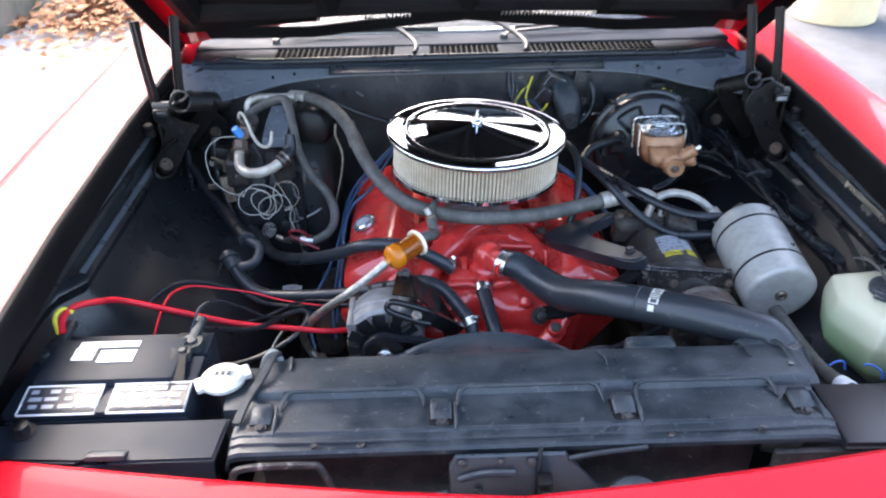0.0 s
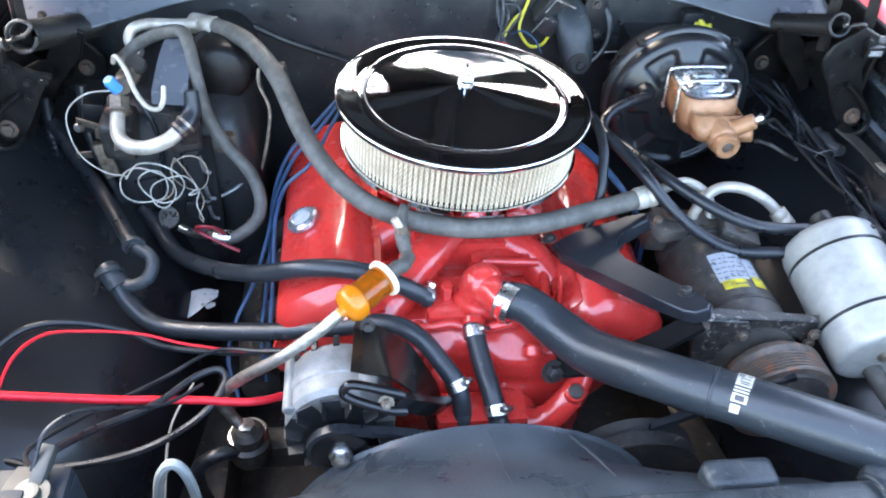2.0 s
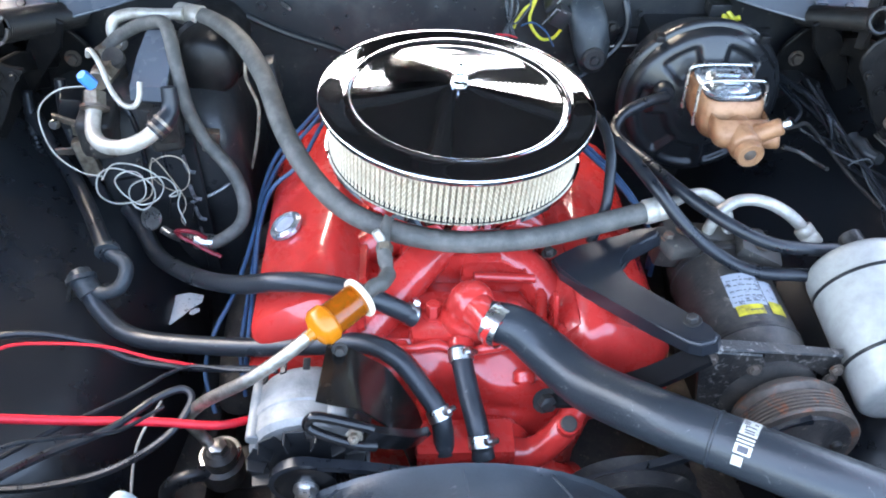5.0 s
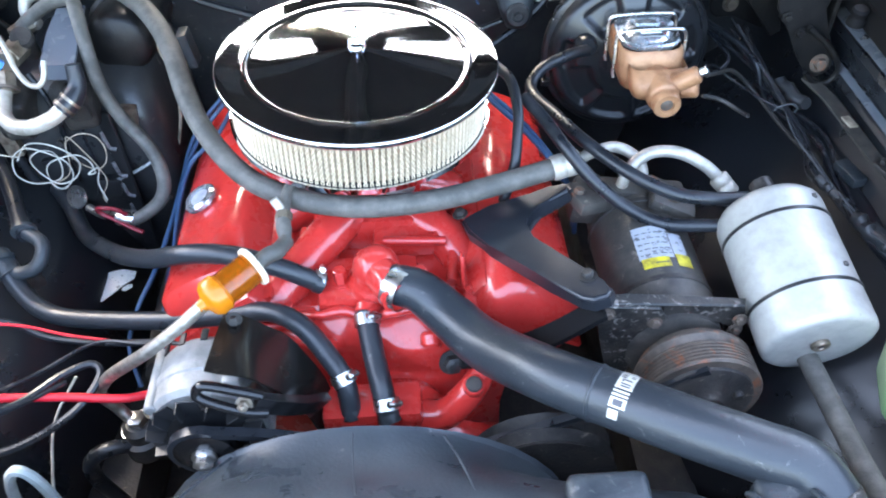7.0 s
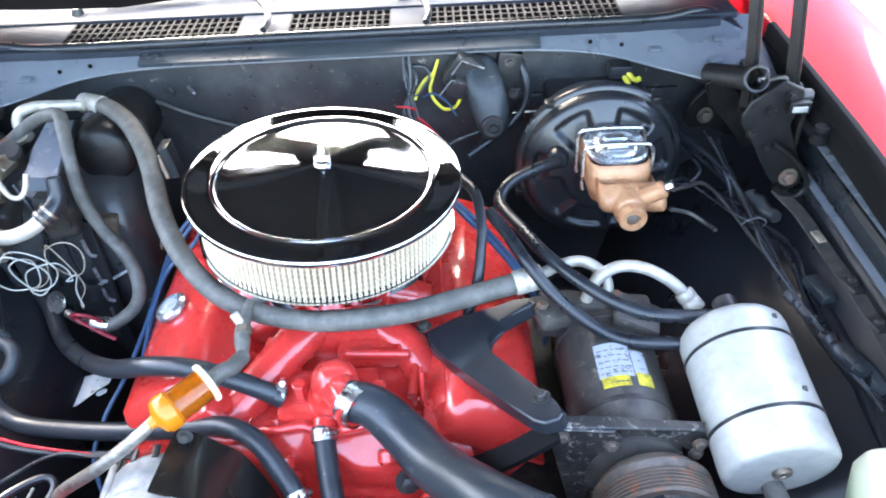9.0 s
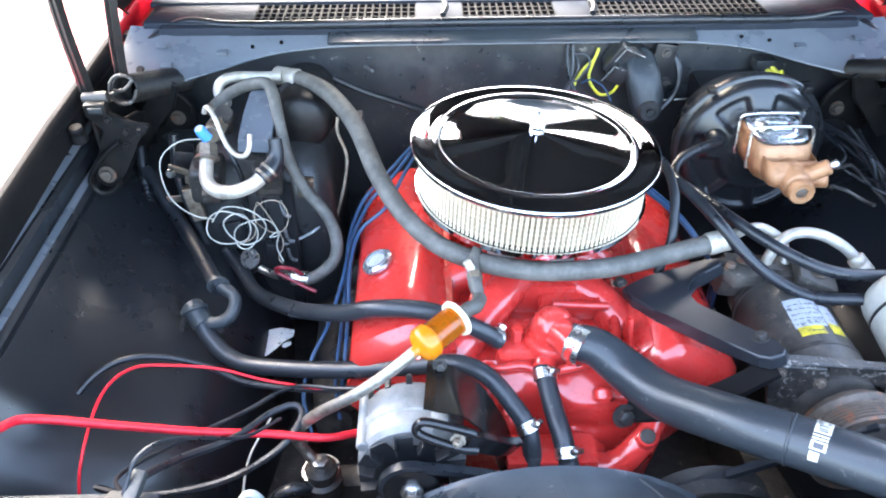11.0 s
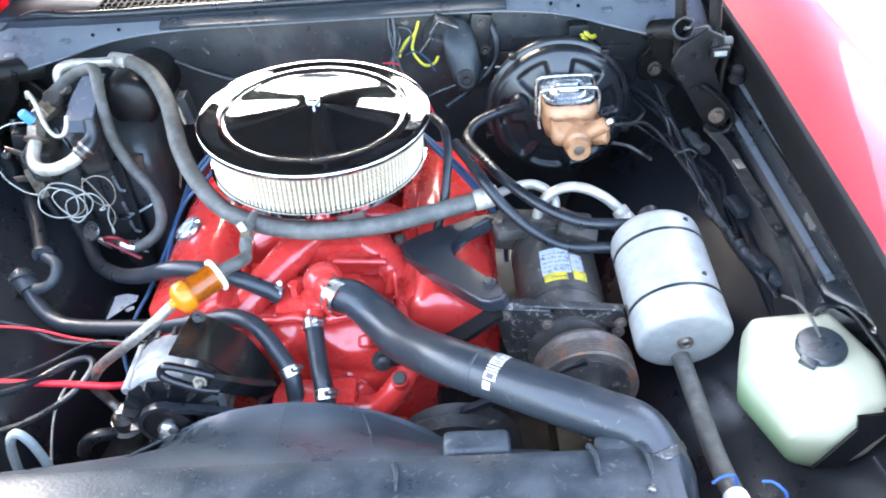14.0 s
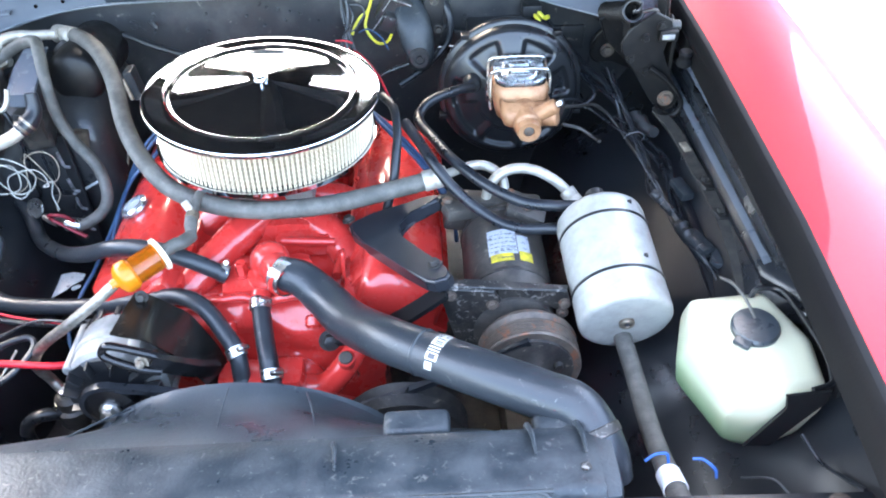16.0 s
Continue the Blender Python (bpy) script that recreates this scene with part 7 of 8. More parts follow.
lathe(bm, [(0.0, 0.004), (0.0165, 0.003), (0.018, 0.0), (0.0165, -0.003), (0.006, -0.006)], (-0.448, 0.048, 0.722), (-0.35, -0.75, 0.55), 24)
part("service_valve", bm, "steel", pv, "dull metal service valve with a round plate")
part("red_tag", sweep(B(), [(-0.352, -0.020, 0.742), (-0.362, -0.024, 0.756), (-0.378, -0.024, 0.760), (-0.392, -0.016, 0.752), (-0.388, -0.014, 0.740), (-0.372, -0.020, 0.734), (-0.350, -0.030, 0.727), (-0.330, -0.038, 0.722)], 0.0032, 8, 6), "tag_red", pv, "small dark red wire tag")
# thin capillary tube, loosely coiled
pts = [(-0.492, 0.085, 0.928), (-0.526, 0.07, 0.932), (-0.552, 0.055, 0.915), (-0.556, 0.045, 0.885), (-0.545, 0.035, 0.850), (-0.515, 0.025, 0.828), (-0.485, 0.018, 0.825)]
for k in range(32):
    a = 2.9 - k * 0.76
    f = k / 31
    cx, cz = -0.450 + 0.012 * math.sin(9 * f) + 0.045 * max(0.0, f - 0.7) / 0.3, 0.815 - 0.016 * f
    r = 0.031 + 0.005 * math.sin(11 * f + 1) - 0.012 * max(0.0, f - 0.7) / 0.3
    pts.append((cx + r * math.cos(a), 0.014 + 0.03 * max(0.0, f - 0.7) + 0.004 * math.sin(k * 1.9), cz + r * 1.02 * math.sin(a)))
pts += [(-0.388, 0.03, 0.79), (-0.395, 0.025, 0.765), (-0.385, 0.01, 0.745)]
capt = thing("capillary_tube", (-0.46, 0.03, 0.80), "thin off-white capillary tube in loose coils", "tube")
part("tube", sweep(B(), pts, 0.0011, 6, 5), "wire_white", capt)
loop = [(-0.452, 0.016, 0.775), (-0.425, 0.020, 0.792)] + [(-0.400 + 0.027 * math.cos(a), 0.040 + 0.004 * math.sin(2 * a), 0.812 + 0.031 * math.sin(a)) for a in np.linspace(2.6, -4.2, 18)] + [(-0.386, 0.035, 0.770), (-0.394, 0.022, 0.745), (-0.386, 0.008, 0.742)]
part("thin_loop", sweep(B(), loop, 0.0009, 6, 4), "cord_brown", capt, "thinner brown loop")

# ---- firewall: wiper motor, yellow wires, fluid lines ----
wm = thing("wiper_motor", (0.24, 0.30, 0.90), "dusty black wiper motor on the firewall", "wiper motor")
bm = B()
block(bm, (0.198, 0.318, 0.945), (0.052, 0.036, 0.060), 0.005, rot=(14, 28, 4), seg=3)
block(bm, (0.188, 0.302, 0.925), (0.030, 0.024, 0.036), 0.004, rot=(14, 28, 4))
part("relay_box", bm, "black_dusty", wm)
bm = B()
rows = []
for z, y, w, h, cx in ((0.965, 0.325, 0.030, 0.020, 0.218), (0.955, 0.315, 0.052, 0.036, 0.223), (0.925, 0.300, 0.064, 0.050, 0.230), (0.890, 0.288, 0.062, 0.058, 0.238), (0.862, 0.282, 0.050, 0.054, 0.241), (0.842, 0.285, 0.034, 0.040, 0.242), (0.834, 0.29, 0.014, 0.02, 0.242)):
    rows.append(rounded(cx, y, w, h, min(w, h) * 0.38, z))
loft(bm, rows, closed=True)
bm.faces.new([v for v in bm.verts if abs(v.co.z - 0.834) < 1e-5])
part("motor_can", bm, "black_plastic", wm, "", 60)
# pale rim lines added as edge highlights on the relay box
for edge in ([(0.177, 0.292, 0.949), (0.194, 0.292, 0.972), (0.229, 0.292, 0.957)], [(0.156, 0.288, 0.915), (0.177, 0.288, 0.942), (0.193, 0.288, 0.935)]):
    part("relay_edge", sweep(B(), edge, 0.0011, 6, 1, straight=True), "case_edge", wm, "pale line painted as a highlight on the relay box edge")
bm = lathe(B(), [(0.019, 0.0), (0.019, 0.006), (0.016, 0.009), (0.010, 0.009), (0.009, 0.006), (0.006, 0.006), (0.005, 0.010), (0.0, 0.010)], (0.240, 0.258, 0.872), (0.0, -1, 0.1), 22)
part("shaft_boss", bm, "black_dusty", wm)
part("plate_label", block(B(), (0.224, 0.279, 0.918), (0.020, 0.004, 0.008), 0.001, rot=(-12, -24, 0)), "label_grey", wm, "small dull rating plate, unreadable")
bm = B()
block(bm, (0.268, 0.328, 0.925), (0.04, 0.024, 0.09), 0.006, rot=(0, 8, 0))
part("mount_plate", bm, "black", wm)
bolts("motor_bolt", [(0.272, 0.314, 0.955), (0.278, 0.314, 0.90), (0.205, 0.300, 0.965)], (0, -1, 0.1), "grime", wm, 0.006, 0.007)
cable("steel_line", [(0.276, 0.3, 0.871), (0.307, 0.298, 0.873), (0.344, 0.296, 0.877)], 0.0018, "line_steel", "thin steel line from the wiper motor to the booster", "")
cable("wire_loom", [(0.285, 0.335, 0.96), (0.297, 0.315, 0.93), (0.300, 0.305, 0.90), (0.288, 0.30, 0.87), (0.25, 0.29, 0.835), (0.20, 0.27, 0.81)], 0.006, "rubber", "black taped harness beside the wiper motor")
cable("wire_loom", [(0.30, 0.32, 0.885), (0.27, 0.30, 0.86), (0.22, 0.29, 0.845), (0.17, 0.28, 0.83), (0.13, 0.27, 0.80)], 0.004, "rubber", "black wires behind the air cleaner")
cable("wire", [(0.156, 0.335, 0.956), (0.148, 0.330, 0.936), (0.132, 0.325, 0.924), (0.120, 0.320, 0.907), (0.115, 0.315, 0.895)], 0.0026, "wire_yellow", "yellow wire hanging on the firewall")
cable("wire", [(0.154, 0.332, 0.951), (0.146, 0.327, 0.928), (0.141, 0.321, 0.910), (0.147, 0.316, 0.893), (0.163, 0.311, 0.878), (0.181, 0.305, 0.884), (0.191, 0.300, 0.903)], 0.0026, "wire_yellow", "yellow wire looped beside the wiper motor")
cable("wire", [(0.098, 0.335, 0.956), (0.106, 0.320, 0.921), (0.113, 0.305, 0.895), (0.120, 0.290, 0.876)], 0.0018, "wire_grey", "thin grey wire on the firewall")
cable("wire", [(0.112, 0.335, 0.946), (0.133, 0.330, 0.946), (0.141, 0.325, 0.935), (0.134, 0.320, 0.921), (0.117, 0.315, 0.903), (0.102, 0.310, 0.919)], 0.0018, "wire_grey", "thin grey wire curled on the firewall")
cable("wire", [(0.128, 0.320, 0.897), (0.145, 0.313, 0.906), (0.167, 0.307, 0.894), (0.182, 0.300, 0.870)], 0.0018, "wire_blue", "thin blue wire below the wiper motor")
cable("wire", [(0.085, 0.300, 0.892), (0.102, 0.290, 0.896), (0.117, 0.280, 0.896)], 0.0018, "wire_red", "thin red wire behind the air cleaner")
for k, (a, m) in enumerate((((0.10, 0.34, 0.98), "rubber"), ((0.108, 0.338, 0.975), "wire_grey"), ((0.092, 0.34, 0.97), "rubber"))):
    cable("wire", [a, (0.10 + 0.01 * k, 0.32, 0.93), (0.112 - 0.008 * k, 0.30, 0.88), (0.12 + 0.01 * k, 0.27, 0.83), (0.15, 0.24, 0.80)], 0.0025, m, "dark wire hanging down the firewall")
cable("wire", [(0.10, 0.31, 0.875), (0.13, 0.29, 0.865), (0.16, 0.26, 0.84), (0.18, 0.24, 0.80)], 0.0022, "wire_red", "thin red wire behind the air cleaner")
sw = thing("switch_connector", (0.46, 0.33, 0.92), "small black connector with yellow wire ends", "connector")
part("connector_body", block(B(), (0.452, 0.325, 0.928), (0.036, 0.03, 0.022), 0.004), "black_dusty", sw)
bm = sweep(B(), [(0.462, 0.315, 0.928), (0.474, 0.305, 0.918), (0.482, 0.30, 0.922)], 0.0045, 8, 4)
sweep(bm, [(0.456, 0.315, 0.924), (0.466, 0.305, 0.910)], 0.0045, 8, 4)
part("wire_ends", bm, "wire_yellow", sw)
cable("wire_loom", [(0.47, 0.31, 0.92), (0.50, 0.25, 0.88), (0.53, 0.19, 0.86), (0.545, 0.14, 0.85), (0.52, 0.11, 0.845), (0.50, 0.12, 0.84)], 0.003, "rubber", "black wires beside the brake booster")
cable("brake_line", [(0.470, 0.03, 0.892), (0.50, 0.06, 0.875), (0.54, 0.10, 0.85), (0.575, 0.09, 0.82), (0.60, 0.02, 0.80), (0.615, -0.05, 0.80)], 0.003, "grime", "thin steel brake line from the master cylinder")
cable("brake_line", [(0.470, 0.026, 0.862), (0.50, 0.03, 0.85), (0.52, 0.01, 0.845), (0.525, -0.01, 0.85)], 0.003, "grime", "short bent brake line end")
random.seed(21)
for k in range(4):
    j = lambda s: random.uniform(-s, s)
    cable("wire_loom", [(0.47 + j(.02), 0.338, 0.895 + j(.02)), (0.51 + j(.02), 0.25 + j(.02), 0.87 + j(.01)), (0.55 + j(.02), 0.15 + j(.03), 0.86 + j(.01)), (0.600 + j(.012), 0.06 + j(.02), 0.822 + j(.01)), (0.630 + j(.012), -0.03, 0.812 + j(.008)), (0.632 + j(.014), -0.12, 0.800 + j(.008)), (0.636 + j(.012), -0.20, 0.792 + j(.008)), (0.655 + j(.010), -0.27, 0.775 + j(.008)), (0.675 + j(.008), -0.33, 0.75 + j(.01))], random.choice((0.0018, 0.0022, 0.003)), "rubber", "black wiring along the inner fender")
pl = thing("loom_connector", (0.63, -0.22, 0.80), "black plastic connectors in the wiring loom", "connector")
for p, q, a in (((0.635, -0.215, 0.803), (0.022, 0.05, 0.018), 20), ((0.655, -0.245, 0.797), (0.018, 0.035, 0.016), -25), ((0.640, -0.10, 0.815), (0.02, 0.045, 0.014), 12)):
    part("plug", block(B(), p, q, 0.003, rot=(0, 0, a)), "black_plastic", pl)
cable("ledge_cable", [(0.706, 0.02, 0.926), (0.708, -0.12, 0.924), (0.707, -0.24, 0.922), (0.703, -0.36, 0.915), (0.705, -0.46, 0.908)], 0.0045, "rubber", "black cable along the fender ledge")
sg = thing("seal_strap", (0.66, -0.26, 0.93), "crumpled black rubber strap on the fender ledge", "strap")
part("strap_body", loft(B(), [[(0.722, -0.215 - k * 0.008, 0.935), (0.705, -0.220 - k * 0.008, 0.930 + 0.004 * (k % 2)), (0.690, -0.228 - k * 0.008, 0.922), (0.672, -0.238 - k * 0.008, 0.900 - 0.005 * (k % 2))] for k in range(5)], thick=0.003), "rubber_grey", sg)

# ---- blue plug wires ----
PW = ([(-0.15, 0.19, 0.87), (-0.189, 0.123, 0.838), (-0.221, 0.069, 0.806), (-0.262, 0.050, 0.775), (-0.277, -0.004, 0.748), (-0.276, -0.086, 0.728), (-0.278, -0.167, 0.700), (-0.285, -0.20, 0.65)],
      [(-0.155, 0.20, 0.865), (-0.205, 0.135, 0.83), (-0.25, 0.105, 0.79), (-0.278, 0.05, 0.755), (-0.290, -0.02, 0.728), (-0.310, -0.085, 0.695), (-0.334, -0.13, 0.665), (-0.343, -0.18, 0.640), (-0.33, -0.22, 0.60)],
      [(-0.16, 0.205, 0.86), (-0.215, 0.15, 0.825), (-0.262, 0.115, 0.785), (-0.284, 0.06, 0.745), (-0.286, -0.03, 0.715), (-0.290, -0.10, 0.69), (-0.296, -0.16, 0.655), (-0.29, -0.20, 0.61)])
for pts in PW:
    cable("plug_wire", pts, 0.0033, "wire_blue", "blue spark plug wire beside the valve cover", "plug wires")
for k in range(2):
    o = 0.016 * k
    cable("plug_wire", [(0.14, 0.12, 0.86), (0.185, 0.06 - o, 0.852), (0.225, 0.01 - o, 0.835), (0.262, -0.03 - o, 0.80), (0.285, -0.05 - o, 0.755), (0.29, -0.05 - o, 0.70)], 0.0038, "wire_blue", "blue spark plug wire beside the valve cover", "plug wires")

# torn foil patch on the exhaust below the hoses
fo = thing("foil_scrap", (-0.42, 0.0, 0.57), "torn speckled foil scrap on the exhaust", "scrap")
for z, edge in ((0.607, [(-0.417, -0.093), (-0.426, -0.082), (-0.431, -0.065), (-0.427, -0.044), (-0.417, -0.03), (-0.401, -0.024), (-0.387, -0.021), (-0.365, -0.027), (-0.365, -0.041), (-0.379, -0.055), (-0.391, -0.071), (-0.403, -0.085), (-0.414, -0.09)]), (0.600, [(-0.383, -0.059), (-0.383, -0.053), (-0.375, -0.047), (-0.369, -0.048), (-0.368, -0.054), (-0.377, -0.061)])):
    bm = plate(B(), (-0.017, 0.023, z), (1, 0, 0), (0, 1, 0), edge, 0.0016, 0)
    part("foil", bm, "foil", fo)
ex = thing("exhaust_manifold", (-0.33, 0.0, 0.55), "dark iron exhaust manifold beside the block", "exhaust manifold")
bm = sweep(B(), [(-0.30, -0.20, 0.60), (-0.315, -0.10, 0.585), (-0.32, 0.02, 0.575), (-0.33, 0.14, 0.53), (-0.33, 0.2, 0.42)], 0.028, 14, 6)
for y in (-0.16, -0.06, 0.05, 0.14):
    sweep(bm, [(-0.315, y, 0.585), (-0.27, y, 0.62), (-0.22, y, 0.64)], 0.022, 10, 4)
part("casting", bm, "grime", ex)

# ---- hood hinges with coil springs ----
def lobe(cx, cz, r, a0, a1, n=7):
    """Points of a rounded end in a plate's outline."""
    return [(cx + r * math.cos(radians(a)), cz + r * math.sin(radians(a))) for a in np.linspace(a0, a1, n)]


def hinge(sx):
    """Hood hinge: rear bracket, pressed front link with a rolled edge, extension spring, two upright arms."""
    bm = plate(B(), (0, 0.300, 0), (sx, 0, 0), (0, 0, 1), lobe(0.592, 0.851, 0.028, 250, 120) + [(0.600, 0.913), (0.625, 0.916), (0.666, 0.880), (0.666, 0.800), (0.655, 0.806), (0.609, 0.830)], 0.006, 0.002)
    t = part("hood_hinge", bm, "hinge_black", car, "black steel hood hinge with a coil spring")
    part("rear_flange", sweep(B(), [(sx * 0.566, 0.292, 0.862), (sx * 0.570, 0.290, 0.880), (sx * 0.600, 0.288, 0.914), (sx * 0.628, 0.288, 0.917)], 0.0042, 8, 6), "hinge_black", t)
    head = [(0.563, 0.975), (0.572, 0.996), (0.596, 1.014), (0.612, 1.026), (0.640, 1.012), (0.644, 0.990), (0.634, 0.976), (0.630, 0.958)]
    if sx < 0:
        head = [(0.566, 0.955), (0.580, 0.962), (0.606, 0.968), (0.634, 0.992), (0.656, 0.990), (0.656, 0.972), (0.644, 0.966), (0.634, 0.950)]
    bm = plate(B(), (0, 0.078, 0), (sx, 0, 0), (0, 0, 1), head + [ (0.648, 0.922), (0.662, 0.896)] + lobe(0.650, 0.870, 0.021, 35, -130) + [(0.620, 0.876), (0.604, 0.902), (0.592, 0.924), (0.578, 0.944), (0.566, 0.960)], 0.006, 0.002)
    part("front_link", bm, "hinge_black", t, "pressed black hinge link")
    part("rolled_edge", sweep(B(), [(sx * 0.612, 0.066, 0.936), (sx * 0.641, 0.064, 0.914), (sx * 0.664, 0.062, 0.888), (sx * 0.673, 0.062, 0.866), (sx * 0.664, 0.062, 0.849), (sx * 0.645, 0.063, 0.850), (sx * 0.628, 0.064, 0.866)], 0.0042, 10, 7), "hinge_black", t)
    part("lever", plate(B(), (0, 0.145, 0), (sx, 0.12, 0), (0, 0, 1), [(0.560, 0.955), (0.576, 0.965), (0.615, 0.935), (0.650, 0.880), (0.662, 0.840), (0.645, 0.832), (0.615, 0.872), (0.575, 0.915)], 0.008, 0.002), "hinge_black", t)
    part("side_cheek", plate(B(), (sx * 0.648, 0.16, 0.93 if sx > 0 else 0.90), (0, 1, 0), (0, 0, 1), [(-0.085, -0.045), (-0.05, -0.075), (0.06, -0.06), (0.13, -0.10), (0.145, -0.07), (0.08, 0.0), (0.02, 0.05), (-0.05, 0.075), (-0.085, 0.06)], 0.006, 0.002), "hinge_black", t)
    part("tie_link", plate(B(), (sx * 0.622, 0.18, 0.94 if sx > 0 else 0.915), (0, 1, 0), (0, 0, 1), [(-0.10, 0.02), (-0.085, 0.038), (0.0, 0.012), (0.11, -0.045), (0.12, -0.068), (0.10, -0.072), (0.0, -0.018), (-0.09, -0.002)], 0.007, 0.002), "hinge_black", t)
    cc, ee = Vector((sx * 0.581, 0.100, 1.018)), Vector((sx * 0.577, 0.29, 0.932))
    rs = 0.0150
    if sx < 0:
        cc, ee, rs = Vector((-0.606, 0.119, 0.995)), Vector((-0.570, 0.300, 0.925)), 0.0200
    dd, uu, vv = axes(ee - cc)
    L = (ee - cc).length
    turns = 46
    pts = [cc + dd * L * k / (turns * 14) + (uu * math.cos(2 * math.pi * k / 14) + vv * math.sin(2 * math.pi * k / 14)) * rs for k in range(turns * 14 + 1)]
    spring = part("spring", sweep(B(), pts, 0.0023, 6, 1, straight=True), "hinge_black", t, "tightly wound black coil spring")
    ring = [cc - dd * 0.004 + (uu * math.cos(a) + vv * math.sin(a)) * (rs + 0.0015) for a in np.linspace(0, 5.6, 20)]
    part("spring_end", sweep(B(), ring + [cc - dd * 0.012 + uu * 0.006, cc - dd * 0.022 - uu * 0.004], 0.0027, 8, 2), "black" if sx > 0 else "worn_iron", spring)
    for x, y, r, lean in (((0.632, 0.100, 0.013, -0.010), (0.585, 0.125, 0.012, -0.010)) if sx > 0 else ((0.650, 0.100, 0.013, 0.013), (0.614, 0.142, 0.012, -0.008))):
        top = [(sx * x, y, 0.965), (sx * (x + lean * 0.4), y + 0.003, 1.03), (sx * (x + lean), y + 0.012, 1.10), (sx * (x + lean * 1.5), y + 0.026, 1.16)]
        arm = part("hinge_arm", sweep(B(), top, 0, flat=(0.012, r)), "hinge_black", t, "black upright hinge arm")
        part("arm_flange", sweep(B(), [(p[0] + sx * 0.007, p[1] - r * 0.3, p[2]) for p in top], 0, flat=(0.003, 0.006)), "hinge_black", arm)
    part("pivot_pin", cyl(B(), (sx * 0.618, 0.085, 1.000), (sx * 0.655, 0.085, 0.998), 0.009, 14), "grime", t)
    bolts("hinge_bolt", [(sx * 0.597, 0.294, 0.852), (sx * 0.648, 0.072, 0.875)], (0, -1, 0.15), "rust", t, 0.009, 0.010)
    bolts("link_rivet", [(sx * 0.580, 0.072, 0.950), (sx * 0.600, 0.072, 0.985 if sx > 0 else 0.950), (sx * 0.606, 0.072, 0.925), (sx * 0.622, 0.072, 1.005 if sx > 0 else 0.970)], (0, -1, 0.1), "hinge_black", t, 0.005, 0.006)
    part("striker_block", block(B(), (sx * 0.634, 0.072, 0.990), (0.030, 0.018, 0.018), 0.003), "hinge_black", t)
    part("striker_plate", block(B(), (sx * 0.632, 0.060, 0.991), (0.020, 0.003, 0.008), 0.001), "alu_cast" if sx > 0 else "lead", t, "small pale plate")
    part("spring_hook", sweep(B(), [(sx * 0.595, 0.092, 1.02), (sx * 0.612, 0.085, 1.026), (sx * 0.622, 0.09, 1.012)] if sx > 0 else [(-0.606, 0.112, 0.998), (-0.630, 0.102, 0.992), (-0.648, 0.095, 0.985)], 0.0030, 8, 5), "grime", t)
    part("rubber_bumper", lathe(B(), [(0.0, 0.012), (0.009, 0.012), (0.011, 0.008), (0.009, 0.0), (0.012, -0.006), (0.012, -0.012)], (sx * 0.655, 0.035, 0.968), (0, -0.1, 1), 16), "hood_black", t)


hinge(-1)
hinge(1)

# ---- wiper nozzles and hoses on the cowl ----
for x, e in ((-0.12, 0.0), (0.14, 0.02)):
    cable("washer_hose", [(x, 0.346, 1.016), (x + 0.005, 0.375, 1.022), (x - 0.01, 0.42, 1.03), (x - 0.06, 0.47, 1.05), (x - 0.12 + e, 0.50, 1.06)], 0.0055, "rubber", "black washer hose crossing the cowl", "washer hoses")

# ---- windscreen wipers parked on the cowl ----
for x0, x1 in ((-0.46, -0.06), (0.10, 0.50)):
    wp = thing("windscreen_wiper", (x0, 0.47, 1.012), "black windscreen wiper parked behind the cowl grilles", "wiper", "windscreen wipers")
    part("arm", sweep(B(), [(x0, 0.468, 1.014), (x0 + 0.03, 0.478, 1.024), ((x0 + x1) / 2, 0.502, 1.030)], 0, flat=(0.010, 0.005)), "black", wp)
    part("blade", sweep(B(), [(x0 + 0.03, 0.506, 1.024), ((x0 + x1) / 2, 0.508, 1.026), (x1, 0.512, 1.024)], 0, flat=(0.006, 0.012)), "rubber", wp)
    part("pivot", lathe(B(), [(0.0, 0.012), (0.008, 0.012), (0.011, 0.0)], (x0, 0.468, 1.008), (0, 0, 1), 14), "black", wp)

# ---- hood latch behind the nose ----
lt = thing("hood_latch", (0.0, -0.77, 0.70), "dusty grey-black hood latch plate behind the red nose", "latch")
part("latch_plate", plate(B(), (0, -0.752, 0), (1, 0, 0), (0, 0, 1), [(-0.082, 0.700), (0.070, 0.700), (0.125, 0.770), (0.076, 0.832), (0.062, 0.853), (-0.074, 0.853), (-0.082, 0.838)], 0.006, 0.002), "shroud", lt, "dusty stamped latch plate")
part("plate_rib", sweep(B(), [(-0.070, -0.756, 0.815), (-0.040, -0.757, 0.825), (0.0, -0.757, 0.825)], 0.005, 8, 5), "shroud", lt)
for x, z, r in ((-0.066, 0.844, 0.006), (-0.018, 0.845, 0.0045), (0.020, 0.844, 0.006), (-0.045, 0.795, 0.005)):
    part("plate_screw", lathe(B(), [(r, 0.0), (r, 0.003), (r * 0.6, 0.005), (0.0, 0.005)], (x, -0.757, z), (0, -1, 0), 14), "grime", lt)
part("latch_jaw", block(B(), (0.036, -0.768, 0.800), (0.020, 0.022, 0.050), 0.004), "hinge_black", lt)
part("latch_spring", sweep(B(), [(0.036 + 0.006 * math.cos(k * 0.9), -0.785, 0.765 + 0.0009 * k) for k in range(60)], 0.0016, 6, 1, straight=True), "grime", lt)
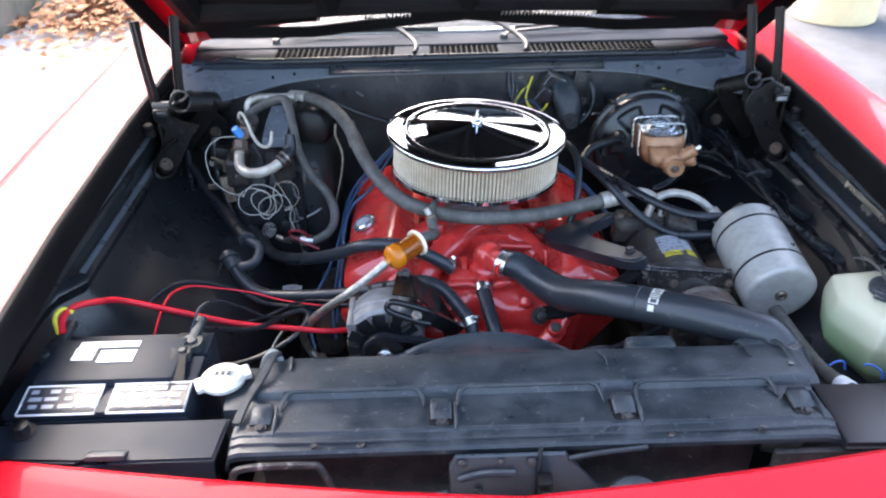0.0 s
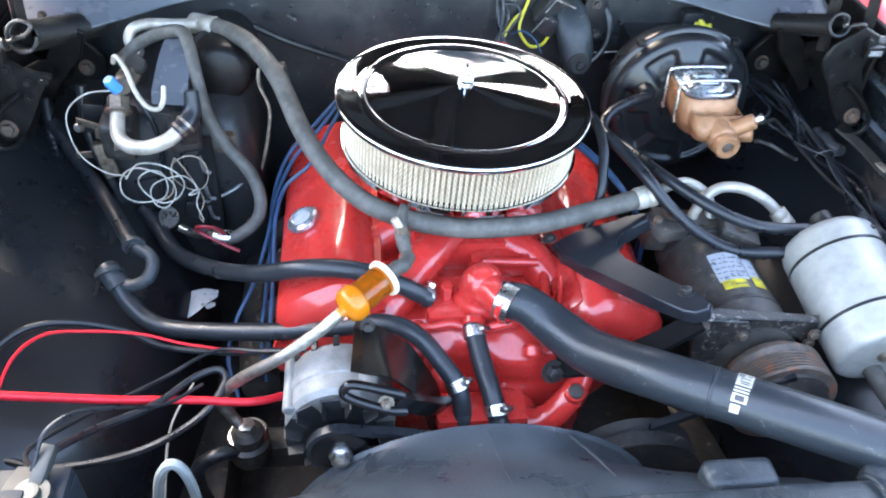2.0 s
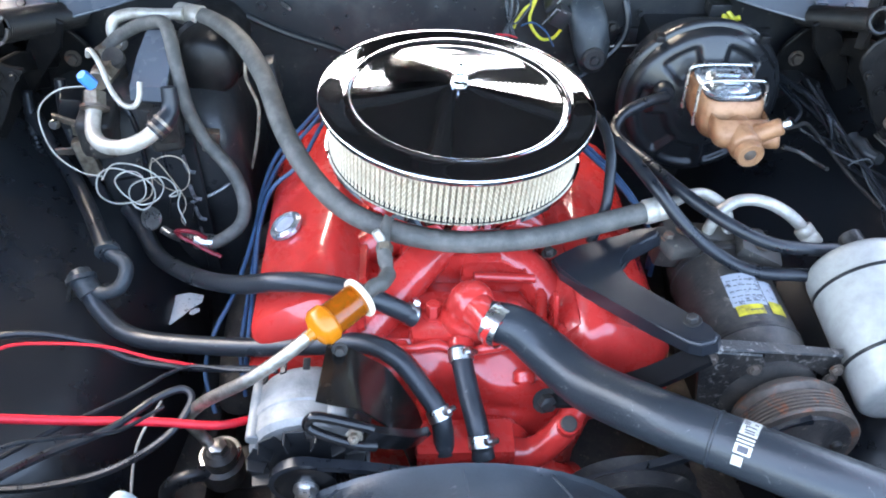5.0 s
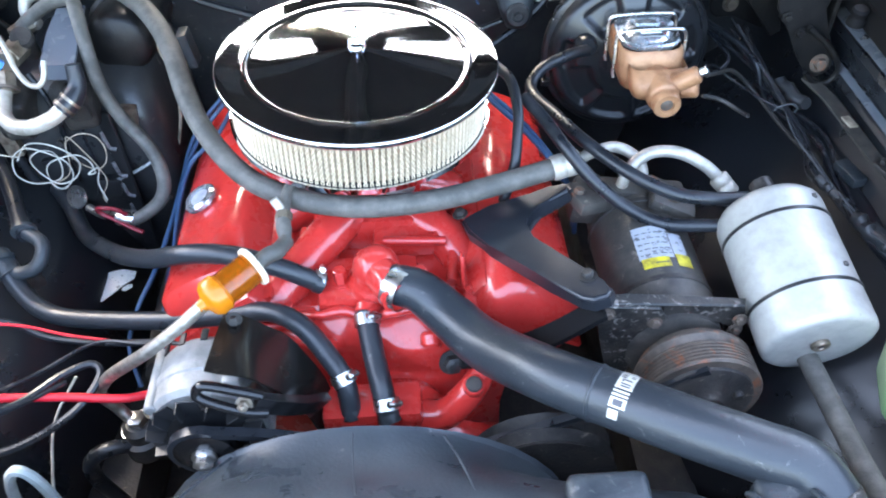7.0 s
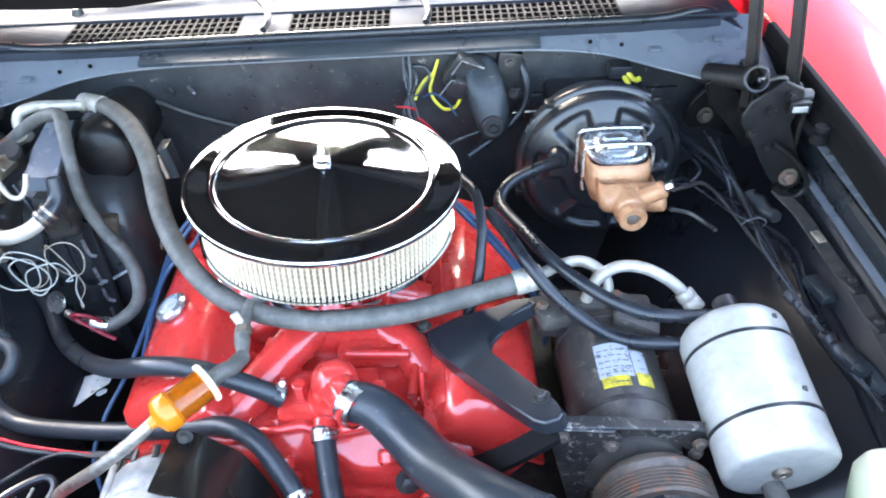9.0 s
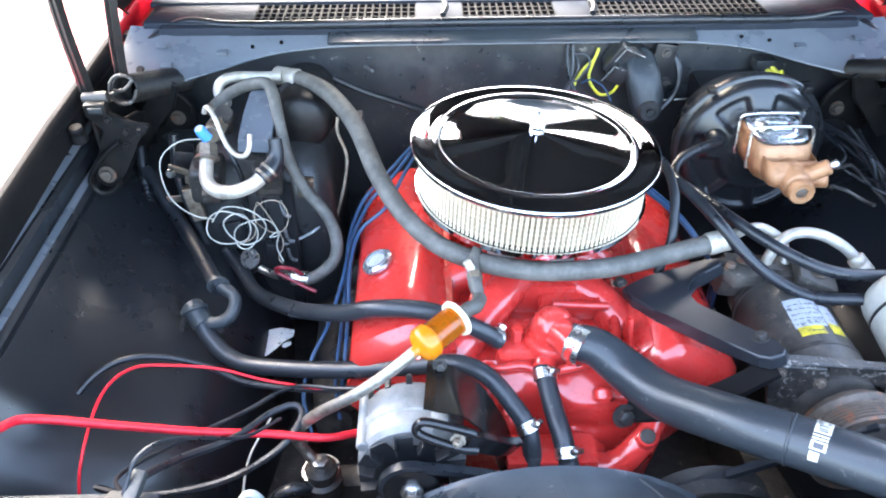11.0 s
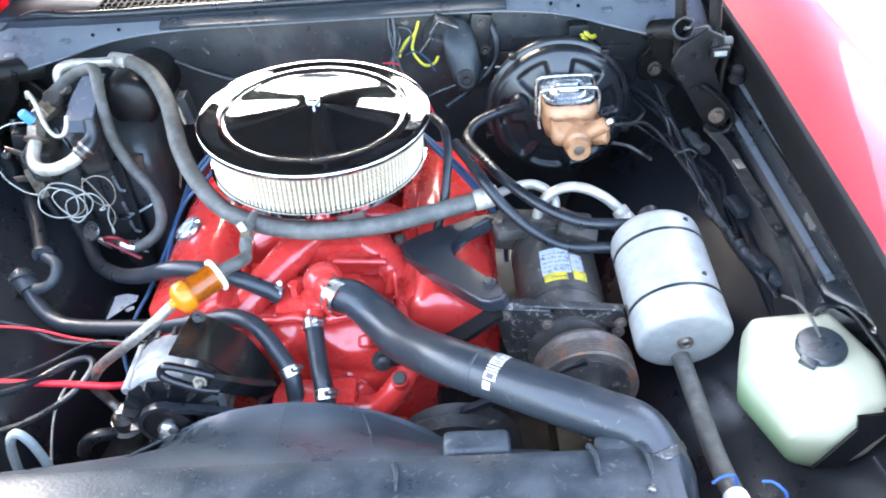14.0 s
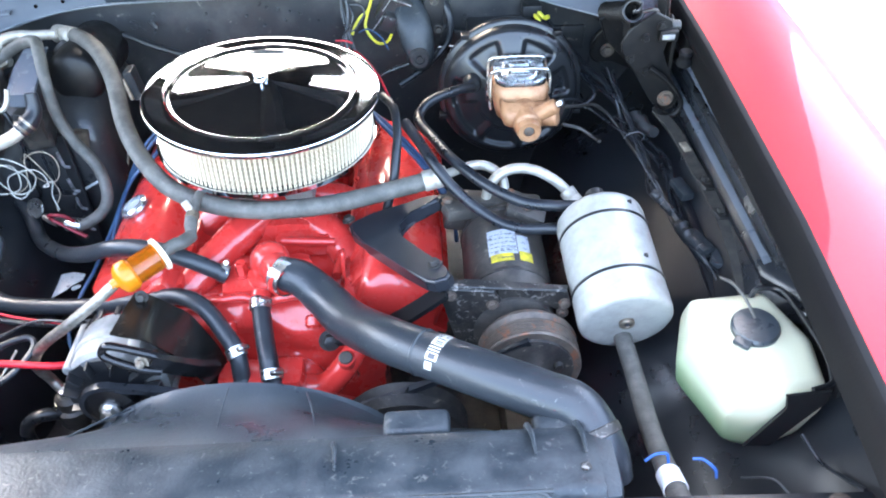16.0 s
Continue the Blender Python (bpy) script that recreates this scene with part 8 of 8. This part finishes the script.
part("latch_ring", sweep(B(), [(0.002 + 0.016 * math.cos(a), -0.790, 0.765 + 0.016 * math.sin(a)) for a in np.linspace(0, 6.28, 22)], 0.003, 8, 1, straight=True), "hinge_black", lt)
for pts, r in (([(0.030, -0.752, 0.800), (0.031, -0.756, 0.835), (0.030, -0.758, 0.868)], 0.0028), ([(0.066, -0.756, 0.845), (0.105, -0.752, 0.849), (0.165, -0.748, 0.852)], 0.0036), ([(-0.150, -0.80, 0.795), (-0.115, -0.79, 0.815), (-0.085, -0.785, 0.822)], 0.006)):
    part("latch_rod", sweep(B(), pts, r, 8, 4), "lead", lt, "dull steel latch rod")
part("latch_cable", sweep(B(), [(-0.360, -0.76, 0.77), (-0.352, -0.755, 0.826), (-0.335, -0.752, 0.842), (-0.260, -0.750, 0.842), (-0.240, -0.752, 0.834), (-0.222, -0.765, 0.78)], 0.0050, 8, 6), "worn_iron", lt, "bent grey rod loop")

# blue-tipped wires by the drain hose
for p, q in (((0.462, -0.600, 0.846), (0.486, -0.594, 0.848)), ((0.512, -0.600, 0.846), (0.532, -0.612, 0.844))):
    cable("wire", [p, ((p[0] + q[0]) / 2, (p[1] + q[1]) / 2 + 0.003, p[2] + 0.002), q, (q[0] + 0.003, q[1] - 0.003, q[2] - 0.012)], 0.0016, "wire_bright_blue", "short bright blue wire end beside the drain hose")
cable("wire", [(0.600, -0.560, 0.74), (0.607, -0.600, 0.80), (0.602, -0.640, 0.835)], 0.0012, "wire_grey", "thin grey wire hanging beside the bottle")
cable("wire", [(0.660, -0.545, 0.80), (0.672, -0.575, 0.79), (0.682, -0.600, 0.80), (0.688, -0.630, 0.82)], 0.0022, "rubber", "black wire hanging beside the bottle")

# large clutter of the latch and horn behind the nose
hn2 = thing("horn", (0.17, -0.79, 0.77), "round grey-black horn behind the red nose", "horn")
part("horn_disc", lathe(B(), [(0.0, 0.012), (0.03, 0.012), (0.042, 0.006), (0.044, 0.0), (0.040, -0.02), (0.0, -0.03)], (0.15, -0.79, 0.785), (0.1, -0.5, 0.85), 32), "shroud", hn2)
part("horn_center", lathe(B(), [(0.0, 0.016), (0.008, 0.016), (0.010, 0.012)], (0.15, -0.79, 0.785), (0.1, -0.5, 0.85), 16), "grime", hn2)

# ---- yard round the car ----
pav = part("pavement", loft(B(), [[(1.9, y, 0.004), (4.0, y, 0.004), (9, y, 0.004)] for y in (-6, 0, 6, 12)]), "asphalt")
tagged(pav, "grey worn asphalt strip beside the yard", "pavement", kind="structure")
wall = part("wall_west", block(block(B(), (-3.35, 4.2, 0.30), (0.5, 9.0, 0.62), 0.05), (-3.35, 4.2, 0.64), (0.58, 9.0, 0.08), 0.02), "stone")
tagged(wall, "low grey mossy block wall beside the yard", "wall", kind="structure")
random.seed(11)
verts, faces = [], []
for k in range(1500):
    r, a = abs(random.gauss(0, 0.45)), random.uniform(0, 6.28)
    x, y = -2.55 + r * math.cos(a) * 0.9, 4.6 + r * math.sin(a) * 1.3
    z = 0.02 + max(0.0, 0.22 - r * 0.25) * random.random()
    s, t = random.uniform(0.03, 0.06), random.uniform(0, 6.28)
    b = len(verts)
    for p, q in ((-1, 0), (0, -.45), (1, 0), (0, .45)):
        verts.append((x + s * (p * math.cos(t) - q * math.sin(t)), y + s * (p * math.sin(t) + q * math.cos(t)), z + random.uniform(-.01, .02)))
    faces.append((b, b + 1, b + 2, b + 3))
me = bpy.data.meshes.new("leaf_pile")
me.from_pydata(verts, [], faces)
me.materials.append(M["leaf"])
tagged(new("leaf_pile", me), "heap of dry brown leaves on the concrete", "leaves", kind="stuff")
post = thing("barrel", (2.9, 4.2, 0), "cream painted steel barrel on the asphalt", "barrel")
part("shell", lathe(B(), [(0.27, 0.0), (0.285, 0.01), (0.285, 0.29), (0.295, 0.30), (0.285, 0.31), (0.285, 0.59), (0.295, 0.60), (0.285, 0.61), (0.285, 0.88), (0.275, 0.89), (0.26, 0.87), (0.0, 0.87)], (2.9, 4.2, 0.004), (0, 0, 1), 40), "cream_paint", post)
cab = thing("steel_cabinet", (4.0, 5.2, 0), "blue painted steel cabinet far beside the yard", "cabinet")
part("body", block(B(), (4.0, 5.2, 0.604), (0.9, 0.6, 1.2), 0.02), "blue_paint", cab)
part("door", block(B(), (4.0, 4.892, 0.604), (0.8, 0.02, 1.1), 0.006), "blue_paint", cab)

# unseen wall, added so the right fender reflects something dark
bm = B()
block(bm, (7.4, 16.6, 8.0), (0.3, 15.0, 16.0), 0.02)
for k in range(6):
    block(bm, (7.235, 9.6 + k * 2.8, 8.0), (0.04, 0.12, 15.9), 0.01)
tagged(part("reflected_wall_east", bm, "wall_dark"), "unseen dark wall added for the fender to reflect", "wall", kind="structure")
